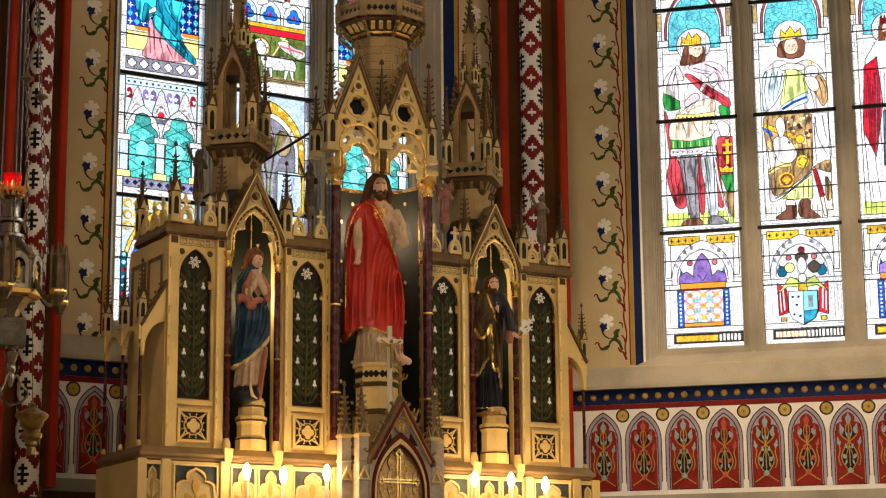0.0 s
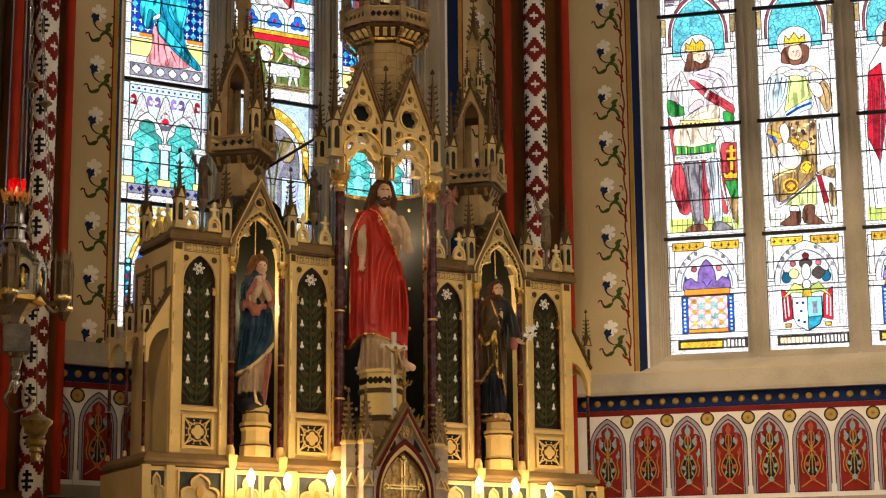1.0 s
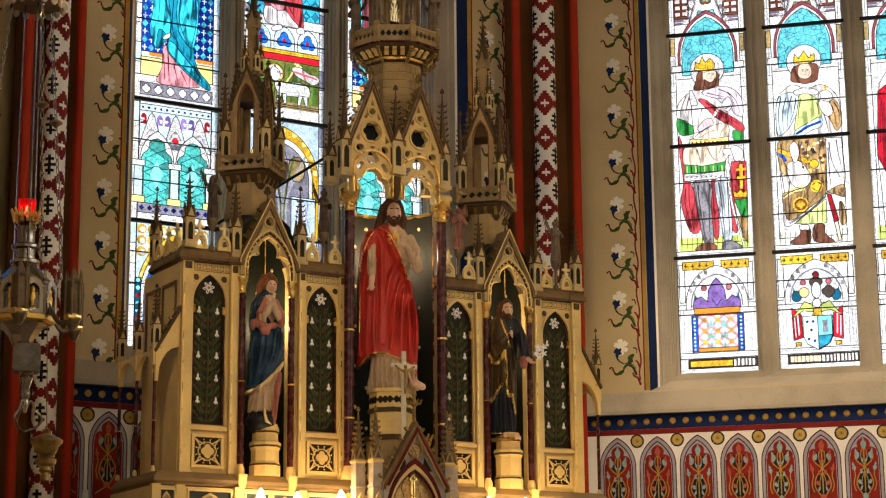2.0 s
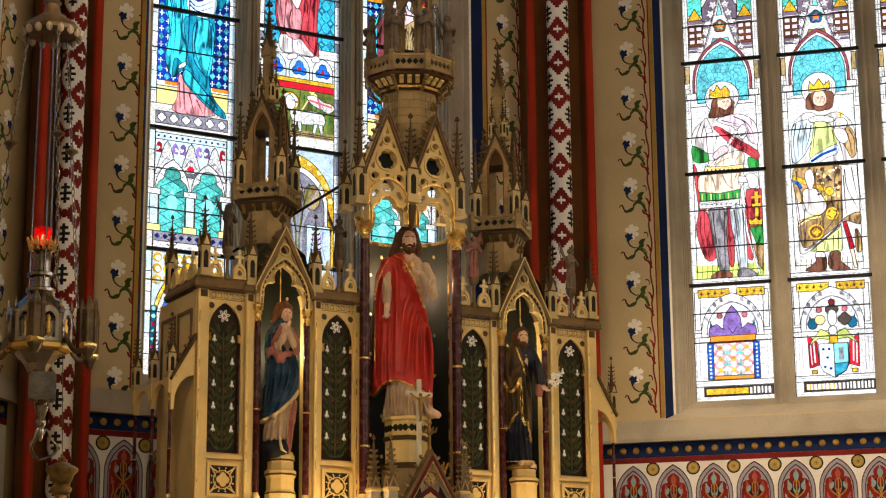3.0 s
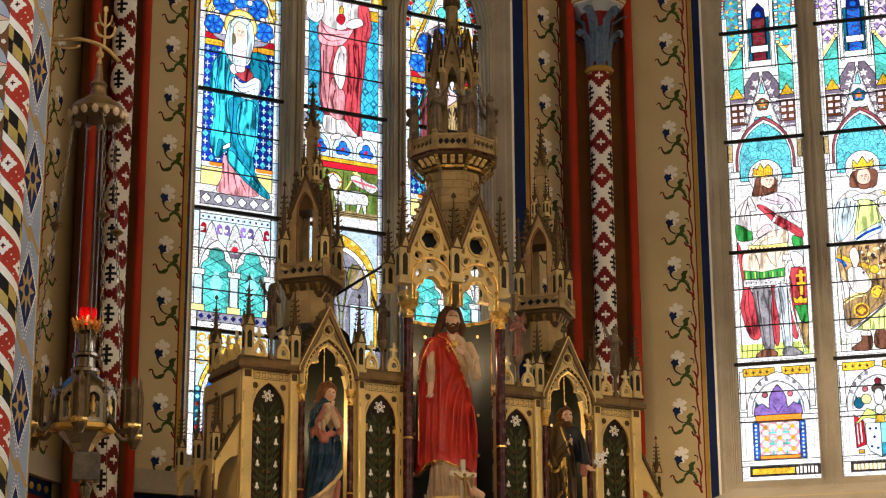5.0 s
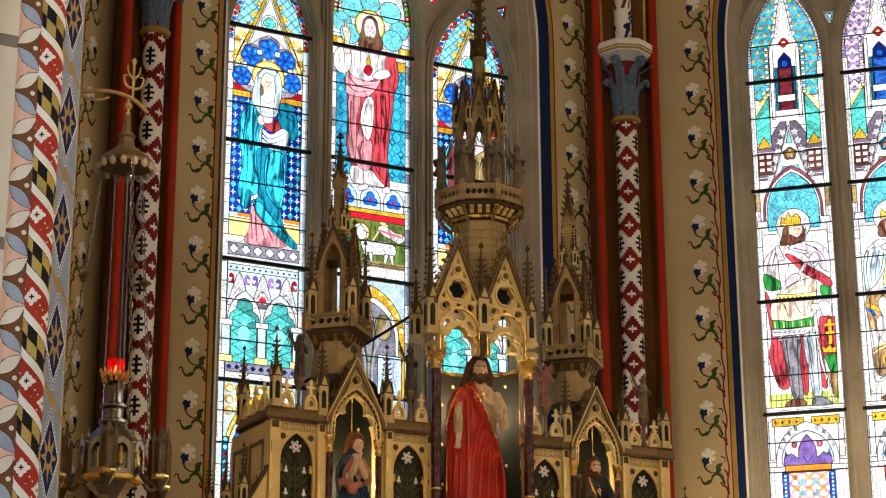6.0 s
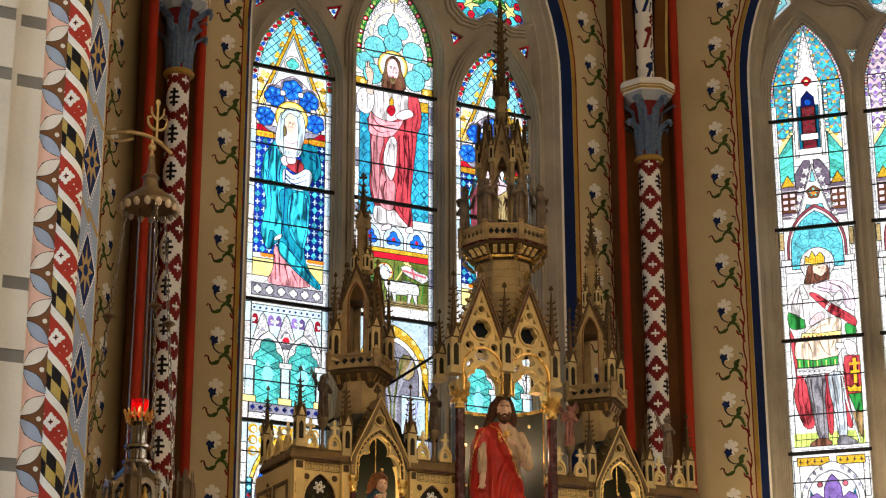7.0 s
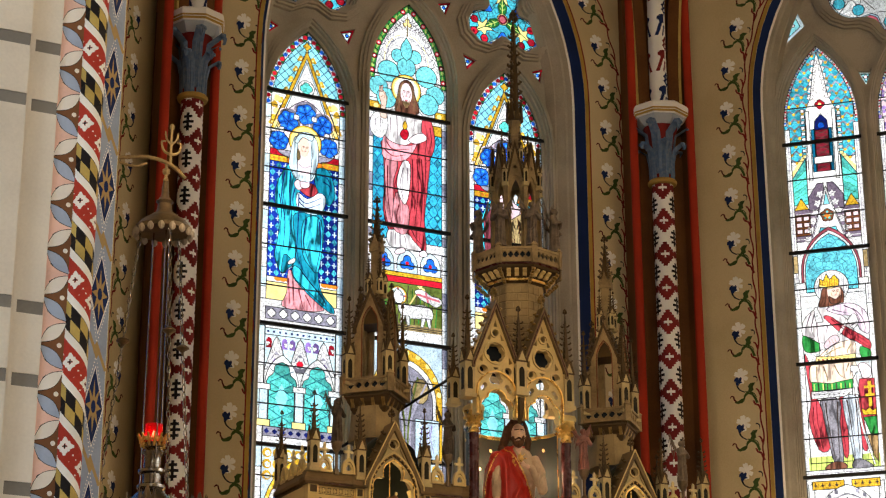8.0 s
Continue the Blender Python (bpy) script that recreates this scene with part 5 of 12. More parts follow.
        if k % 2 == 0:
            L.add(circle(mx, mz, 0.032, 10), "r")
            L.add(foil(mx, mz, 4, 0.009, 0.007, 0.0, 3), "pk", False)
    # the robed figure
    L.cloth = True
    L.add(circle(-0.022, 10.468, 0.182, 22), "y")
    L.add(circle(-0.022, 10.468, 0.165, 22), "yl", False)
    L.add(circle(-0.022, 10.468, 0.145, 20), "w", False)
    L.fig([(-0.284, 9.863), (-0.288, 9.598), (-0.278, 9.272), (-0.289, 9.043), (-0.219, 8.789), (0.002, 8.773), (0.104, 8.673), (0.226, 8.628), (0.204, 8.962), (0.251, 9.429), (0.278, 9.733), (0.257, 9.963)], "rm")
    L.fig([(-0.226, 8.801), (-0.218, 8.623), (-0.044, 8.618), (0.172, 8.613), (0.077, 8.714), (0.002, 8.786)], "wm")
    L.fig([(-0.143, 9.230), (-0.180, 8.847), (-0.011, 8.784), (0.021, 9.062), (-0.048, 9.168)], "pm")
    L.fig([(-0.268, 9.601), (-0.264, 9.274), (-0.269, 9.046), (-0.206, 8.817), (-0.169, 9.095), (-0.171, 9.356), (-0.119, 9.595)], "pm")
    L.fig([(-0.064, 9.605), (-0.130, 9.330), (-0.041, 9.117), (0.019, 9.257), (0.031, 9.589)], "wm")
    L.fig([(-0.260, 10.167), (-0.360, 10.015), (-0.291, 9.915), (-0.242, 9.791), (-0.052, 9.799), (0.098, 9.894), (0.222, 10.024), (0.194, 10.180), (0.055, 10.262), (-0.124, 10.227)], "wm")
    L.fig([(-0.448, 10.064), (-0.440, 9.900), (-0.324, 9.842), (-0.244, 9.963), (-0.259, 10.134), (-0.362, 10.154)], "w")
    L.fig([(-0.335, 10.10), (-0.325, 10.24), (-0.350, 10.33), (-0.345, 10.40), (-0.320, 10.42), (-0.275, 10.39), (-0.255, 10.30), (-0.270, 10.20), (-0.255, 10.09)], "s")
    for x, dx, ln in ((-0.338, -0.004, 0.065), (-0.318, 0.004, 0.075)):
        L.fig([(x - 0.010, 10.395), (x - 0.009 + dx, 10.395 + ln), (x + 0.009 + dx, 10.395 + ln), (x + 0.010, 10.395)], "s", 0)
    for p in ([(-0.300, 10.40), (-0.275, 10.36), (-0.290, 10.32)], [(-0.330, 10.33), (-0.300, 10.35)], [(-0.268, 10.37), (-0.245, 10.33), (-0.262, 10.28)], [(-0.325, 10.24), (-0.285, 10.22)]):
        L.line(p, 0.009, "n", 0.005)
    L.fig([(-0.291, 9.875), (-0.309, 9.660), (-0.220, 9.603), (-0.017, 9.640), (0.112, 9.843), (0.016, 9.812), (-0.120, 9.807), (-0.223, 9.834)], "pm")
    L.fig([(0.194, 10.187), (0.291, 10.138), (0.333, 9.877), (0.264, 9.684), (0.209, 9.714), (0.229, 9.918), (0.166, 10.013)], "rm")
    L.fig([(0.009, 9.877), (0.098, 9.960), (0.194, 9.985), (0.229, 9.918), (0.098, 9.847)], "pk")
    for l in ([(-0.256, 9.815), (-0.174, 9.737), (0.016, 9.772)], [(-0.276, 9.719), (-0.173, 9.658), (-0.024, 9.698)], [(-0.240, 9.540), (-0.237, 9.214), (-0.194, 8.897)], [(0.058, 9.660), (0.060, 9.264), (0.021, 8.932)], [(0.113, 9.670), (0.128, 9.276), (0.076, 8.811)], [(0.168, 9.680), (0.183, 9.285), (0.144, 8.725)], [(0.223, 9.656), (0.210, 9.290), (0.198, 8.961)],
              [(-0.104, 9.499), (-0.157, 9.293), (-0.129, 9.167)], [(0.035, 8.869), (0.103, 8.751), (0.199, 8.662)], [(-0.101, 9.106), (-0.127, 8.940), (-0.072, 8.813)], [(0.270, 10.067), (0.291, 9.902), (0.250, 9.748)]):
        L.line(curve(*l, n=4), 0.017, "rd", 0.005)
    for l in ([(-0.193, 8.781), (-0.191, 8.627)], [(-0.139, 8.777), (-0.138, 8.623)], [(-0.085, 8.772), (-0.077, 8.619)], [(-0.031, 8.755), (-0.004, 8.618)], [(-0.050, 9.541), (-0.090, 9.337), (-0.041, 9.169)], [(-0.003, 9.550), (0.006, 9.288)], [(-0.212, 10.110), (-0.203, 9.911)], [(-0.137, 10.171), (-0.121, 9.860)], [(0.097, 10.202), (0.070, 9.995)], [(-0.327, 10.081), (-0.325, 9.921)], [(-0.394, 10.055), (-0.379, 9.925)]):
        L.line(curve(*l, n=3), 0.012, "sh", 0.004)
    L.fig([(-0.137, 8.584), (-0.044, 8.618), (-0.030, 8.569), (-0.137, 8.533)], "pk")
    L.fig([(0.145, 8.596), (0.212, 8.626), (0.240, 8.566), (0.158, 8.547)], "pk")
    L.fig([(-0.067, 9.983), (-0.094, 9.918), (-0.032, 9.869), (0.015, 9.945), (-0.019, 10.005)], "r")
    L.fig([(-0.054, 9.999), (-0.061, 10.051), (-0.034, 10.097), (-0.006, 10.048), (-0.019, 9.999)], "y")
    L.fig([(-0.100, 10.530), (-0.125, 10.40), (-0.155, 10.27), (-0.150, 10.19), (-0.075, 10.17), (0.045, 10.18), (0.135, 10.22), (0.120, 10.32), (0.085, 10.42), (0.060, 10.54), (-0.020, 10.590)], "hm")
    L.add(ellipse(-0.020, 10.425, 0.070, 0.128, 16), "pk", False)
    L.add([(-0.062, 10.36), (-0.045, 10.33), (-0.020, 10.345), (0.005, 10.33), (0.022, 10.36), (0.020, 10.30), (-0.004, 10.262), (-0.020, 10.256), (-0.036, 10.262), (-0.060, 10.30)], "n", False)
    for k in range(5):
        L.line([(-0.046 + 0.013 * k, 10.335), (-0.036 + 0.008 * k, 10.268)], 0.004, "h", 0.002)
    L.add(ellipse(-0.020, 10.345, 0.020, 0.008, 7), "rs", False)
    L.add(ellipse(-0.020, 10.320, 0.014, 0.010, 7), "n", False)
    features(L, -0.020, 10.435, 0.060)
    for k in (-1, 1):
        for q in range(3):
            L.line(curve((-0.02 + k * (0.035 + 0.012 * q), 10.555 - 0.02 * q), (-0.02 + k * (0.078 + 0.008 * q), 10.42), (-0.02 + k * (0.085 + 0.022 * q), 10.22), n=4), 0.006, "n", 0.004)
    return L


def light_saint(cx, h, zs, za):
    L = light_mary(cx, h, zs, za)
    L.cloth = True
    L.add([(-0.2, 8.0), (-0.26, 8.8), (-0.2, 9.3), (0, 9.42), (0.2, 9.3), (0.26, 8.8), (0.22, 8.0)], "pk")
    L.add([(-0.26, 8.4), (-0.28, 9.1), (-0.12, 9.35), (0.02, 8.6)], "rs")
    L.add([(0.05, 8.2), (0.0, 9.1), (0.2, 9.25), (0.24, 8.5)], "n")
    folds(L, 0, -0.24, 0.24, 8.05, 9.2, "h", 8, 0.018, 0.03, 33)
    head(L, 0.02, 9.58, 0.075, "h", True)
    return L


def white_head(L, top, z0, accent, accent2, tower):
    """Pale canopy work of spires over a figure, from z0 to the apex."""
    h = L.h
    L.add(rect(-h, h, z0, top), "w")
    hi = h - 0.045
    L.add(rect(-hi, hi, 9.95, top), accent)
    p = 0.10
    for j in range(16):
        for i in range(-4, 5):
            x, z = i * p * 1.0 + (p / 2 if j % 2 else 0), 9.98 + j * p
            L.add([(x - p * 0.3, z), (x, z - p * 0.3), (x + p * 0.3, z), (x, z + p * 0.3)], accent2, False)
            L.line([(x - p / 2, z), (x, z - p / 2)], 0.02, "wg")
            L.line([(x, z - p / 2), (x + p / 2, z)], 0.02, "wg")
            L.add(circle(x, z - p / 2, 0.019, 7), "y" if accent == "ct" else "p", False)
    # middle spire
    L.add([(-0.20, 9.60), (-0.17, 10.55), (-0.10, 10.72), (-0.05, 11.05), (0, 11.28), (0.05, 11.05), (0.10, 10.72), (0.17, 10.55), (0.20, 9.60)], "w")
    for i in range(6):
        for q in (-1, 1):
            leafed(L, q * (0.10 - 0.013 * i), 10.72 + 0.085 * i, 0.036)
    L.add(foil(0, 10.62, 4, 0.028, 0.03), "r")
    L.add(circle(0, 10.62, 0.02, 8), "yl", False)
    L.add([(-0.08, 10.30), (-0.07, 10.42), (0, 10.5), (0.07, 10.42), (0.08, 10.30)], "nb")
    L.add(circle(0, 10.36, 0.04, 10), "b")
    L.add(rect(-0.075, 0.075, 9.80, 10.31), tower)
    for k in range(8):
        L.line([(-0.075, 9.82 + 0.06 * k), (0.075, 9.88 + 0.06 * k)], 0.007, "k")
        L.line([(0.075, 9.82 + 0.06 * k), (-0.075, 9.88 + 0.06 * k)], 0.007, "k")
    for sg in (-1, 1):
        L.add(rect(sg * 0.10 - 0.018, sg * 0.10 + 0.018, 9.80, 10.32), "dc")
        L.add(rect(sg * 0.15 - 0.02, sg * 0.15 + 0.02, 9.7, 10.55), "w")
        for k in range(9):
            L.add(rect(sg * 0.205 - 0.022, sg * 0.205 + 0.022, 9.98 + 0.07 * k, 10.02 + 0.07 * k), "w")
    L.add(rect(-0.1, 0.1, 9.90, 9.98), "w")
    # green roofs and gables either side
    for sg in (-1, 1):
        q = lambda x, z: (sg * x, z)
        L.add([q(0.20, 9.42), q(0.36, 9.42), q(0.36, 9.74), q(0.20, 9.98)], "sg")
        for k in range(5):
            L.line([q(0.2, 9.48 + 0.09 * k), q(0.36, 9.42 + 0.07 * k)], 0.006, "g")
        L.line([q(0.20, 10.02), q(0.38, 9.76)], 0.035, "yl")
        L.add([q(0.20, 9.36), q(0.28, 9.50), q(0.36, 9.36)], "y")
        L.add(rect(min(sg * 0.05, sg * 0.36), max(sg * 0.05, sg * 0.36), 8.98, 9.36), "vg")
        for k in range(6):
            L.line([q(0.06, 9.01 + 0.06 * k), q(0.36, 9.01 + 0.06 * k)], 0.006, "w")
        L.add([q(0.02, 9.34), q(0.195, 9.34), q(0.195, 9.50), q(0.09, 9.66), q(0.02, 9.66)], "vg")
        L.add(rect(min(sg * 0.19, sg * 0.36), max(sg * 0.19, sg * 0.36), 9.05, 9.30), "h")
        for k in range(3):
            for i in range(2):
                x0 = 0.205 + 0.08 * i
                L.add(rect(min(sg * x0, sg * (x0 + 0.06)), max(sg * x0, sg * (x0 + 0.06)), 9.08 + 0.075 * k, 9.13 + 0.075 * k), "pk")
        L.add(rect(min(sg * 0.36, sg * h), max(sg * 0.36, sg * h), 8.2, 10.35), "w")
        for k in range(8):
            L.line([q(0.365, 8.3 + 0.26 * k), q(h, 8.3 + 0.26 * k)], 0.008, "wg")
        L.line([q(0.385, 8.25), q(0.385, 10.3)], 0.008, "wg")
        L.add(rect(min(sg * 0.36, sg * 0.41), max(sg * 0.36, sg * 0.41), 8.62, 8.82), "n")
    # gable with the flower
    L.add([(-0.22, 8.90), (0, 9.62), (0.22, 8.90)], "w")
    L.line([(-0.20, 8.92), (0, 9.58), (0.20, 8.92)], 0.012, "wg")
    L.add(foil(0, 9.27, 5, 0.04, 0.038), "h" if accent == "ct" else "dc")
    L.add(circle(0, 9.27, 0.035, 10), "o", False)
    L.add([(-0.035, 9.40), (0, 9.55), (0.035, 9.40)], "pc")
    for k in range(5):
        b = 2 * math.pi * k / 5 + 0.3
        L.add(circle(0.040 * math.cos(b), 9.27 + 0.040 * math.sin(b), 0.014, 7), "sg" if accent == "ct" else "p", False)
    for sg in (-1, 1):
        L.add([(sg * 0.03, 9.12), (sg * 0.12, 9.02), (sg * 0.085, 9.13)], "cs" if accent == "ct" else "n")
        for k in range(6):
            x, z = sg * (0.222 - 0.031 * k), 9.00 + 0.105 * k
            leaf = []
            for c in range(10):
                b, rr = 2 * math.pi * c / 10 + 0.3 * sg, 0.050 if c % 2 == 0 else 0.026
                leaf.append((x + rr * math.cos(b), z + rr * math.sin(b)))
            L.add([(x + 1.18 * (a - x), z + 1.18 * (c - z)) for a, c in leaf], "sh", False)
            L.add(leaf, "w", False)
            L.line([(x - sg * 0.03, z - 0.02), (x + sg * 0.02, z + 0.015)], 0.007, "wg")
    # arch over the head, with a sky of clouds
    L.add(arch(0, 0.33, 8.5, 8.62, 9.13, 8), "rs")
    L.add(arch(0, 0.305, 8.5, 8.62, 9.09, 8), "w")
    L.add(arch(0, 0.285, 8.38, 8.62, 9.05, 8), "cs")
    L.both(rect(-0.40, -0.29, 8.42, 8.50), "w")
    L.add(rect(-0.36, 0.36, 6.45, 8.34), "w")
    for k in range(14):
        L.line([(-0.36, 6.5 + 0.13 * k), (0.36, 6.5 + 0.13 * k)], 0.005, "wb")
    for k in range(9):
        L.line([(-0.34 + 0.085 * k, 6.5), (-0.34 + 0.085 * k, 8.33)], 0.004, "wb")


def panel_foot(L, kind):
    """The lowest panel: an arcade with arms or lattice, and the line of lettering."""
    h = L.h
    L.add(rect(-h, h, 5.02, 6.29), "w")
    # lettering band: plain bars
    L.add(rect(-h + 0.09, h - 0.0, 5.07, 5.17), "k")
    L.add(rect(-h + 0.11, h * 0.35 if kind == 1 else 0.02, 5.085, 5.155), "y")
    r = random.Random(int(100 * L.cx) + 500)
    x = h * 0.38 if kind == 1 else -h + 0.12
    while x < h - 0.03:
        w = r.uniform(0.016, 0.03)
        L.add(rect(x, x + w, 5.085, 5.15 + 0.012 * r.random()), "w", False)
        x += w + 0.016
    L.add(rect(-h, h, 5.18, 5.24), "w")
    L.line([(-h, 5.215), (h, 5.215)], 0.006, "wg")
    for sg in (-1, 1):
        for x in (0.33, 0.365, 0.40):
            L.line([(sg * x, 5.28), (sg * x, 5.72)], 0.006, "wg")
        L.add(rect(min(sg * 0.31, sg * h), max(sg * 0.31, sg * h), 5.72, 5.77), "w")
        L.add(rect(min(sg * 0.34, sg * 0.40), max(sg * 0.34, sg * 0.40), 5.80, 6.22), "w")
    L.add(rect(-0.36, -0.02, 6.16, 6.25), "y")
    L.add(rect(0.06, 0.36, 6.16, 6.25), "y")
    for i in range(4):
        for sg in (-1, 1):
            x = sg * (0.10 + 0.075 * i)
            L.line([(x - 0.018, 6.205), (x + 0.018, 6.205)], 0.012, "k")
            L.line([(x, 6.185), (x, 6.23)], 0.012, "k")
    # arcade
    L.add(arch(0, 0.335, 5.72, 5.78, 6.20, 8), "w")
    for i in range(4):
        for sg in (-1, 1):
            a = 0.35 + 0.28 * i
            L.add([(sg * 0.30 * math.cos(a) - 0.02, 5.80 + 0.33 * math.sin(a)), (sg * 0.30 * math.cos(a) + 0.02, 5.79 + 0.33 * math.sin(a)), (sg * 0.30 * math.cos(a) + 0.015, 5.84 + 0.33 * math.sin(a)), (sg * 0.30 * math.cos(a) - 0.02, 5.84 + 0.33 * math.sin(a))], "wg", False)
    L.line(arch(0, 0.275, 5.74, 5.78, 6.10, 7), 0.014, "wg")
    for sg in (-1, 1):
        L.add(circle(sg * 0.135, 5.95, 0.03, 9), "rs")
        L.add([(sg * 0.19, 5.80), (sg * 0.24, 5.90), (sg * 0.25, 5.80)], "dc", False)
    if kind == 1:
        f = [(-0.26, 5.73), (-0.25, 5.82), (-0.17, 5.86), (-0.10, 5.80), (-0.09, 5.92), (-0.05, 6.0), (0, 6.06), (0.05, 6.0), (0.09, 5.92), (0.10, 5.80), (0.17, 5.86), (0.25, 5.82), (0.26, 5.73)]
        L.add(f, "p")
        L.line([(-0.05, 5.82), (0, 5.75), (0.05, 5.82)], 0.01, "nb")
        L.add(rect(-0.245, 0.245, 5.65, 5.73), "o")
        L.add(rect(-0.28, 0.28, 5.25, 5.65), "b")
        for sg in (-1, 1):
            for k in range(9):
                L.add(circle(sg * 0.25, 5.28 + 0.042 * k, 0.014, 6), "wb", False)
        L.add(rect(-0.215, 0.215, 5.27, 5.65), "w")
        for j in range(3):
            for i in range(3):
                x, z = -0.143 + 0.143 * i, 5.352 + 0.122 * j
                L.line([(x - 0.070, z - 0.060), (x + 0.070, z + 0.060)], 0.026, "rs")
                L.line([(x + 0.070, z - 0.060), (x - 0.070, z + 0.060)], 0.026, "rs")
                L.line([(x - 0.062, z - 0.053), (x + 0.062, z + 0.053)], 0.007, "pk")
                L.line([(x + 0.062, z - 0.053), (x - 0.062, z + 0.053)], 0.007, "pk")
                L.add(foil(x, z, 4, 0.014, 0.014), "y", False)
        for x in (-0.0715, 0.0715):
            for z in (5.291, 5.413, 5.535):
                L.line([(x - 0.045, z), (x + 0.045, z)], 0.020, "sg")
                L.line([(x, z - 0.012), (x, z + 0.052)], 0.020, "sg")
        L.add(rect(-0.36, 0.36, 5.655, 5.735), "w", False)
        L.add(rect(-0.245, 0.245, 5.65, 5.73), "o")
        L.add(rect(-0.215, 0.215, 5.25, 5.29), "o")
        L.both(rect(-0.36, -0.285, 5.25, 5.66), "w", False)
    else:
        for sg in (-1, 1):
            L.add([(sg * 0.16, 5.35), (sg * 0.17, 5.6), (sg * 0.27, 5.68), (sg * 0.26, 5.32)], "r")
            L.line([(sg * 0.2, 5.38), (sg * 0.21, 5.6)], 0.014, "w")
            L.line([(sg * 0.235, 5.36), (sg * 0.245, 5.6)], 0.012, "w")
            L.add([(sg * 0.02, 5.62), (sg * 0.05, 5.70), (sg * 0.13, 5.74), (sg * 0.27, 5.56), (sg * 0.15, 5.64)], "lg")
            L.add(ellipse(sg * 0.21, 5.80, 0.05, 0.06), "dc")
        L.add(circle(-0.13, 5.84, 0.055, 9), "yl")
        L.add(foil(0.13, 5.84, 4, 0.03, 0.04), "k")
        L.add(ellipse(0, 5.95, 0.07, 0.05), "k")
        L.add(circle(0, 6.03, 0.035, 9), "rd")
        L.add(ellipse(0, 5.86, 0.05, 0.09), "w")
        L.add(ellipse(0, 5.72, 0.045, 0.05), "w")
        L.add([(-0.05, 5.58), (-0.04, 5.66), (0.04, 5.66), (0.05, 5.58)], "y")
        sh = [(-0.155, 5.58), (-0.155, 5.36), (-0.12, 5.28), (0, 5.21), (0.12, 5.28), (0.155, 5.36), (0.155, 5.58)]
        L.add(sh, "wb")
        L.add([(0, 5.215), (0, 5.58), (0.15, 5.58), (0.15, 5.36), (0.118, 5.282)], "pc")
        L.add([(0, 5.22), (0, 5.36), (0.15, 5.37), (0.118, 5.282)], "c")
        for x, z in ((-0.11, 5.52), (-0.05, 5.52), (-0.1, 5.33), (-0.04, 5.31), (-0.07, 5.43)):
            L.add(circle(x, z, 0.016, 7), "nb", False)
        L.add(rect(0.05, 0.10, 5.40, 5.53), "wg", False)
        L.both(rect(-0.24, -0.18, 5.26, 5.30), "y")


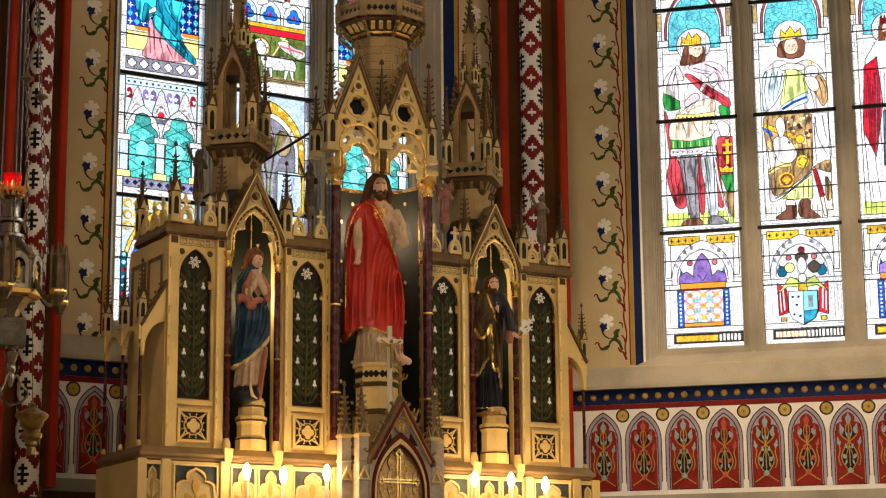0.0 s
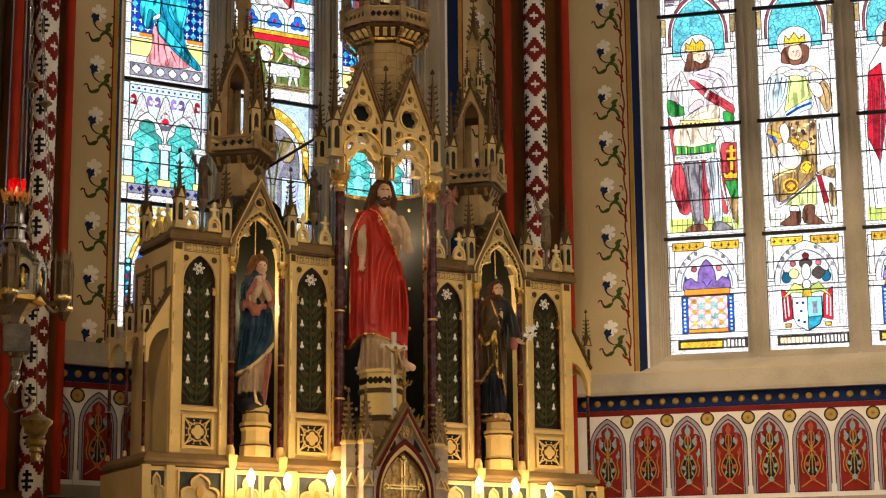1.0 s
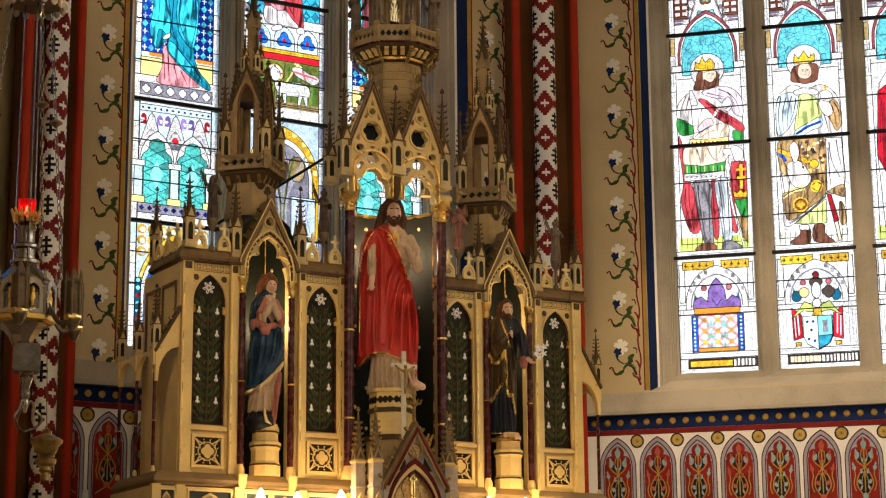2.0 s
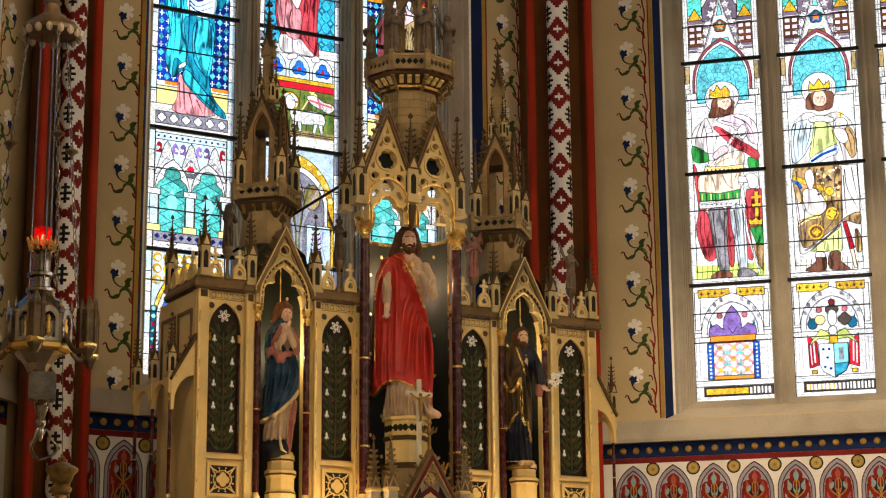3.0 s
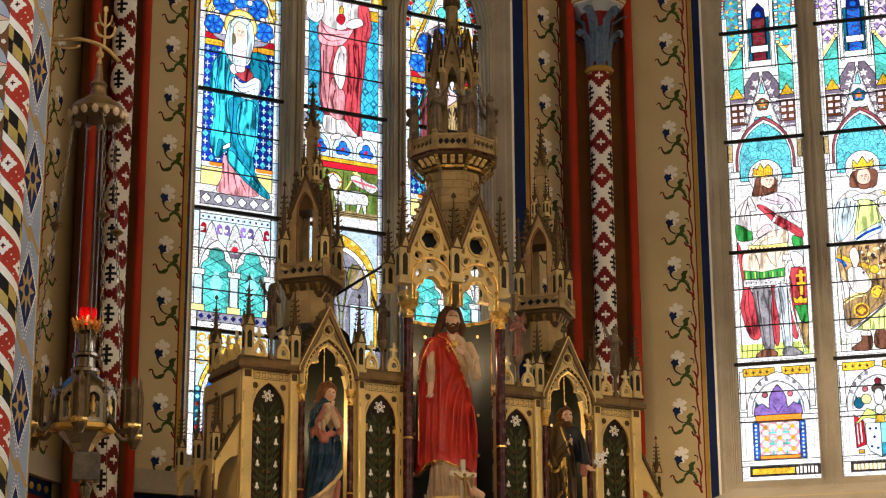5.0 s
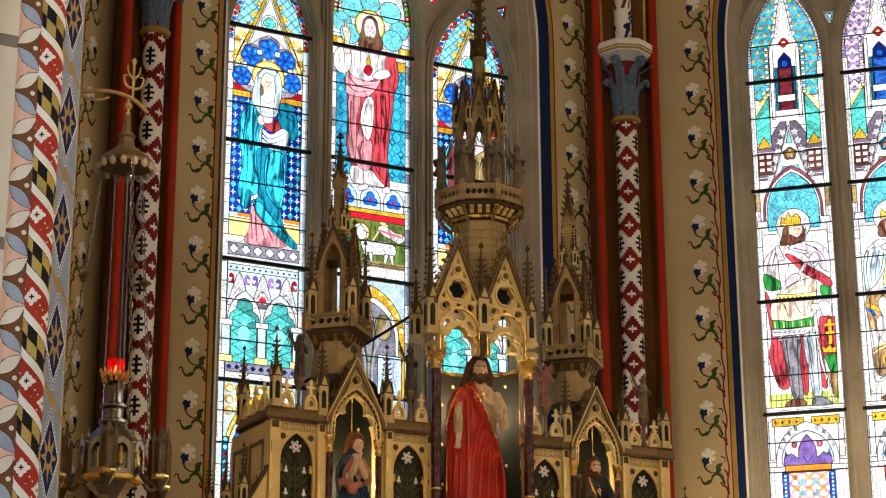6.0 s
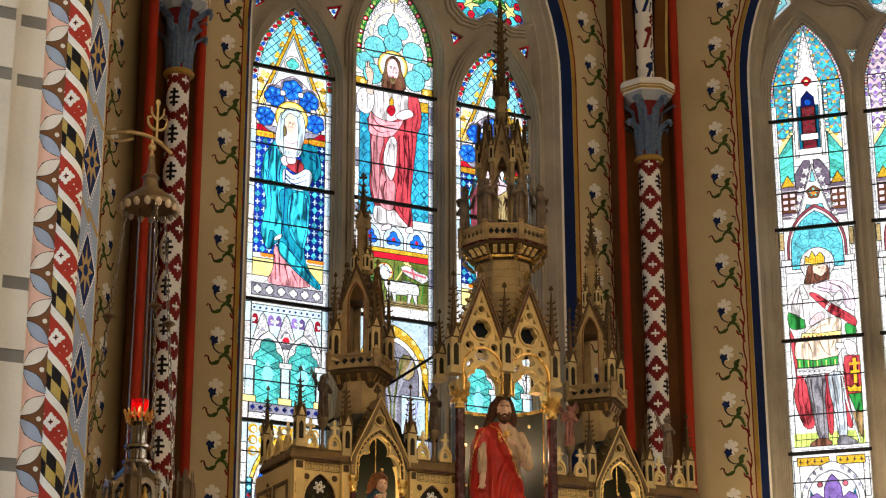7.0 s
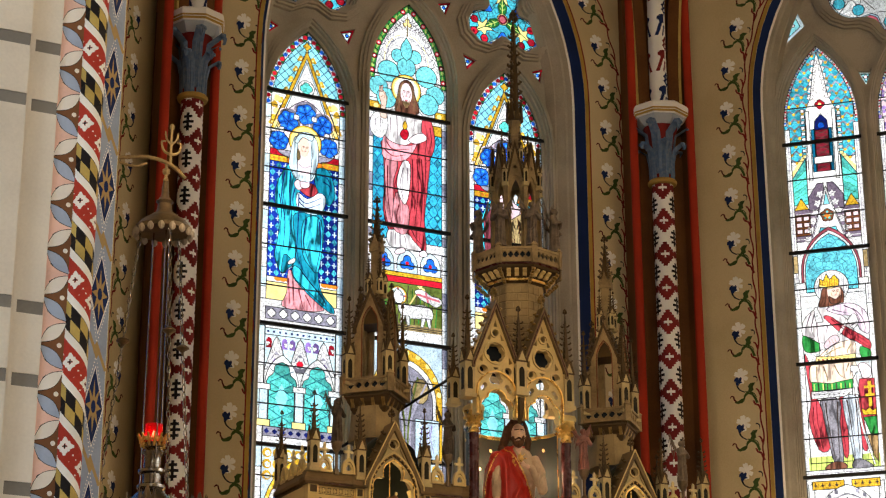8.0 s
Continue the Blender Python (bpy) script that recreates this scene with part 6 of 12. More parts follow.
def light_king(cx, h, zs, za, kind):
    L = Light(cx, h, zs, za, "w")
    panel_foot(L, 1 if kind != 2 else 2)
    white_head(L, za, 8.2, "ct" if kind != 2 else "pk", "c" if kind != 2 else "p", "rd" if kind != 2 else "b")
    canopy_edge(L, 10.4, ("w", "w"), 0.03)
    L.add(rect(-0.38, 0.38, 6.36, 6.52), "lg" if kind != 2 else "w", False)
    for i in range(14):
        L.line([(-0.36 + 0.055 * i, 6.37), (-0.35 + 0.055 * i, 6.52)], 0.008, "ol")
    L.add(rect(-h, h, 6.30, 6.37), "w")
    L.line([(-h, 6.335), (h, 6.335)], 0.006, "wg")
    zh = 8.43
    L.cloth = True
    L.add(circle(-0.01, zh, 0.19, 20), "w")
    if kind == 1:
        L.fig([(-0.348, 7.688), (-0.346, 7.484), (-0.315, 7.146), (-0.352, 6.932), (-0.263, 6.597), (-0.142, 6.611), (-0.167, 6.924), (-0.253, 7.192), (-0.280, 7.457)], "rm")
        L.fig([(-0.007, 7.157), (-0.020, 6.918), (-0.001, 6.528), (0.052, 6.531), (0.061, 6.914), (0.065, 7.154)], "rm")
        L.fig([(0.130, 7.151), (0.169, 6.910), (0.199, 6.592), (0.260, 6.575), (0.234, 6.907), (0.219, 7.147)], "rm")
        L.fig([(0.221, 7.351), (0.198, 7.244), (0.234, 6.907), (0.378, 6.901), (0.380, 7.345)], "rm", 0)
        L.fig([(0.234, 6.919), (0.295, 6.736), (0.376, 6.709), (0.376, 6.925)], "gm", 0)
        L.fig([(0.259, 6.726), (0.315, 6.495), (0.363, 6.421), (0.373, 6.709)], "nm", 0)
        L.line([(0.321, 7.316), (0.318, 7.035)], 0.034, "y")
        L.line([(0.261, 7.254), (0.379, 7.256)], 0.026, "y")
        L.line([(0.270, 7.164), (0.371, 7.165)], 0.026, "y")
        L.add([(0.219, 7.023), (0.235, 6.945), (0.370, 6.939), (0.380, 7.016), (0.338, 6.989), (0.306, 7.029), (0.266, 6.992)], "y")
        L.fig([(-0.120, 8.218), (-0.255, 8.152), (-0.342, 8.059), (-0.360, 7.892), (-0.242, 7.844), (-0.188, 7.681), (-0.208, 7.569), (0.138, 7.578), (0.201, 7.796), (0.172, 7.989), (0.009, 8.140)], "wm")
        L.fig([(-0.081, 8.173), (0.108, 8.220), (0.251, 8.190), (0.355, 8.073), (0.365, 7.861), (0.270, 7.901), (0.233, 8.011), (0.187, 8.066), (0.032, 8.103)], "vm")
        L.fig([(-0.161, 7.673), (0.032, 7.779), (0.194, 7.784), (0.200, 7.628), (0.157, 7.558), (-0.179, 7.587)], "tm")
        L.fig([(-0.118, 8.086), (-0.050, 8.088), (0.127, 7.948), (0.361, 7.770), (0.348, 7.665), (0.236, 7.759), (0.095, 7.844), (-0.044, 7.994)], "rm")
        L.fig([(-0.355, 7.892), (-0.367, 7.773), (-0.319, 7.694), (-0.182, 7.702), (-0.179, 7.776), (-0.242, 7.827)], "gm")
        L.add([(-0.184, 7.793), (-0.186, 7.712), (-0.122, 7.709), (-0.119, 7.786)], "w")
        L.fig([(0.253, 7.710), (0.259, 7.590), (0.352, 7.586), (0.360, 7.665)], "gm")
        L.fig([(-0.271, 7.576), (-0.307, 7.357), (-0.092, 7.324), (0.154, 7.361), (0.185, 7.562), (-0.036, 7.552)], "tm")
        L.add([(-0.225, 7.642), (-0.033, 7.626), (0.198, 7.638), (0.198, 7.571), (-0.036, 7.557), (-0.239, 7.575)], "yl")
        for i in range(9):
            L.add(circle(-0.202 + 0.0456 * i, 7.602 - 0.0020 * i, 0.012, 7), ("h", "r", "k")[i % 3], False)
        L.fig([(-0.295, 7.357), (-0.292, 7.249), (0.146, 7.256), (0.147, 7.357), (-0.092, 7.324)], "gm", 0)
        for i in range(9):
            L.line([(-0.270 + 0.0480 * i, 7.332 - 0.0021 * i), (-0.270 + 0.0480 * i, 7.260 - 0.0021 * i)], 0.014, "k" if i % 2 else "lg")
        L.add([(-0.307, 7.249), (-0.307, 7.165), (0.131, 7.170), (0.143, 7.256), (-0.095, 7.243)], "w")
        for i in range(8):
            L.add(circle(-0.274 + 0.0528 * i, 7.212 - 0.0023 * i, 0.009, 6), "k", False)
        L.fig([(-0.207, 7.151), (-0.199, 7.021), (-0.181, 6.877), (-0.151, 6.683), (-0.111, 6.461), (-0.013, 6.445), (-0.012, 6.677), (-0.022, 6.870), (-0.008, 7.138)], "mm")
        L.fig([(0.034, 7.160), (0.034, 6.963), (0.058, 6.818), (0.087, 6.625), (0.105, 6.461), (0.181, 6.448), (0.199, 6.668), (0.188, 6.909), (0.178, 7.154)], "sm")
        L.fig([(-0.211, 6.379), (-0.119, 6.452), (-0.004, 6.437), (0.013, 6.374)], "hm")
        L.fig([(0.085, 6.376), (0.105, 6.456), (0.189, 6.462), (0.302, 6.386), (0.234, 6.365)], "mm")
        for l in ([(-0.160, 7.116), (-0.150, 6.923), (-0.098, 6.489)], [(0.069, 7.130), (0.090, 6.913), (0.119, 6.504)], [(0.165, 7.126), (0.167, 6.910), (0.167, 6.526)], [(-0.033, 7.110), (-0.046, 6.871), (-0.046, 6.487)]):
            L.line(curve(*l, n=4), 0.018, "k", 0.006)
        L.line(curve((0.166, 7.486), (0.176, 7.245), (0.208, 6.860), (0.321, 6.394), n=5), 0.046, "k", 0.020)
        L.line(curve((0.166, 7.486), (0.176, 7.245), (0.208, 6.860), (0.321, 6.394), n=5), 0.034, "w", 0.010)
        L.fig([(0.143, 7.506), (0.250, 7.477), (0.248, 7.429), (0.140, 7.439)], "w")
        L.fig([(0.217, 7.507), (0.276, 7.529), (0.348, 7.466), (0.340, 7.370), (0.260, 7.357), (0.236, 7.430)], "pk")
        for i in range(3):
            L.line([(0.268 + 0.0240 * i, 7.457 - 0.0010 * i), (0.270 + 0.0240 * i, 7.371 - 0.0010 * i)], 0.005, "n")
        L.line([(0.155, 8.050), (-0.125, 7.630)], 0.040, "k")
        L.line([(0.155, 8.050), (-0.125, 7.630)], 0.030, "w")
        L.fig([(0.139, 8.015), (0.212, 8.100), (0.254, 7.998), (0.194, 7.924)], "w")
        L.fig([(-0.136, 7.767), (-0.061, 7.851), (0.009, 7.864), (0.038, 7.803), (-0.048, 7.754), (-0.112, 7.718)], "pk")
        for i in range(3):
            L.line([(-0.086 + 0.0360 * i, 7.828 - 0.0015 * i), (-0.066 + 0.0360 * i, 7.779 - 0.0015 * i)], 0.005, "n")
        L.fig([(-0.217, 8.186), (-0.186, 8.197), (-0.155, 8.123), (-0.127, 8.038), (-0.163, 8.028), (-0.206, 8.042)], "w")
        for l in ([(-0.255, 8.140), (-0.308, 8.010), (-0.331, 7.891)], [(-0.199, 8.029), (-0.194, 7.837), (-0.175, 7.692)], [(-0.080, 7.988), (-0.108, 7.881)], [(-0.220, 8.126), (-0.262, 7.960), (-0.229, 7.863)], [(0.171, 7.961), (0.225, 7.987), (0.240, 8.020)]):
            L.line(curve(*l, n=4), 0.016, "sh", 0.004)
        for l in ([(0.202, 8.156), (0.290, 8.056), (0.332, 7.899)], [(0.107, 8.196), (0.225, 8.119), (0.302, 7.936)], [(-0.026, 8.161), (0.081, 8.125), (0.176, 8.097)]):
            L.line(curve(*l, n=4), 0.016, "sh", 0.004)
        for l in ([(-0.042, 8.059), (0.121, 7.896), (0.330, 7.707)], [(0.005, 8.033), (0.169, 7.894), (0.343, 7.742)], [(-0.312, 7.554), (-0.319, 7.363)], [(-0.294, 7.073), (-0.305, 6.882), (-0.237, 6.639)], [(-0.254, 7.168), (-0.257, 6.880), (-0.189, 6.637)], [(0.006, 7.061), (0.008, 6.773), (0.024, 6.556)]):
            L.line(curve(*l, n=4), 0.014, "rd", 0.005)
        for l in ([(-0.229, 7.527), (-0.247, 7.359)], [(-0.157, 7.524), (-0.126, 7.402), (-0.128, 7.342)], [(-0.037, 7.530), (0.007, 7.421), (0.077, 7.365)], [(0.120, 7.536), (0.080, 7.441)], [(-0.116, 7.654), (-0.006, 7.709), (0.091, 7.729)], [(0.163, 7.750), (0.113, 7.680), (0.123, 7.632)]):
            L.line(curve(*l, n=4), 0.016, "n", 0.004)
        L.fig([(-0.096, 8.421), (-0.139, 8.303), (-0.166, 8.208), (-0.056, 8.201), (0.085, 8.228), (0.114, 8.251), (0.096, 8.401)], "hm")
        L.add(ellipse(0.013, 8.368, 0.074, 0.118, 14), "s", False)
        L.add(ellipse(0.020, 8.375, 0.06, 0.10, 14), "s", False)
        features(L, 0.030, 8.362, 0.056)
        L.fig([(-0.047, 8.316), (-0.028, 8.233), (0.063, 8.234), (0.090, 8.324), (0.031, 8.279), (-0.009, 8.295)], "hm")
        L.add([(-0.148, 8.440), (-0.135, 8.531), (-0.098, 8.500), (-0.059, 8.580), (-0.025, 8.511), (0.029, 8.562), (0.075, 8.497), (0.067, 8.421), (-0.041, 8.402)], "y")
        L.line([(-0.148, 8.445), (-0.041, 8.414), (0.070, 8.430)], 0.022, "yl")
        for k in range(8):
            L.line([(-0.132 + 0.026 * k, 8.450 - 0.004 * k), (-0.128 + 0.026 * k, 8.515)], 0.006, "h", 0.003)
    elif kind == 2:
        L.fig([(-0.153, 8.171), (-0.284, 8.073), (-0.333, 7.938), (-0.339, 7.625), (-0.302, 7.533), (-0.326, 7.266), (-0.303, 6.817), (-0.303, 6.589), (-0.194, 6.608), (-0.025, 6.741), (0.133, 6.870), (0.179, 6.939), (0.356, 7.004), (0.368, 7.216), (0.355, 7.463), (0.365, 7.798), (0.317, 8.025), (0.171, 8.147), (0.006, 8.115)], "wm")
        L.fig([(-0.333, 7.938), (-0.331, 7.620), (-0.243, 7.640), (-0.151, 7.768), (-0.077, 7.942), (-0.115, 8.074), (-0.267, 8.067)], "bm")
        L.fig([(0.271, 7.972), (0.345, 7.889), (0.357, 7.682), (0.302, 7.612), (0.249, 7.728), (0.220, 7.808)], "nm")
        L.fig([(-0.072, 8.053), (-0.017, 8.072), (0.130, 7.967), (0.154, 7.791), (0.043, 7.727), (-0.139, 7.637), (-0.115, 7.833)], "lm")
        L.fig([(-0.335, 7.522), (-0.326, 7.266), (-0.266, 7.150), (-0.007, 7.127), (0.167, 7.136), (0.180, 7.520), (0.013, 7.555), (-0.182, 7.558)], "nm")
        L.fig([(-0.297, 6.951), (-0.290, 6.726), (-0.225, 6.641), (-0.024, 6.770), (0.150, 6.914), (0.169, 7.141), (0.003, 7.108), (-0.101, 6.959)], "nm")
        L.fig([(-0.243, 7.271), (-0.206, 7.045), (-0.074, 6.997), (0.010, 7.108), (-0.103, 7.295)], "wm")
        for x, z, r in ((-0.119, 6.813, 0.085), (0.063, 7.005, 0.07)):
            L.add(circle(x, z, r, 14), "y", False)
            L.add(circle(x, z, r - 0.018, 14), "h", False)
            L.add(foil(x, z, 4, 0.025, 0.022), "y", False)
        L.line(curve((-0.310, 6.907), (-0.209, 6.967), (-0.067, 6.997), n=4), 0.05, "yl")
        L.line(curve((-0.310, 6.907), (-0.209, 6.967), (-0.067, 6.997), n=4), 0.012, "k")
        r = random.Random(3)
        for i in range(34):
            L.add(circle(r.uniform(-0.081, 0.167), r.uniform(7.159, 7.517), r.uniform(0.010, 0.026), 7), ("yl", "k", "w", "h")[i % 4], False)
        L.fig([(-0.146, 7.633), (-0.023, 7.710), (0.145, 7.780), (0.151, 7.675), (0.038, 7.638), (-0.095, 7.567)], "bm")
        L.line(curve((-0.132, 7.606), (-0.003, 7.679), (0.147, 7.729), n=4), 0.03, "b")
        L.line([(-0.344, 7.424), (-0.278, 7.352), (-0.259, 7.306)], 0.04, "b")
        L.fig([(-0.194, 6.603), (-0.026, 6.725), (0.154, 6.858), (0.152, 6.592), (-0.032, 6.591)], "lm", 0)
        for l in ([(-0.026, 6.707), (-0.042, 6.608)], [(0.063, 6.768), (0.051, 6.601)], [(0.119, 6.809), (0.107, 6.604)], [(-0.116, 6.647), (-0.127, 6.603)]):
            L.line(l, 0.012, "ol")
        L.line(curve((-0.248, 6.611), (-0.048, 6.720), (0.151, 6.885), n=4), 0.022, "wg")
        L.fig([(-0.253, 6.393), (-0.141, 6.481), (-0.141, 6.581), (-0.041, 6.574), (-0.044, 6.377)], "hm")
        L.fig([(0.015, 6.575), (0.007, 6.396), (0.227, 6.371), (0.127, 6.472), (0.123, 6.573)], "hm")
        L.add([(-0.140, 6.586), (-0.147, 6.537), (-0.043, 6.530), (-0.041, 6.579)], "w", False)
        L.fig([(0.186, 7.542), (0.350, 7.530), (0.361, 7.216), (0.356, 7.004), (0.170, 6.928)], "w", 0)
        L.fig([(0.179, 6.939), (0.347, 7.005), (0.356, 6.868), (0.264, 6.897)], "nm")
        L.add([(0.163, 6.917), (0.210, 6.905), (0.281, 6.614), (0.228, 6.595)], "r")
        L.add([(0.228, 6.595), (0.268, 6.606), (0.301, 6.393), (0.266, 6.386)], "s")
        L.fig([(0.295, 6.818), (0.346, 6.748), (0.349, 6.568), (0.293, 6.590)], "nm")
        L.line([(-0.343, 7.442), (0.047, 7.257)], 0.056, "k")
        L.line([(-0.343, 7.442), (0.047, 7.257)], 0.046, "y")
        L.add(circle(0.047, 7.257, 0.05, 12), "y")
        L.fig([(-0.213, 7.459), (-0.151, 7.522), (-0.110, 7.429), (-0.126, 7.319), (-0.172, 7.295)], "pk")
        for i in range(3):
            L.line([(-0.187 + 0.0216 * i, 7.439 - 0.0016 * i), (-0.176 + 0.0216 * i, 7.318 - 0.0016 * i)], 0.005, "n")
        L.add(circle(0.203, 8.006, 0.076, 14), "w")
        L.line([(0.209, 8.145), (0.206, 8.078)], 0.018, "y")
        L.line([(0.175, 8.111), (0.242, 8.109)], 0.016, "y")
        L.fig([(0.129, 7.954), (0.237, 7.941), (0.277, 7.827), (0.219, 7.782), (0.156, 7.844)], "pk")
        for i in range(3):
            L.line([(0.161 + 0.0302 * i, 7.933 - 0.0022 * i), (0.178 + 0.0302 * i, 7.834 - 0.0022 * i)], 0.005, "n")
        L.fig([(-0.135, 8.098), (-0.015, 8.125), (0.129, 8.083), (0.100, 8.032), (-0.018, 8.058), (-0.112, 8.047)], "w")
        for l in ([(-0.276, 8.046), (-0.312, 7.847), (-0.304, 7.645)], [(-0.225, 8.031), (-0.266, 7.843), (-0.264, 7.653)], [(-0.159, 8.048), (-0.207, 7.862), (-0.224, 7.684)], [(-0.113, 8.023), (-0.146, 7.857), (-0.196, 7.726)]):
            L.line(curve(*l, n=4), 0.016, "sh", 0.004)
        for l in ([(0.216, 7.495), (0.238, 7.270), (0.336, 7.039)], [(0.202, 7.429), (0.206, 7.138), (0.214, 6.981)], [(0.293, 7.512), (0.316, 7.309), (0.351, 7.128)], [(0.177, 7.811), (0.204, 7.698), (0.220, 7.585)], [(-0.308, 7.175), (-0.286, 6.950), (-0.279, 6.636)], [(-0.226, 7.080), (-0.247, 6.858), (-0.224, 6.655)], [(0.287, 6.931), (0.318, 6.895), (0.350, 6.877)]):
            L.line(curve(*l, n=4), 0.016, "sh", 0.004)
        for l in ([(-0.303, 7.510), (-0.280, 7.307), (-0.200, 7.167)], [(-0.076, 7.516), (-0.103, 7.384), (-0.059, 7.180)], [(0.001, 7.533), (-0.028, 7.379), (0.005, 7.153)], [(0.140, 7.501), (0.101, 7.347), (0.125, 7.166)], [(0.013, 7.085), (-0.048, 6.933), (-0.197, 6.764)], [(0.122, 7.099), (0.094, 6.967), (-0.021, 6.819)], [(0.291, 7.937), (0.340, 7.822), (0.332, 7.666)], [(0.271, 7.894), (0.294, 7.781), (0.303, 7.646)], [(-0.064, 8.008), (-0.092, 7.853), (-0.110, 7.698)], [(0.107, 7.951), (0.124, 7.838), (0.088, 7.762)]):
            L.line(curve(*l, n=4), 0.014, "k", 0.005)
        L.fig([(-0.118, 8.381), (-0.159, 8.243), (-0.120, 8.198), (0.090, 8.182), (0.142, 8.279), (0.117, 8.393)], "hm")
        L.add(ellipse(-0.006, 8.306, 0.072, 0.112, 14), "s", False)
        L.add(ellipse(-0.001, 8.317, 0.058, 0.09, 14), "s", False)
        features(L, 0.0, 8.312, 0.055)
        L.fig([(-0.084, 8.267), (-0.066, 8.196), (-0.013, 8.170), (0.049, 8.188), (0.072, 8.266), (0.027, 8.229), (-0.042, 8.234)], "hm")
        L.add([(-0.125, 8.410), (-0.107, 8.521), (-0.064, 8.464), (-0.006, 8.552), (0.044, 8.465), (0.108, 8.519), (0.109, 8.416), (-0.002, 8.402)], "y")
        L.line([(-0.120, 8.424), (-0.001, 8.415), (0.108, 8.425)], 0.022, "yl")
    else:
        L.add([(-0.30, 6.5), (-0.34, 7.4), (-0.28, 8.1), (-0.12, 8.36), (0.12, 8.36), (0.28, 8.1), (0.33, 7.4), (0.28, 6.5)], "w")
        L.add([(-0.34, 7.3), (-0.30, 8.02), (-0.16, 8.12), (-0.12, 7.6), (-0.22, 7.0)], "r")
        L.add([(-0.14, 6.9), (-0.12, 7.5), (0.10, 7.6), (0.12, 6.9)], "dc")
        folds(L, -0.22, -0.08, 0.08, 7.1, 8.0, "rd", 5, 0.02, 0.02, 60)
        folds(L, 0, -0.28, 0.28, 6.55, 8.1, "wg", 9, 0.012, 0.03, 61)
        head(L, -0.02, zh, 0.078, "h", True, "r")
    return L


window_1 = group("window_1", "tall stained glass window with blue and red robed figures", "window", WALLS["north"], "structure")
light_mary(*LIGHTS_A[0]).build(window_1)
light_heart(*LIGHTS_A[1]).build(window_1)
light_saint(*LIGHTS_A[2]).build(window_1)
window_2 = group("window_2", "tall pale stained glass window with crowned figures", "window", WALLS["east"], "structure")
for k in range(3):
    light_king(*LIGHTS_B[k], k + 1).build(window_2)
window_3 = group("window_3", "stained glass window in the choir wall", "window", WALLS["west"], "structure")
for x, h, zs, za in LIGHTS_B:
    L = Light(-x, h, zs, za, "wb")
    diaper(L, -h, h, 5.05, 10.3, "b", "ct", "w", 0.28)
    L.build(window_3)


def rose(window, x, z, n, d, r, turn, keys):
    """A foiled opening in the tracery, glazed with roses and a spiky leaf in each lobe and a star of leaves in the middle."""
    L = Light(x, 0, 0, 0)
    L.s = [(foil(0, z, n, d + 0.015, r + 0.02, turn, 10), keys[0], True)]
    L.add(foil(0, z, n, d, r - 0.012, turn, 10), "wb")
    L.add(foil(0, z, n, d, r - 0.026, turn, 10), keys[1])
    for i in range(n):
        a = turn + 2 * math.pi * i / n
        ca, sa = math.cos(a), math.sin(a)
        at = lambda u, v: (u * ca - v * sa, z + u * sa + v * ca)
        px, pz = at(d * 1.06, 0)
        for k in range(9):
            b = 2 * math.pi * (k + 0.5) / 9 + a
            L.add(strip([(px + r * 0.30 * math.cos(b), pz + r * 0.30 * math.sin(b)), (px + r * 0.90 * math.cos(b), pz + r * 0.90 * math.sin(b))], 0.010), "k", False)
        spike = []
        for k in range(10):
            b, q = a + 2 * math.pi * k / 10, r * (0.62, 0.26, 0.52, 0.24, 0.60, 0.26, 0.60, 0.24, 0.52, 0.26)[k]
            spike.append((px + q * math.cos(b), pz + q * math.sin(b)))
        L.add(spike, keys[3])
        L.line([at(d * 0.75, 0), at(d * 1.06 + r * 0.5, 0)], 0.010, keys[5])
        for b in (-1.15, 0.0, 1.15):
            qx, qz = px + r * 0.62 * math.cos(a + b), pz + r * 0.62 * math.sin(a + b)
            if n > 3:
                L.add(circle(qx, qz, r * 0.2, 8), keys[2])
                continue
            L.add(foil(qx, qz, 6, 0.028, 0.022, b, 3), keys[2])
            L.add(circle(qx, qz, 0.020, 7), "rd", False)
            L.add(circle(qx, qz, 0.010, 6), keys[2], False)
        leaf = [at(d * u, d * v) for u, v in ((0.12, 0.0), (0.32, 0.17), (0.58, 0.22), (0.82, 0.10), (0.98, 0.0), (0.82, -0.10), (0.58, -0.22), (0.32, -0.17))]
        L.add(leaf, keys[5])
        L.line([at(d * 0.15, 0), at(d * 0.9, 0)], 0.009, "lg")
        for u in (0.4, 0.6):
            for v in (-1, 1):
                L.line([at(d * u, 0), at(d * (u + 0.12), v * d * 0.13)], 0.006, "lg")
    L.add(circle(0, z, d * 0.26, 12), "yl")
    L.add(circle(0, z, d * 0.21, 12), keys[6])
    L.add(foil(0, z, 5, d * 0.08, d * 0.07, 0.0, 3), "rs", False)
    L.h = 0.0
    return L.build(window)


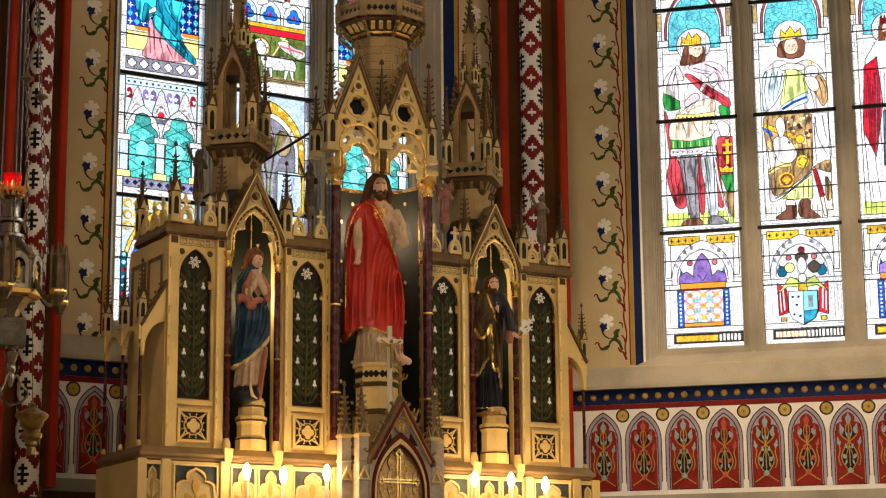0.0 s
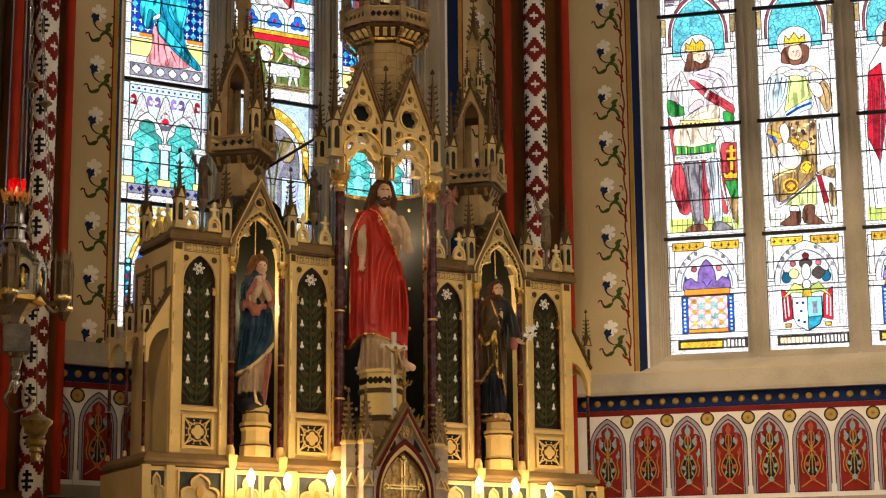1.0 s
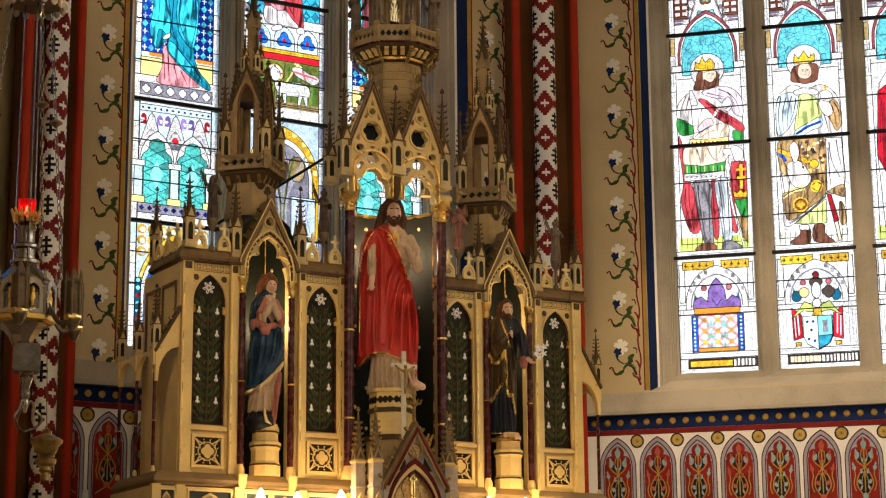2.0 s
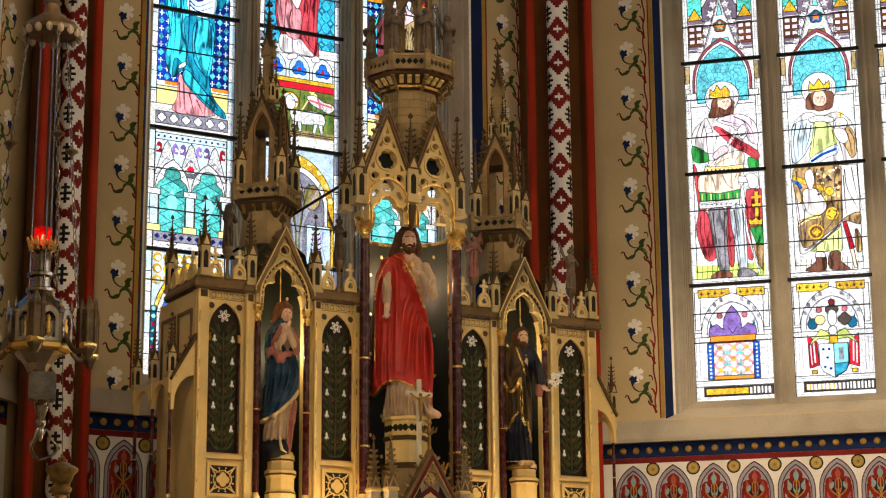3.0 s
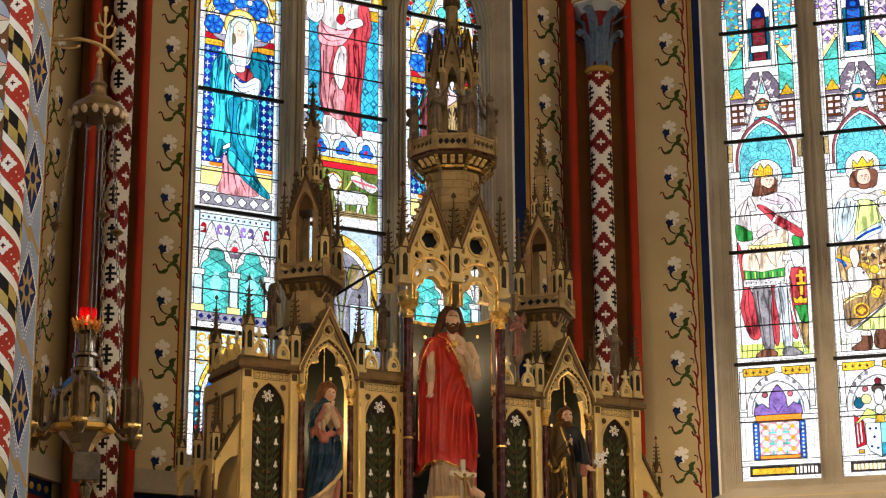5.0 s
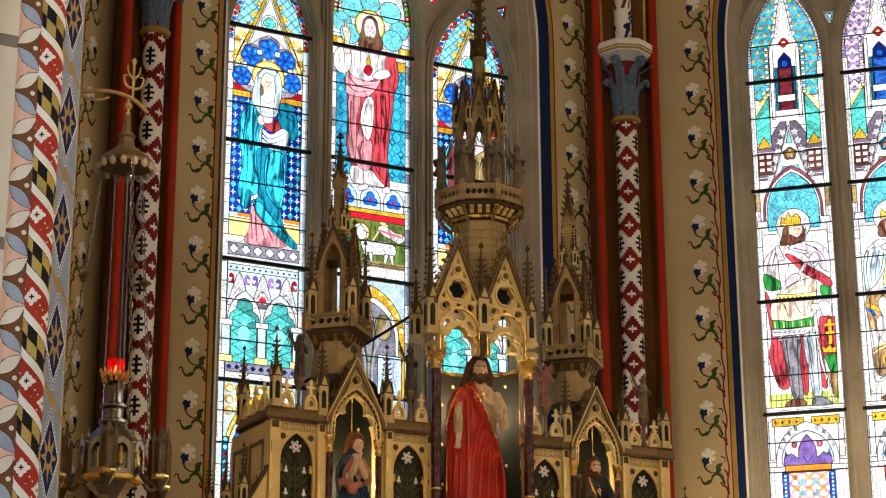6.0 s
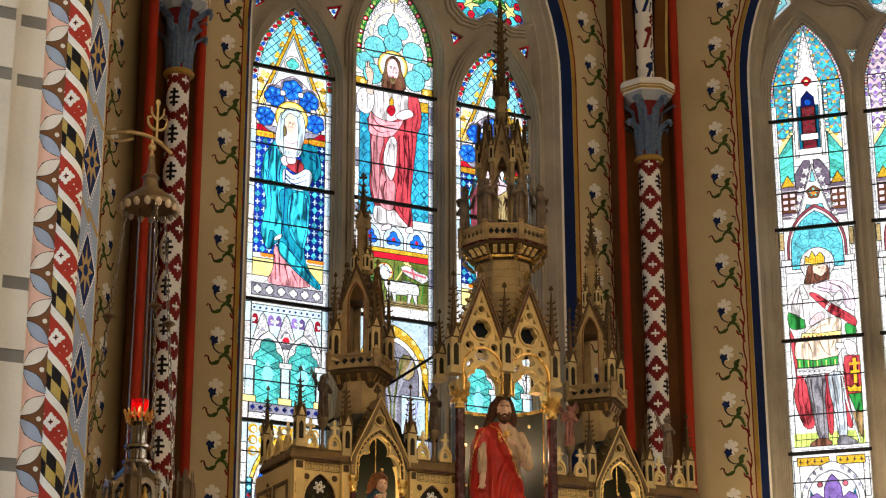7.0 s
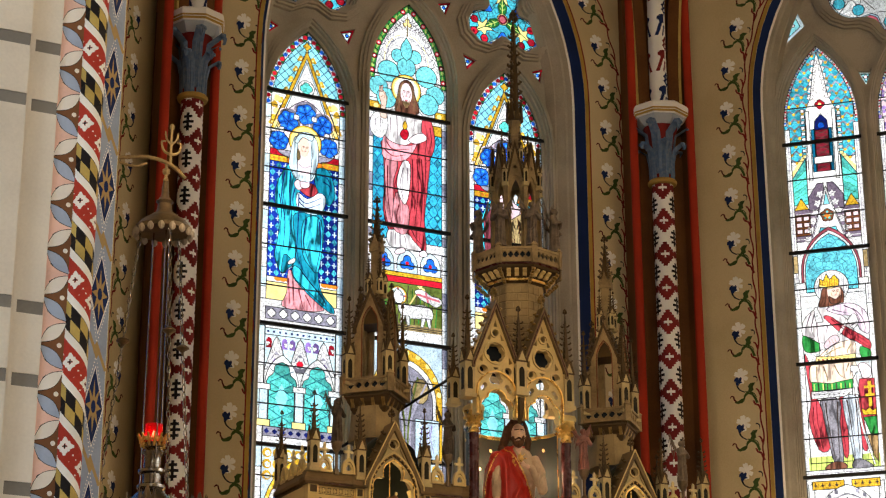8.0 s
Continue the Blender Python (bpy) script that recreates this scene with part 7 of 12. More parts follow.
for x, z, n, d, r, tn in FOILS_A:
    rose(window_1, x, z, n, d, r, tn, ("b", "ct", "r", "yl", "c", "g", "rd"))
for x, z, n, d, r, tn in FOILS_B:
    rose(window_2, x, z, n, d, r, tn, ("rs", "w", "ct", "w", "pk", "ct", "p"))
    rose(window_3, -x, z, n, d, r, tn, ("rs", "w", "ct", "w", "pk", "ct", "p"))
for win, ex, keys in ((window_1, EXTRA_A, ("r", "wb")), (window_2, EXTRA_B, ("wb", "pc"))):
    for e in ex:
        cx, cz = sum(p[0] for p in e) / 3, sum(p[1] for p in e) / 3
        L = Light(0, 0, 0, 0)
        L.s = [([(cx + (x - cx) * 1.25, cz + (z - cz) * 1.25) for x, z in e], keys[0], True)]
        L.add([(cx + (x - cx) * 0.6, cz + (z - cz) * 0.6) for x, z in e], keys[1])
        L.add(circle(cx, cz, 0.022, 7), "b" if keys[0] == "r" else "pk")
        L.build(win)

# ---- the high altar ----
# darker copy of the cream, with shade mixed in for gables and pinnacles
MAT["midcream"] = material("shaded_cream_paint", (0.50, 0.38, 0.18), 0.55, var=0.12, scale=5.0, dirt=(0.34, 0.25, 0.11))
MAT["ochre2"] = material("pale_gilding", (0.72, 0.56, 0.26), 0.45, var=0.15, scale=10)
MAT["spandrel"] = material("grey_green_spandrel", (0.050, 0.060, 0.055), 0.6, var=0.2, scale=9)
MAT["oliveleaf"] = material("olive_leaf_paint", (0.052, 0.058, 0.020), 0.6, var=0.3, scale=20)
MAT["rust"] = material("rust_paint", (0.16, 0.045, 0.015), 0.6, var=0.3, scale=20)
MAT["cornice"] = material("brown_cornice_paint", (0.165, 0.105, 0.045), 0.5, var=0.2, scale=6.0)
MAT["ledge"] = material("ledge_paint", (0.21, 0.135, 0.055), 0.4, var=0.15, scale=5.0)
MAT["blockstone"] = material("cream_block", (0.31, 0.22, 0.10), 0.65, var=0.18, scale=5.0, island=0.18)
# cream darkened for the weaker light up on tower and turrets
MAT["oldcream"] = material("dimmed_cream_paint", (0.32, 0.225, 0.105), 0.6, var=0.18, scale=5.0, dirt=(0.15, 0.10, 0.045))
# niche green made darker, the middle niche's shade put into the colour
MAT["sheen2"] = material("shaded_green_gilt_back", (0.011, 0.012, 0.009), 0.50, metal=0.05, var=0.15, scale=3.0)
MAT["bronzeleaf"] = material("dull_bronze_leaf", (0.12, 0.075, 0.030), 0.45, metal=0.3, var=0.3, scale=20)
FY = -2.35
altar = group("high_altar", "tall cream and gilt carved gothic high altar with statue niches", "altar", pose(0, 0, 0.7))
altar.matrix_world = Matrix.Identity(4)


def P(name, g, mat, parent=None, smooth=False, label="", at=None):
    o = g.ob(name, mat, parent or altar, smooth, label, at)
    if name in ("painted_berries", "painted_leaves"):
        o["kind"] = "stuff"
    return o


def leafy(g, x, y, z, s=0.02, side=1, mi=None):
    """A small curled crocket leaf."""
    c = g.cur
    if mi is not None:
        g.cur = mi
    g.ball((x + side * s * 0.5, y, z), s * 0.62, 6, 3, 1.2, 0.8, 0.7)
    g.ball((x + side * s * 1.15, y, z + s * 0.5), s * 0.45, 5, 3)
    g.cur = c


CROCKET = {}


def crocket(parent, x, y, z, s, side, mat, m=None):
    """One curled leaf as a piece of its own."""
    if mat not in CROCKET:
        q = Geo()
        q.ball((0.45, 0, -0.05), 0.60, 7, 4, 1.25, 0.85, 0.75)
        q.ball((1.10, 0, 0.35), 0.50, 6, 4, 1.0, 1.1, 0.8)
        q.ball((0.95, 0.35, 0.55), 0.30, 5, 3)
        q.ball((0.95, -0.35, 0.55), 0.30, 5, 3)
        CROCKET[mat] = q.mesh("crocket", [MAT[mat]], True)
    o = new("crocket", CROCKET[mat])
    o.parent = parent
    o.matrix_local = (m or Matrix.Identity(4)) @ Matrix.Translation((x, y, z)) @ Matrix.Rotation(0 if side > 0 else math.pi, 4, "Z") @ Matrix.Scale(s, 4)
    return o


def finial(g, x, y, z, s, mi=None):
    """A cross-shaped bunch of leaves on a stalk."""
    c = g.cur
    if mi is not None:
        g.cur = mi
    g.lathe([(s * 0.18, z), (s * 0.14, z + s * 1.2), (s * 0.3, z + s * 1.3), (s * 0.15, z + s * 1.5), (s * 0.12, z + s * 2.4), (s * 0.28, z + s * 2.7), (s * 0.02, z + s * 3.1)], x, y, 6)
    for a in range(4):
        dx, dy = math.cos(a * math.pi / 2 + 0.3), math.sin(a * math.pi / 2 + 0.3)
        g.ball((x + dx * s * 0.55, y + dy * s * 0.55, z + s * 1.75), s * 0.34, 6, 3)
        g.ball((x + dx * s * 0.4, y + dy * s * 0.4, z + s * 2.35), s * 0.24, 5, 3)
    g.cur = c


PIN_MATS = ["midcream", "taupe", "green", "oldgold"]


def pinnacle(w, hp, hs, crockets=5):
    """A square post with sunk panels, four gablets and a crocketed spire: mesh data with its foot at the origin."""
    g = Geo()
    h = w / 2
    g.box(-h * 1.25, h * 1.25, -h * 1.25, h * 1.25, 0, 0.03)
    g.box(-h, h, -h, h, 0.03, hp)
    g.cur = 2
    for a in range(4):
        g.m = Matrix.Rotation(a * math.pi / 2, 4, "Z")
        g.prism(arch(0, h * 0.5, 0.07, hp * 0.72, hp * 0.86, 4), -h - 0.003, -h + 0.004)
    for a in range(4):
        g.m = Matrix.Rotation(a * math.pi / 2, 4, "Z")
        g.cur = 1
        g.prism([(-h * 1.2, hp), (h * 1.2, hp), (0, hp + w * 1.5)], -h * 1.2, -h * 0.8)
        g.cur = 0
        g.prism([(-h * 0.7, hp + 0.01), (h * 0.7, hp + 0.01), (0, hp + w * 1.05)], -h * 1.25, -h * 1.15)
    g.m = Matrix.Identity(4)
    g.cur = 1
    g.lathe([(h * 1.1, hp), (h * 0.62, hp + hs * 0.2), (h * 0.12, hp + hs)], 0, 0, 4, math.pi / 4)
    for k in range(crockets):
        t = 0.22 + 0.7 * k / crockets
        r = h * (0.9 - 0.75 * t)
        for a in range(4):
            g.m = Matrix.Rotation(a * math.pi / 2 + math.pi / 4, 4, "Z")
            leafy(g, r, 0, hp + hs * t, w * 0.2, 1, 1)
    g.m = Matrix.Identity(4)
    finial(g, 0, 0, hp + hs * 0.97, w * 0.32, 1)
    return g.mesh("pinnacle", [MAT[k] for k in PIN_MATS])


def put(name, me, x, y, z, parent=None, turn=0.0, s=1.0):
    o = new(name, me)
    o.parent = parent or altar
    o.matrix_local = Matrix.Translation((x, y, z)) @ Matrix.Rotation(turn, 4, "Z") @ Matrix.Scale(s, 4)
    return o


# lower body, table and steps
g = Geo().box(-2.35, 2.35, -2.45, -1.48, 1.7, 3.40)
P("gradine", g, "cream")
P("table_slab", Geo().box(-1.9, 1.9, -3.55, -2.47, 1.62, 1.72, 0.01), "stone")
P("table_body", Geo().box(-1.7, 1.7, -3.4, -2.47, 0.7, 1.62), "cream")
P("altar_step", Geo().box(-2.9, 2.9, -4.3, -1.2, 0.7, 0.86), "floor")
P("base", Geo().box(-2.45, 2.45, -2.45, -1.2, 0.86, 1.7), "cream")
# ledge with its moulding
prof = [(0.0, 3.40), (0.03, 3.415), (0.03, 3.43), (0.055, 3.445), (0.055, 3.47), (0.0, 3.53), (-0.05, 3.53)]
rings = [[(-2.28 - o, -1.45, z), (-2.28 - o, -2.40 - o, z), (2.28 + o, -2.40 - o, z), (2.28 + o, -1.45, z)] for o, z in prof]
P("ledge", Geo().loft(rings), "ledge")
rings = [[(-2.28 - o, -1.45, z), (-2.28 - o, -2.40 - o, z), (2.28 + o, -2.40 - o, z), (2.28 + o, -1.45, z)] for o, z in ((0.0, 3.376), (0.022, 3.380), (0.022, 3.397), (0.0, 3.401))]
P("ledge_line", Geo().loft(rings), "maroon")
for (xa, xb) in ((-2.31, -2.14), (-2.03, -1.62), (-1.50, -1.26), (-1.24, -1.00), (-0.90, -0.52), (0.52, 0.90), (1.00, 1.24), (1.26, 1.50), (1.62, 2.03), (2.14, 2.31)):
    cx, h = (xa + xb) / 2, (xb - xa) / 2
    g = Geo()
    g.plate([rect(xa, xb, 2.75, 3.375)], [rect(xa + 0.012, xb - 0.012, 2.76, 3.363)], -2.475, -2.449)
    P("gradine_panel", g, "ochre2")
    g = Geo().prism(rect(xa + 0.01, xb - 0.01, 2.77, 3.365), -2.456, -2.449)
    P("gradine_field", g, "spandrel")
    g = Geo().prism(trefoil_arch(cx, h * 0.80, 2.81, 3.13, 3.325), -2.462, -2.455)
    P("gradine_leaf", g, "midcream")
    g = Geo().plate([trefoil_arch(cx, h * 0.90, 2.80, 3.14, 3.35)], [trefoil_arch(cx, h * 0.80, 2.79, 3.13, 3.328)], -2.478, -2.453)
    P("gradine_arch", g, "cream")
    g = Geo().plate([trefoil_arch(cx, h * 0.925, 2.80, 3.145, 3.356)], [trefoil_arch(cx, h * 0.90, 2.79, 3.14, 3.351)], -2.468, -2.454)
    P("gradine_line", g, "rust")
    g = Geo()
    for dx, dz, tn in ((0, 3.19, 0), (-h * 0.3, 3.08, 0.6), (h * 0.3, 3.08, -0.6)):
        g.prism(ellipse(cx + dx, dz, h * 0.16, 0.06, 10, tn), -2.468, -2.460)
    g.prism(strip([(cx, 2.85), (cx, 3.16)], 0.014), -2.467, -2.460)
    P("carved_spray", g, "ochre")
for x in (-2.32, -2.10, -1.56, -0.95, -0.47, 0.47, 0.95, 1.56, 2.10, 2.32):
    P("gradine_pilaster", Geo().box(x - 0.04, x + 0.04, -2.485, -2.44, 1.7, 3.41, 0.008), "cream")

# the two side parts, each with two flower panels about a niche
COL = Geo()
COL.lathe([(0.040, 0), (0.040, 0.05), (0.030, 0.07), (0.024, 0.09)], n=10)
COL.cur = 1
COL.lathe([(0.029, 0.09), (0.029, 0.80), (0.031, 0.805), (0.031, 0.83), (0.029, 0.835), (0.027, 1.60)], n=12)
COL.cur = 2
COL.lathe([(0.031, 0.808), (0.034, 0.812), (0.034, 0.820), (0.031, 0.824)], n=10)
COL.lathe([(0.028, 1.60), (0.035, 1.61), (0.029, 1.63), (0.032, 1.68), (0.052, 1.73), (0.052, 1.75)], n=8)
for k in range(6):
    a = k * math.pi / 3
    COL.ball((0.03 * math.cos(a), 0.03 * math.sin(a), 1.68), 0.013, 5, 3)
    COL.ball((0.038 * math.cos(a + 0.5), 0.038 * math.sin(a + 0.5), 1.715), 0.012, 5, 3)
COLONNETTE = COL.mesh("colonnette", [MAT["cream"], MAT["maroon"], MAT["gold"]], True)

CREST = Geo()
CREST.plate([arch(0, 0.062, 0, 0.05, 0.15, 5)], [arch(0, 0.043, 0.018, 0.045, 0.115, 5)], -0.02, 0.02)
CREST.plate([foil(0, 0.055, 3, 0.02, 0.03)], [foil(0, 0.055, 3, 0.012, 0.017)], -0.012, 0.012)
CREST.cur = 1
CREST.prism(rect(-0.012, 0.012, 0.14, 0.255), -0.01, 0.01)
CREST.prism(rect(-0.034, 0.034, 0.19, 0.214), -0.0101, 0.0101)
for x, z in ((-0.036, 0.202), (0.036, 0.202), (0, 0.258)):
    CREST.ball((x, 0, z), 0.014, 6, 3)
CREST_ME = CREST.mesh("crest_cross", [MAT["cream"], MAT["ochre2"]])
PIN_S = pinnacle(0.085, 0.27, 0.40, 6)
PIN_B = pinnacle(0.085, 0.30, 0.52, 7)
DAISY = Geo()
for k in range(6):
    a = k * math.pi / 3 + 0.2
    DAISY.plate([ellipse(0.034 * math.cos(a), 0.034 * math.sin(a), 0.024, 0.013, 10, a)], [ellipse(0.036 * math.cos(a), 0.036 * math.sin(a), 0.012, 0.0055, 8, a)], -0.006, 0.0)
DAISY.cur = 1
DAISY.prism(circle(0, 0, 0.012, 8), -0.009, 0.0)
DAISY_ME = DAISY.mesh("daisy", [MAT["white"], MAT["ochre"]])
BUD = Geo()
BUD.prism([(0.0, 0.048), (0.010, 0.036), (0.013, 0.012), (0.006, 0.0), (-0.006, 0.0), (-0.013, 0.012), (-0.010, 0.036)], -0.006, 0.0)
for k in (-1, 0, 1):
    BUD.prism([(k * 0.004, 0.012), (k * 0.016 + 0.009, -0.012), (k * 0.019 + 0.002, -0.042 + 0.010 * abs(k)), (k * 0.016 - 0.009, -0.012)], -0.0055 - 0.0003 * k, 0.0)
BUD_ME = BUD.mesh("bell_flower", [MAT["white"]])


SQUARE = Geo()
SQUARE.plate([rect(-0.0255, 0.0255, -0.031, 0.032)], [rect(-0.0185, 0.0185, -0.024, 0.025)], -0.016, -0.005)
for k in range(4):
    a = k * math.pi / 4
    SQUARE.prism(strip([(-0.018 * math.cos(a), -0.021 * math.sin(a)), (0.018 * math.cos(a), 0.021 * math.sin(a))], 0.006), -0.0115 - 0.0004 * k, -0.005)
SQUARE_ME = SQUARE.mesh("frieze_square", [MAT["cream"]])
BEAD_ME = Geo().ball((0, 0, 0), 0.0075, 6, 4).mesh("gilt_bead", [MAT["gold"]], True)


def flower_panel(cx, bay):
    """A dark green arched panel painted with a leafy stem and white bells."""
    h = 0.153
    p = P("flower_panel", Geo().prism(arch(cx, h + 0.01, 3.95, 5.03, 5.285, 7), FY + 0.028, FY + 0.045), "green", bay)
    g = Geo()
    g.prism(strip([(cx, 3.99), (cx + 0.01, 4.5), (cx, 5.02)], 0.014), FY + 0.0225, FY + 0.029)
    for k in range(14):
        z = 3.98 + 0.075 * k
        for sg in (-1, 1):
            g.prism(strip(curve((cx, z), (cx + sg * 0.05, z + 0.05), (cx + sg * 0.085, z + 0.16), n=4), 0.009, 0.004), FY + 0.0235, FY + 0.029)
            for j, (dx, dz, tn) in enumerate(((0.055, 0.02, 0.5), (0.10, 0.07, 0.9), (0.045, 0.10, 1.2))):
                g.prism(ellipse(cx + sg * dx, z + dz, 0.042, 0.011, 8, tn if sg > 0 else math.pi - tn), FY + 0.0245, FY + 0.029)
    P("painted_leaves", g, "oliveleaf", p)
    g = Geo()
    for k in range(5):
        z = 4.10 + 0.187 * k
        for sg in (-1, 1):
            g.prism(circle(cx + sg * 0.028, z + 0.02, 0.011, 7), FY + 0.0215, FY + 0.029)
    P("painted_berries", g, "rust", p)
    for k in range(5):
        for sg in (-1, 1):
            put("bell_flower", BUD_ME, cx + sg * 0.086, FY + 0.022, 4.165 + 0.198 * k, p, 0.0, 0.78)
    put("daisy", DAISY_ME, cx, FY + 0.022, 5.165, p)
    return p


def quatrefoil_block(cx, bay):
    g = Geo()
    g.plate([rect(cx - 0.15, cx + 0.15, 3.575, 3.865)], [rect(cx - 0.125, cx + 0.125, 3.60, 3.84)], FY - 0.03, FY - 0.001)
    b = P("lattice_frame", g, "cream", bay)
    P("lattice_field", Geo().prism(rect(cx - 0.126, cx + 0.126, 3.599, 3.841), FY - 0.008, FY - 0.002), "green", b)
    g = Geo()
    for a in range(4):
        an = a * math.pi / 2
        # four arcs from corner to corner, each bulging to the middle
        arc = [(cx + (0.122 - 0.060 * (1 - t * t)) * math.cos(an) - 0.122 * t * math.sin(an), 3.72 + (0.117 - 0.058 * (1 - t * t)) * math.sin(an) + 0.117 * t * math.cos(an)) for t in (-1, -0.75, -0.5, -0.25, 0, 0.25, 0.5, 0.75, 1)]
        g.prism(strip(arc, 0.010), FY - 0.018 - 0.0004 * a, FY - 0.007)
    P("lattice", g, "cream", b)
    g = Geo()
    for a in range(4):
        an = a * math.pi / 2
        for k in (-1, 1):
            for rr in (0.085, 0.105):
                g.prism(ellipse(cx + rr * math.cos(an + k * 0.30), 3.72 + rr * math.sin(an + k * 0.30), 0.010, 0.0045, 6, an + k), FY - 0.0125, FY - 0.007)
    P("painted_leaves", g, "ochre2", b)
    P("lattice_ring", Geo().plate([ellipse(cx, 3.72, 0.088, 0.082, 20)], [ellipse(cx, 3.72, 0.080, 0.074, 20)], FY - 0.020, FY - 0.007), "cream", b)
    P("quatrefoil", Geo().plate([foil(cx, 3.72, 4, 0.036, 0.038)], [foil(cx, 3.72, 4, 0.032, 0.031)], FY - 0.027, FY - 0.008), "taupe", b)
    P("quatrefoil_field", Geo().prism(foil(cx, 3.72, 4, 0.033, 0.032), FY - 0.022, FY - 0.007), "cream", b)


def side_part(sg):
    nc = sg * 1.26 - 0.02
    X = lambda *xs: sorted(sg * x for x in xs)
    # front plate
    g = Geo()
    x0, x1 = X(0.50, 2.09)
    g.plate([rect(x0, x1, 3.53, 5.42)], [arch(sg * 1.815, 0.153, 3.95, 5.03, 5.280, 7), arch(sg * 0.715, 0.153, 3.95, 5.03, 5.280, 7), arch(nc, 0.232, 3.535, 5.27, 5.60, 8)], FY, FY + 0.07)
    front = P("front_wall", g, "cream")
    for c in (1.815, 0.715):
        flower_panel(sg * c, front)
        quatrefoil_block(sg * c, front)
        # frames, rails and small rosettes
        g = Geo()
        g.plate([arch(sg * c, 0.172, 3.945, 5.03, 5.305, 7)], [arch(sg * c, 0.155, 3.95, 5.03, 5.281, 7)], FY - 0.014, FY + 0.001)
        P("arch_moulding", g, "cream", front)
        g = Geo()
        g.plate([arch(sg * c, 0.1545, 3.952, 5.03, 5.2815, 7)], [arch(sg * c, 0.144, 3.960, 5.03, 5.266, 7)], FY + 0.004, FY + 0.012)
        P("maroon_line", g, "maroon", front)
        for k in (-1, 1):
            g = Geo().plate([circle(sg * c + k * 0.133, 5.245, 0.040, 14)], [circle(sg * c + k * 0.133, 5.245, 0.029, 14)], FY - 0.012, FY)
            P("roundel", g, "cream", front)
            P("roundel_field", Geo().prism(circle(sg * c + k * 0.133, 5.245, 0.030, 12), FY - 0.004, FY - 0.0005), "taupe", front)
        P("rail", Geo().box(sg * c - 0.18, sg * c + 0.18, FY - 0.03, FY, 3.90, 3.935, 0.006), "cream", front)
        # frieze of small squares
        P("frieze_field", Geo().box(sg * c - 0.20, sg * c + 0.20, FY - 0.006, FY, 5.305, 5.372), "taupe", front)
        for i in range(7):
            put("frieze_square", SQUARE_ME, sg * c - 0.165 + i * 0.055, FY, 5.338, front)
        # slim gilt shafts at the panel edges
        for k in (-1, 1):
            g = Geo().lathe([(0.012, 3.955), (0.012, 4.0), (0.008, 4.01), (0.008, 4.95), (0.013, 4.965), (0.013, 4.99)], sg * c + k * 0.142, FY + 0.005, 8)
            P("gilt_shaft", g, ["maroon"], front, True)
            g = Geo().lathe([(0.013, 4.93), (0.019, 4.96), (0.012, 4.975), (0.020, 5.0)], sg * c + k * 0.142, FY + 0.003, 8)
            P("shaft_cap", g, "gold", front)
    for x, w in ((2.035, 0.10), (1.59, 0.075), (0.925, 0.065), (0.525, 0.05)):
        g = Geo().box(sg * x - w / 2, sg * x + w / 2, FY - 0.045, FY, 3.53, 5.43, 0.006)
        P("pilaster", g, "cream", front)
        P("pilaster_groove", Geo().box(sg * x - w / 2 + 0.012, sg * x - w / 2 + 0.018, FY - 0.048, FY - 0.04, 3.62, 5.22), "gold", front)
        P("pilaster_square", Geo().box(sg * x - w * 0.32, sg * x + w * 0.32, FY - 0.05, FY - 0.04, 5.308, 5.370), "taupe", front)
    # cornice
    prof = [(0.0, 5.380), (0.012, 5.386), (0.012, 5.396), (0.026, 5.402), (0.026, 5.425), (-0.012, 5.485), (-0.012, 5.51), (-0.05, 5.51)]
    for a, b in ((1.53, 2.09), (0.50, 0.99)):
        xa, xb = X(a, b)
        e = 0.0 if a < 1 else 1.0
        rings = []
        for o, z in prof:
            ol, orr = (o * e if sg < 0 else 0.0), (o * e if sg > 0 else 0.0)
            rings.append([(xa - ol, FY - 0.045 - o, z), (xb + orr, FY - 0.045 - o, z), (xb + orr, FY + 0.7 if e else FY + 0.1, z), (xa - ol, FY + 0.7 if e else FY + 0.1, z)])
        P("cornice", Geo().loft(rings), "cornice", front)
        rings = [[(q[0], q[1] - 0.004, q[2]) for q in rg] for rg in (rings[1], rings[2])]
        P("cornice_line", Geo().loft(rings), "maroon", front)
    for x, w in ((2.035, 0.075), (1.59, 0.06), (0.925, 0.055), (0.525, 0.045)):
        g = Geo().loft([[(sg * x - w - o, FY - 0.055 - o, z), (sg * x + w + o, FY - 0.055 - o, z), (sg * x + w + o, FY + 0.05, z), (sg * x - w - o, FY + 0.05, z)] for o, z in ((0.0, 5.378), (0.022, 5.398), (0.022, 5.43), (-0.015, 5.495), (-0.02, 5.51))])
        P("cornice_block", g, "cornice", front)
    # body behind
    xa, xb = X(1.56, 2.088)
    P("body", Geo().box(xa, xb, FY + 0.07, -1.5, 3.53, 5.37), "cream")
    xa, xb = X(0.50, 0.96)
    P("body", Geo().box(xa, xb, FY + 0.07, -1.75, 3.53, 5.37), "cream")
    for k, (ya, yb) in enumerate(((-2.28, -1.95), (-1.90, -1.57))):
        x = sg * 2.09
        for z0, z1 in ((4.62, 5.22),):
            g = Geo()
            g.plate([rect(ya, yb, z0, z1)], [rect(ya + 0.03, yb - 0.03, z0 + 0.03, z1 - 0.03)], 0.0, 0.012)
            g.v = [(x + sg * (p[1]), p[0], p[2]) for p in g.v]
            P("side_panel", g, "cornice")
    # niche: half-round back, floor
    rings = []
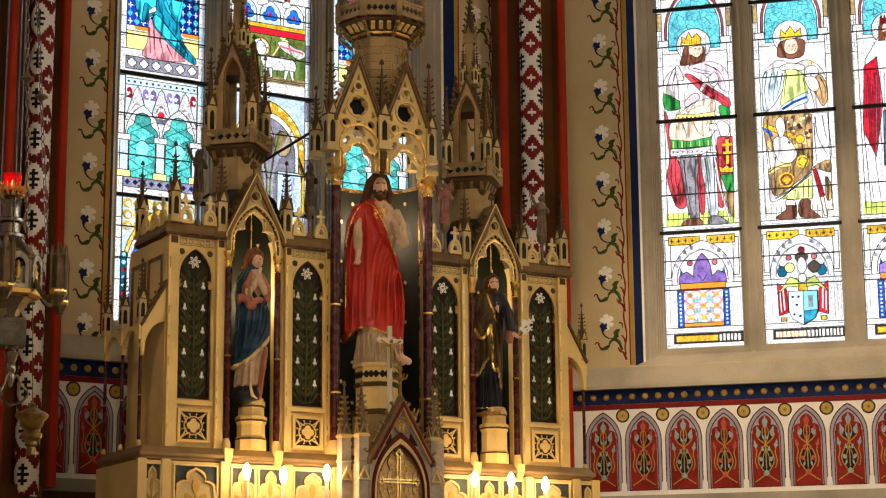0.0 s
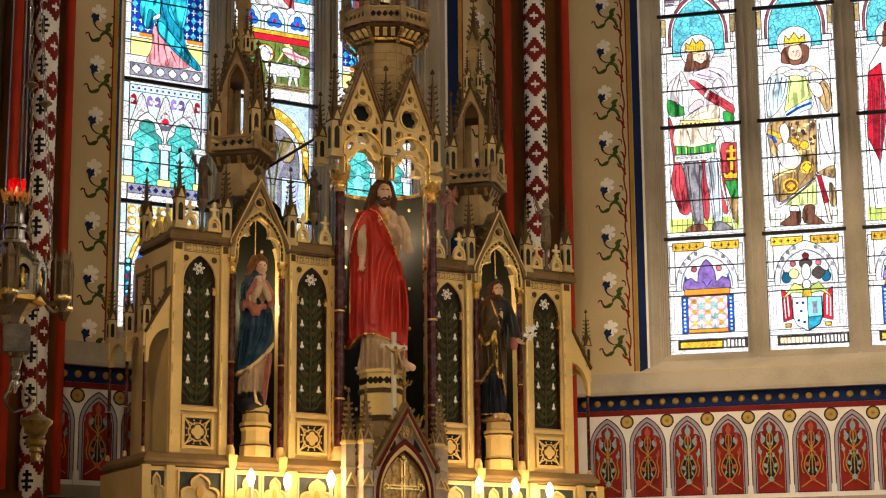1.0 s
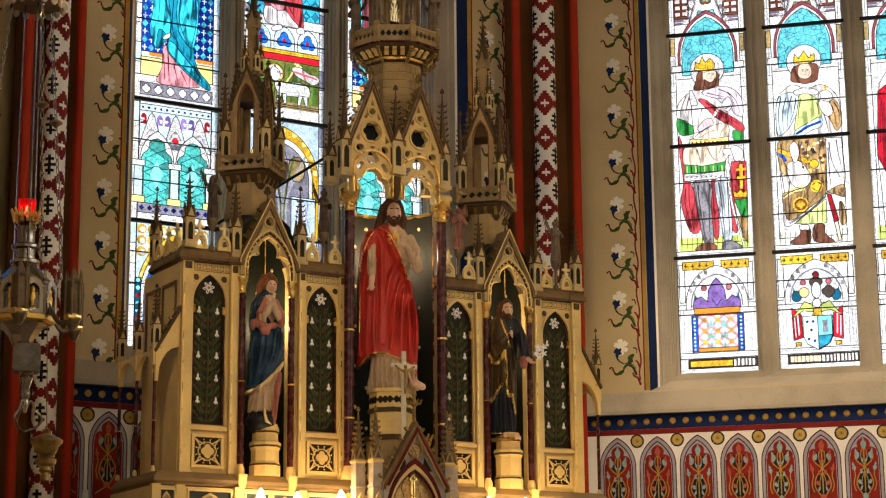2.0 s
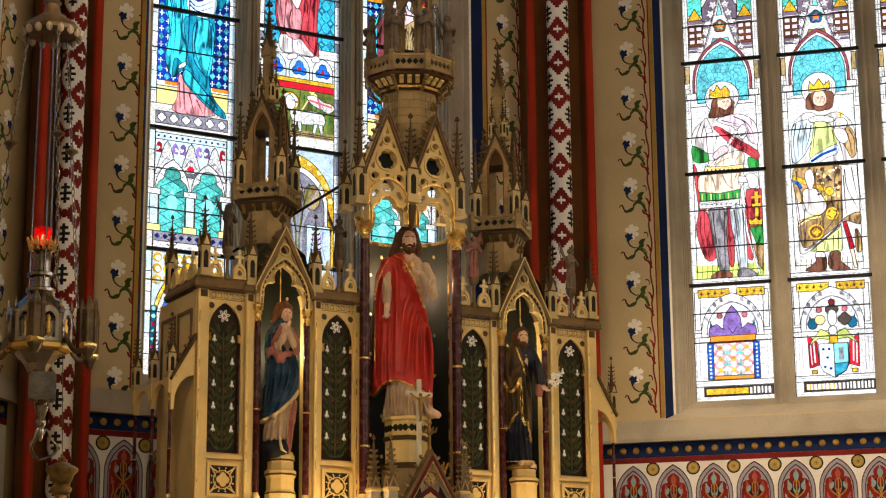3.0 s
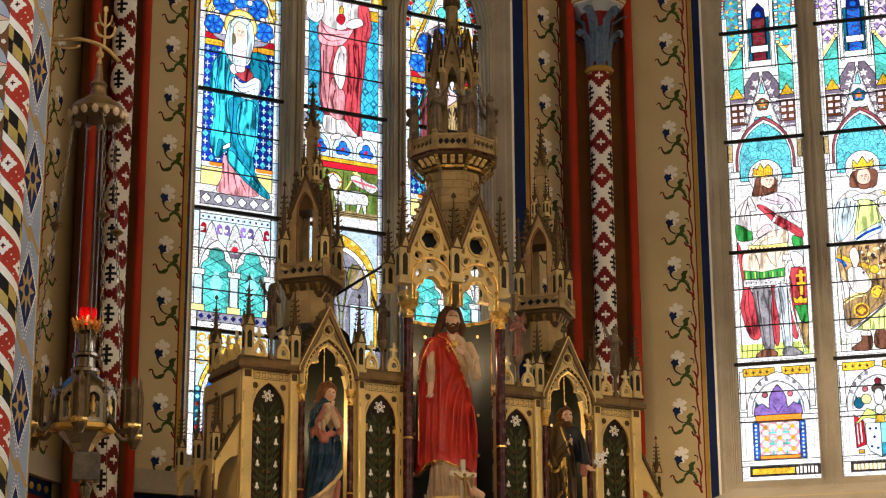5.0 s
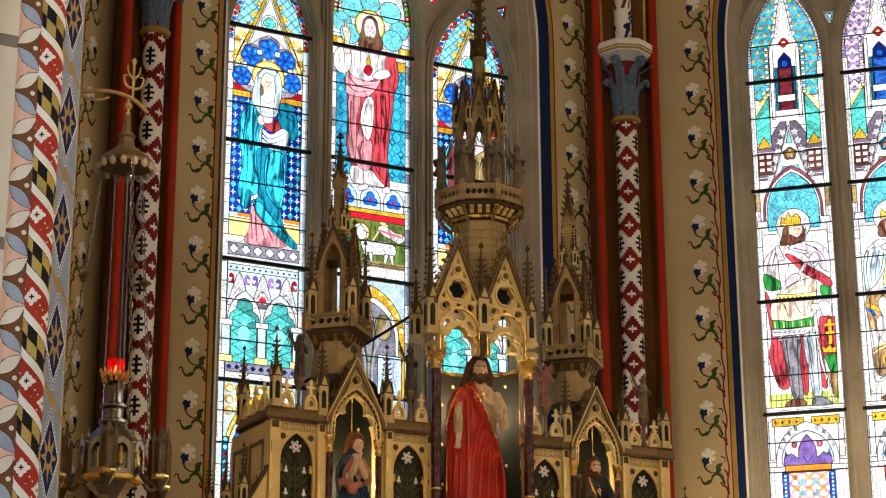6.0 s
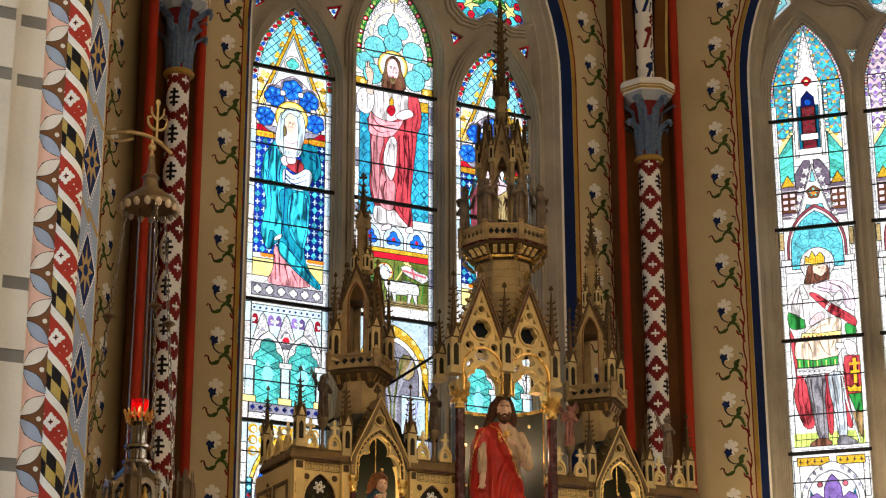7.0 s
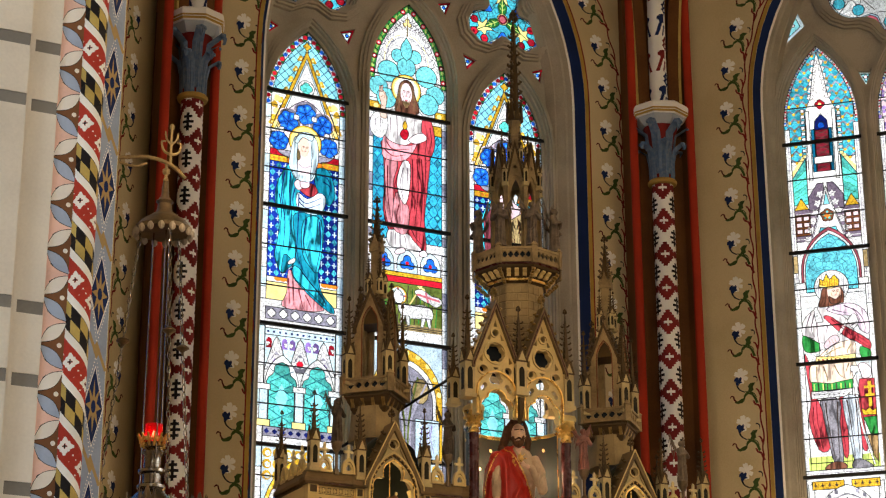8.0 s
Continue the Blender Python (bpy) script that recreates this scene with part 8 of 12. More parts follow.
    for z in (3.53, 5.3, 5.62, 5.80, 5.90):
        k = 1.0 if z < 5.7 else (0.8 if z < 5.85 else 0.3)
        rings.append([(nc - 0.285 * k, FY - 0.015, z)] + [(nc - 0.285 * k * math.cos(t), FY + 0.07 + 0.40 * k * math.sin(t), z) for t in (math.pi * i / 14 for i in range(15))] + [(nc + 0.285 * k, FY - 0.015, z)])
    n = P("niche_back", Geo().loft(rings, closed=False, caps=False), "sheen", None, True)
    r = random.Random(4 if sg > 0 else 9)
    for i in range(9):
        for j in range(3):
            t = math.pi * (0.22 + 0.28 * j + (0.14 if i % 2 else 0))
            if t < math.pi * 0.9 and 3.8 + 0.2 * i < 5.55:
                s = Geo().ball((nc - 0.281 * math.cos(t), FY + 0.07 + 0.393 * math.sin(t), 3.85 + 0.2 * i), 0.017, 6, 4, 1, 0.6, 1)
                P("gilt_star", s, "ochre2", n)
    P("gilt_rod", Geo().lathe([(0.005, 5.30 + 0.06 * sg), (0.005, 5.66)], nc - 0.02, FY - 0.04, 6), "gold")
    for k in (-1, 1):
        put("colonnette", COLONNETTE, nc + k * 0.240, FY - 0.05, 3.53)
        g = Geo().lathe([(0.005, 3.30), (0.02, 3.36), (0.05, 3.44), (0.06, 3.53)], nc + k * 0.240, FY - 0.075, 4, math.pi / 4)
        P("corbel", g, "cream")
    # gable over the niche: two brown slopes, pierced tracery and a cusped arch with a beaded band
    c = nc

    def opened(k):
        return trefoil_arch(c, 0.205 + k, 5.27, 5.34, 5.655 + 1.6 * k)

    side = []
    for q in (-1, 1):
        side += [[(c + q * 0.243, 5.42), (c + q * 0.183, 5.54), (c + q * 0.228, 5.42)], [(c + q * 0.163, 5.585), (c + q * 0.055, 5.80), (c + q * 0.068, 5.735), (c + q * 0.122, 5.64)]]
    g = Geo()
    g.plate([[(c - 0.27, 5.30), (c + 0.27, 5.30), (c + 0.27, 5.42), (c, 5.955), (c - 0.27, 5.42)]], [opened(0.0), circle(c, 5.800, 0.044, 16)] + side, FY - 0.075, FY - 0.02)
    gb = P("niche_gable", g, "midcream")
    P("gable_field", Geo().plate([[(c - 0.26, 5.42), (c, 5.93), (c + 0.26, 5.42)]], [opened(0.02)], FY - 0.03, FY - 0.015), "taupe", gb)
    g = Geo()
    g.plate([[(c - 0.292, 5.38), (c - 0.292, 5.43), (c, 6.015), (c + 0.292, 5.43), (c + 0.292, 5.38)]], [[(c - 0.258, 5.37), (c - 0.258, 5.415), (c, 5.925), (c + 0.258, 5.415), (c + 0.258, 5.37)]], FY - 0.105, FY + 0.12)
    P("gable_edge", g, "cornice", gb)
    for nm, mt, h0, h1, a0, a1, y0 in (("arch_roll", "cream", 0.245, 0.231, 5.735, 5.712, 0.098), ("arch_band", "taupe", 0.231, 0.217, 5.712, 5.688, 0.090)):
        P(nm, Geo().plate([arch(c, h0, 5.27, 5.34, a0, 10)], [arch(c, h1, 5.26, 5.34, a1, 10)], FY - y0, FY - 0.073), mt, gb)
    P("gilt_cusp_line", Geo().plate([opened(0.008)], [opened(-0.001)], FY - 0.087, FY - 0.073), "gold", gb)
    for q in (-1, 1):
        P("gable_rim", Geo().prism(strip([(c + q * 0.288, 5.40), (c + q * 0.288, 5.435), (c, 6.012)], 0.010), FY - 0.112, FY - 0.104), "cream", gb)
    bead = arch(c, 0.224, 5.27, 5.34, 5.700, 9)[1:-1]
    for (xa, za), (xb, zb) in zip(bead, bead[1:]):
        put("gilt_bead", BEAD_ME, (xa + xb) / 2, FY - 0.094, (za + zb) / 2, gb)
    P("gable_ring", Geo().plate([circle(c, 5.800, 0.056, 16)], [circle(c, 5.800, 0.044, 16)], FY - 0.09, FY - 0.073), "cream", gb)
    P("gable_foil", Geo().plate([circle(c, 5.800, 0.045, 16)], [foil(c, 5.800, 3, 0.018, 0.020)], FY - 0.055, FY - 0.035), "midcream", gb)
    for i in range(6):
        t = 0.06 + 0.15 * i
        for k in (-1, 1):
            crocket(gb, c + k * (0.292 * (1 - t)), FY - 0.03, 5.44 + 0.575 * t, 0.034, k, "bronzeleaf")
    g = Geo()
    finial(g, c, FY - 0.03, 6.00, 0.05)
    P("gable_finial", g, "bronzeleaf", gb)
    # pinnacles, crests
    for x, y, z in ((2.04, FY - 0.04, 5.49), (1.585, FY - 0.02, 5.45), (0.945, FY - 0.02, 5.45)):
        put("pinnacle", PIN_S, sg * x, y, z)
    put("pinnacle", PIN_S, sg * 2.03, -1.60, 5.49)
    for x in (1.93, 1.70, 0.825, 0.60):
        put("crest_cross", CREST_ME, sg * x, FY - 0.03, 5.495)
    for y in (-2.18, -1.98, -1.78):
        put("crest_cross", CREST_ME, sg * 2.06, y, 5.495, None, math.pi / 2)
    for x in (1.815, 0.715):
        g = Geo().lathe([(0.028, 5.48), (0.028, 5.52), (0.016, 5.54), (0.016, 5.68), (0.03, 5.70), (0.048, 5.73), (0.052, 5.775)], sg * x, FY - 0.03, 8)
        P("angel_post", g, "bronze", None, True)
    # side arcade with small posts and the quarter arch
    for k, y in enumerate((-2.33, -1.92, -1.51)):
        put("side_colonnette", COLONNETTE, sg * 2.30, y, 3.53, None, 0, 0.53)
        put("pinnacle", PIN_S, sg * 2.30, y, 4.58, None, 0, 0.78)
        P("side_post", Geo().box(sg * 2.30 - 0.03, sg * 2.30 + 0.03, y - 0.03, y + 0.03, 4.44, 4.60), "cream")
    for ya, yb in ((-2.33, -1.92), (-1.92, -1.51)):
        g = Geo()
        cy, h = (ya + yb) / 2, (yb - ya) / 2
        g.plate([rect(ya, yb, 4.36, 4.58)], [arch(cy, h * 0.86, 4.35, 4.37, 4.55, 7)], -0.02, 0.02)
        g.v = [(sg * 2.30 + p[1], p[0], p[2]) for p in g.v]
        P("side_arch", g, "cream")
    pts = [(2.09, 4.94), (2.31, 4.56), (2.31, 4.30), (2.285, 4.30)] + [(2.09 + 0.195 * math.cos(t), 4.34 + 0.27 * math.sin(t)) for t in (0.3, 0.6, 0.9, 1.2, 1.5)]
    P("quarter_arch", Geo().prism([(sg * x, z) for x, z in pts], FY - 0.02, FY + 0.03), "cream")
    P("quarter_arch_edge", Geo().prism([(sg * x, z) for x, z in ((2.09, 4.93), (2.31, 4.55), (2.325, 4.57), (2.09, 4.98))], FY - 0.04, FY + 0.05), "taupe")
    for i in range(5):
        t = (i + 0.5) / 5
        crocket(altar, sg * (2.10 + 0.21 * t), FY, 4.97 - 0.38 * t, 0.024, sg, "oldgold")


side_part(-1)
side_part(1)

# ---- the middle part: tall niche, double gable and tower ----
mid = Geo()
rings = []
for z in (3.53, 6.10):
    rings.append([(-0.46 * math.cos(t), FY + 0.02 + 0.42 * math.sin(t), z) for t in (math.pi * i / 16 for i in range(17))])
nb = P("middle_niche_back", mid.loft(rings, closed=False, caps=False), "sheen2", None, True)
for i in range(13):
    for j in range(5):
        t = math.pi * (0.1 + 0.19 * j + (0.095 if i % 2 else 0))
        if t < math.pi * 0.93:
            P("gilt_star", Geo().ball((-0.455 * math.cos(t), FY + 0.02 + 0.413 * math.sin(t), 3.7 + 0.19 * i), 0.018, 6, 4, 1, 0.6, 1), "ochre2", nb)
g = Geo()
rail = [(-0.46 * math.cos(t), FY + 0.02 + 0.42 * math.sin(t), 6.11) for t in (math.pi * i / 16 for i in range(17))]
g.tube(rail, 0.018, 6)
P("niche_rail", g, "gold", nb)
BIG = Geo()
BIG.lathe([(0.075, 0), (0.075, 0.06), (0.058, 0.09), (0.05, 0.12)], n=12)
BIG.cur = 1
BIG.lathe([(0.046, 0.12), (0.046, 2.48)], n=14)
BIG.cur = 2
for z in (0.55, 1.35):
    BIG.lathe([(0.047, z - 0.010), (0.053, z - 0.006), (0.053, z + 0.006), (0.047, z + 0.010)], n=14)
BIG.lathe([(0.047, 2.46), (0.058, 2.47), (0.048, 2.50), (0.055, 2.56), (0.09, 2.62), (0.095, 2.66)], n=12)
for k in range(8):
    a = k * math.pi / 4
    BIG.ball((0.062 * math.cos(a), 0.062 * math.sin(a), 2.54), 0.02, 5, 3)
    BIG.ball((0.08 * math.cos(a + 0.4), 0.08 * math.sin(a + 0.4), 2.60), 0.02, 5, 3)
BIG.cur = 0
BIG.lathe([(0.105, 2.66), (0.11, 2.69), (0.09, 2.72)], n=4, turn=math.pi / 4)
BIG_ME = BIG.mesh("middle_column", [MAT["cream"], MAT["maroon"], MAT["gold"]], True)
for sg in (-1, 1):
    put("middle_column", BIG_ME, sg * 0.485, FY - 0.10, 3.53)
    P("tall_gilt_rod", Geo().lathe([(0.006, 3.6), (0.006, 6.1)], sg * 0.435, FY - 0.03, 6), "gold")
CY = FY - 0.25
g = Geo()
outl = [(-0.455, 6.10), (0.455, 6.10), (0.455, 6.26), (0.50, 6.30), (0.50, 6.66), (0.27, 7.20), (0.0, 6.62), (-0.27, 7.20), (-0.50, 6.66), (-0.50, 6.30), (-0.455, 6.26)]
holes = []
for sg in (-1, 1):
    c = sg * 0.245
    holes += [foil(c, 6.725, 6, 0.062, 0.036, 0, 5), circle(c, 6.925, 0.036, 12), circle(c - 0.135, 6.560, 0.040, 12), circle(c + 0.135, 6.560, 0.040, 12),
              foil(c, 6.468, 3, 0.034, 0.042, math.pi / 2, 6), foil(c - 0.125, 6.375, 2, 0.022, 0.026, 1.0, 6), foil(c + 0.125, 6.375, 2, 0.022, 0.026, 2.14, 6),
              ellipse(c - 0.185, 6.255, 0.018, 0.034, 8, 0.2), ellipse(c + 0.185, 6.255, 0.018, 0.034, 8, -0.2),
              rect(c - 0.165, c + 0.165, 6.09, 6.17), circle(c - 0.080, 6.185, 0.085, 14), circle(c + 0.080, 6.185, 0.085, 14), circle(c, 6.26, 0.092, 14),
              [(c - 0.02, 6.99), (c + 0.02, 6.99), (c, 7.06)], [(c - 0.09, 6.86), (c - 0.055, 6.85), (c - 0.05, 6.92)], [(c + 0.09, 6.86), (c + 0.05, 6.92), (c + 0.055, 6.85)],
              [(c - 0.175, 6.64), (c - 0.135, 6.62), (c - 0.135, 6.70)], [(c + 0.175, 6.64), (c + 0.135, 6.70), (c + 0.135, 6.62)], [(c - 0.03, 6.58), (c + 0.03, 6.58), (c, 6.545)]]
g.plate([outl], holes, CY - 0.035, CY + 0.035)
can = P("canopy_tracery", g, "cream")
can.matrix_local = Matrix.Translation((-0.10, 0, 0.33)) @ Matrix.Diagonal((1, 1, 0.95, 1))
for sg in (-1, 1):
    c = sg * 0.245
    g = Geo()
    inner = [rect(c - 0.165, c + 0.165, 6.08, 6.17), circle(c - 0.080, 6.185, 0.085, 14), circle(c + 0.080, 6.185, 0.085, 14), circle(c, 6.26, 0.092, 14)]
    outer = [rect(c - 0.172, c + 0.172, 6.085, 6.17), circle(c - 0.080, 6.185, 0.096, 14), circle(c + 0.080, 6.185, 0.096, 14), circle(c, 6.26, 0.104, 14)]
    g.plate(outer, inner, CY - 0.055, CY - 0.03)
    g.plate([arch(c, 0.208, 6.10, 6.32, 6.545, 8)], [arch(c, 0.196, 6.09, 6.32, 6.530, 8)], CY - 0.060, CY - 0.031)
    P("hanging_arch", g, "gold", can)
# near-black sheet stands in for the shade behind the pierced tracery
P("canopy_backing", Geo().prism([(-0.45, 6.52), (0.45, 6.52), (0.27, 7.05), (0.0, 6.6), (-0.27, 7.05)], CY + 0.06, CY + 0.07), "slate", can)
for sg in (-1, 1):
    c = sg * 0.255
    g = Geo()
    g.plate([[(c - 0.25, 6.55), (c - 0.25, 6.60), (c, 7.26), (c + 0.25, 6.60), (c + 0.25, 6.55)]], [[(c - 0.222, 6.54), (c - 0.222, 6.585), (c, 7.165), (c + 0.222, 6.585), (c + 0.222, 6.54)]], CY - 0.075, CY + 0.05)
    P("gable_edge", g, "cornice", can)
    g = Geo()
    g.plate([[(c - 0.236, 6.57), (c - 0.236, 6.60), (c, 7.225), (c + 0.236, 6.60), (c + 0.236, 6.57)]], [[(c - 0.228, 6.56), (c - 0.228, 6.598), (c, 7.20), (c + 0.228, 6.598), (c + 0.228, 6.56)]], CY - 0.08, CY - 0.07)
    P("maroon_line", g, "maroon", can)
    for (x, z, r0) in ((c, 6.725, 0.118), (c, 6.925, 0.05), (c - 0.125, 6.545, 0.058), (c + 0.125, 6.545, 0.058)):
        P("tracery_ring", Geo().plate([circle(x, z, r0, 18)], [circle(x, z, r0 - 0.016, 18)], CY - 0.052, CY - 0.03), "cream", can)
    for i in range(7):
        t = 0.05 + 0.135 * i
        for k in (-1, 1):
            crocket(can, c + k * 0.25 * (1 - t), CY - 0.02, 6.62 + 0.64 * t, 0.036, k, "oldgold")
    g = Geo()
    finial(g, c, CY - 0.02, 7.24, 0.055)
    P("gable_finial", g, "oldgold", can)
    put("pinnacle", PIN_B, sg * 0.52, CY + 0.0, 6.25, can, 0, 1.18)
    put("canopy_post", PIN_S, sg * 0.515, CY + 0.30, 6.25, can, 0, 1.0)
put("pinnacle", PIN_S, 0.0, CY - 0.03, 6.32, can, 0, 1.25)
P("pendant", Geo().lathe([(0.005, 6.05), (0.03, 6.10), (0.05, 6.22), (0.055, 6.30)], 0, CY - 0.03, 6), "taupe", can)

TY = FY - 0.10


def eight(r, turn=math.pi / 8):
    return [(r * math.cos(turn + k * math.pi / 4), r * math.sin(turn + k * math.pi / 4)) for k in range(8)]


def octa(g, prof, cx=0.0, cy=TY):
    return g.lathe(prof, cx, cy, 8, math.pi / 8)


tower = group("tower", "", "")
tower.parent = altar
tower.matrix_local = Matrix.Translation((0.10, -2.25, -0.02)) @ Matrix.Rotation(radians(16.2), 4, "Z") @ Matrix.Diagonal((0.84, 0.84, 1.0125, 1)) @ Matrix.Translation((0, 2.45, -0.04))
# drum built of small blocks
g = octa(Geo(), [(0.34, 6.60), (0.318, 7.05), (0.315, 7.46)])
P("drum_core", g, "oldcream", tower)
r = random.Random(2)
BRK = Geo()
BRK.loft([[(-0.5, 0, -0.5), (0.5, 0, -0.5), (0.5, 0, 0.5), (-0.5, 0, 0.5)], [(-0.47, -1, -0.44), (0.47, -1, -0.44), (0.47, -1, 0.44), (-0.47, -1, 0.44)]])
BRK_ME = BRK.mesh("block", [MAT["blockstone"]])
for row in range(11):
    z = 6.64 + 0.076 * row
    rad = (0.34 - 0.022 * (z - 6.6) / 0.45 if z < 7.05 else 0.318 - 0.003 * (z - 7.05) / 0.41) * math.cos(math.pi / 8)
    wd = 2 * rad * math.tan(math.pi / 8)
    for face in range(8):
        a = face * math.pi / 4
        for i in range(2 if row % 2 else 3):
            n = 2 if row % 2 else 3
            x = (i + 0.5) / n * wd - wd / 2
            o = new("block", BRK_ME)
            o.parent = tower
            o.matrix_local = Matrix.Translation((0, TY, z)) @ Matrix.Rotation(a, 4, "Z") @ Matrix.Translation((x, -rad - 0.004 + 0.006, 0)) @ Matrix.Diagonal((wd / n - 0.004, 0.008 + 0.002 * r.random(), 0.074, 1))
# balcony
octa_b = octa(Geo(), [(0.32, 7.46), (0.36, 7.48), (0.36, 7.50), (0.45, 7.57), (0.50, 7.58), (0.52, 7.60), (0.52, 7.64), (0.0, 7.645)])
P("balcony_floor", octa_b, "taupe", tower)
P("gilt_line", octa(Geo(), [(0.363, 7.478), (0.370, 7.482), (0.370, 7.500), (0.363, 7.504)]), "gold", tower)
P("maroon_line", octa(Geo(), [(0.515, 7.598), (0.528, 7.603), (0.528, 7.622), (0.515, 7.627)]), "maroon", tower)
for k in range(8):
    for x in (-0.09, 0.0, 0.09):
        g = Geo()
        g.m = Matrix.Translation((0, TY, 0)) @ Matrix.Rotation(k * math.pi / 4, 4, "Z") @ Matrix.Translation((x, 0, 0)) @ Matrix.Rotation(-math.pi / 2, 4, "Z")
        g.prism([(0.33, 7.515), (0.385, 7.515), (0.40, 7.54), (0.44, 7.56), (0.44, 7.59), (0.33, 7.59)], -0.024, 0.024)
        P("corbel", g, "cream", tower)
    for t, zz in ((0.40, 7.50), (0.45, 7.54), (0.35, 7.46)):
        crocket(tower, t, 0, zz, 0.045, 1, "oldgold", Matrix.Translation((0, TY, 0)) @ Matrix.Rotation((k + 0.5) * math.pi / 4, 4, "Z"))


def parapet(parent, cx, cy, r, z0, z1, turn, sides=8):
    """A pierced parapet with corner posts."""
    wd = 2 * r * math.sin(math.pi / sides)
    ap = r * math.cos(math.pi / sides)
    for k in range(sides):
        a = turn + 2 * math.pi * k / sides
        m = Matrix.Translation((cx, cy, 0)) @ Matrix.Rotation(a, 4, "Z") @ Matrix.Translation((0, -ap, 0))
        g = Geo()
        n = max(2, int(wd / 0.075))
        zc = (z0 + z1) / 2
        holes = [foil((i + 0.5) / n * (wd - 0.06) - (wd - 0.06) / 2, zc, 4, 0.014, 0.017) for i in range(n)]
        g.plate([rect(-wd / 2, wd / 2, z0 + 0.02, z1 - 0.02)], holes, -0.015, 0.015)
        g.m = Matrix.Identity(4)
        g.box(-wd / 2, wd / 2, -0.028, 0.028, z0, z0 + 0.028)
        g.box(-wd / 2, wd / 2, -0.028, 0.028, z1 - 0.024, z1)
        g.cur = 1
        g.box(-wd / 2, wd / 2, 0.016, 0.02, z0 + 0.03, z1 - 0.03)
        g.v = [tuple(m @ Vector(p)) for p in g.v]
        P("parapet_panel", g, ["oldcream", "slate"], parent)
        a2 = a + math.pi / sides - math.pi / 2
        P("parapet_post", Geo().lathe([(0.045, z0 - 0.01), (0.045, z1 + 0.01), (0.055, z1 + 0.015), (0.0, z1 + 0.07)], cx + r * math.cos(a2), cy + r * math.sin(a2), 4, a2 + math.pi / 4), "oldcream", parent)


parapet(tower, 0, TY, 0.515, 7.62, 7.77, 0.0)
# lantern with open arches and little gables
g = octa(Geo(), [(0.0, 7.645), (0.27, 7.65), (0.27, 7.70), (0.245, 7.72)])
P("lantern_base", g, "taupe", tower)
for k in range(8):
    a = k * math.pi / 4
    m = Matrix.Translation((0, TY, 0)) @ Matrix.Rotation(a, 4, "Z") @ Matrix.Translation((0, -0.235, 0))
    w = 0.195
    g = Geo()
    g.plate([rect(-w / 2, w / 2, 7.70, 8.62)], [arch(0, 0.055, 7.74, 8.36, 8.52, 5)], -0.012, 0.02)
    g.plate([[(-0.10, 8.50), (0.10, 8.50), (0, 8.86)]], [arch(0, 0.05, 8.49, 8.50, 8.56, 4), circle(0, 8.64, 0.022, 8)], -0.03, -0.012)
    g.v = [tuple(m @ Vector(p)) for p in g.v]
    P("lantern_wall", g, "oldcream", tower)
    g = Geo()
    g.plate([[(-0.115, 8.50), (0, 8.92), (0.115, 8.50)]], [[(-0.092, 8.49), (0, 8.84), (0.092, 8.49)]], -0.045, -0.01)
    g.v = [tuple(m @ Vector(p)) for p in g.v]
    P("lantern_gable", g, "taupe", tower)
    a2 = a - math.pi / 2 + math.pi / 8
    put("pinnacle", PIN_S, 0.30 * math.cos(a2), TY + 0.30 * math.sin(a2), 8.44, tower, a2, 0.64)
    put("pinnacle", PIN_S, 0.165 * math.cos(a2), TY + 0.165 * math.sin(a2), 8.72, tower, a2, 0.52)
    P("flying_strut", Geo().tube([(0.29 * math.cos(a2), TY + 0.29 * math.sin(a2), 8.62), (0.17 * math.cos(a2), TY + 0.17 * math.sin(a2), 8.76)], 0.016, 4), "oldcream", tower)
    P("buttress", Geo().lathe([(0.04, 7.70), (0.04, 8.2), (0.03, 8.28), (0.03, 8.58)], 0.28 * math.cos(a2), TY + 0.28 * math.sin(a2), 4, a2 + math.pi / 4), "oldcream", tower)
g = octa(Geo(), [(0.245, 8.55), (0.15, 8.66), (0.078, 8.80), (0.072, 9.02), (0.085, 9.03), (0.078, 9.05), (0.074, 9.22), (0.10, 9.24), (0.095, 9.27), (0.06, 9.30)])
P("upper_drum", g, "oldcream", tower)
for k in range(8):
    a = (k + 0.5) * math.pi / 4 - math.pi / 2
    g = Geo()
    g.m = Matrix.Translation((0, TY, 0)) @ Matrix.Rotation(a, 4, "Z") @ Matrix.Translation((0.075, 0, 0)) @ Matrix.Rotation(math.pi / 2, 4, "Z")
    g.prism([(-0.036, 9.20), (0.036, 9.20), (0, 9.39)], -0.024, 0.01)
    P("spire_gablet", g, "taupe", tower)
g = octa(Geo(), [(0.062, 9.28), (0.026, 10.22)])
sp = P("spire", g, "taupe", tower)
for k in range(8):
    t = 0.12 + 0.11 * k
    for j in range(4):
        crocket(sp, 0.058 - 0.036 * t, 0, 9.28 + 0.94 * t, 0.040 * (1 - 0.25 * t), 1, "bronzeleaf", Matrix.Translation((0, TY, 0)) @ Matrix.Rotation(j * math.pi / 2 + math.pi / 8, 4, "Z"))
g = Geo()
finial(g, 0, TY, 10.16, 0.085)
P("spire_finial", g, "taupe", sp)


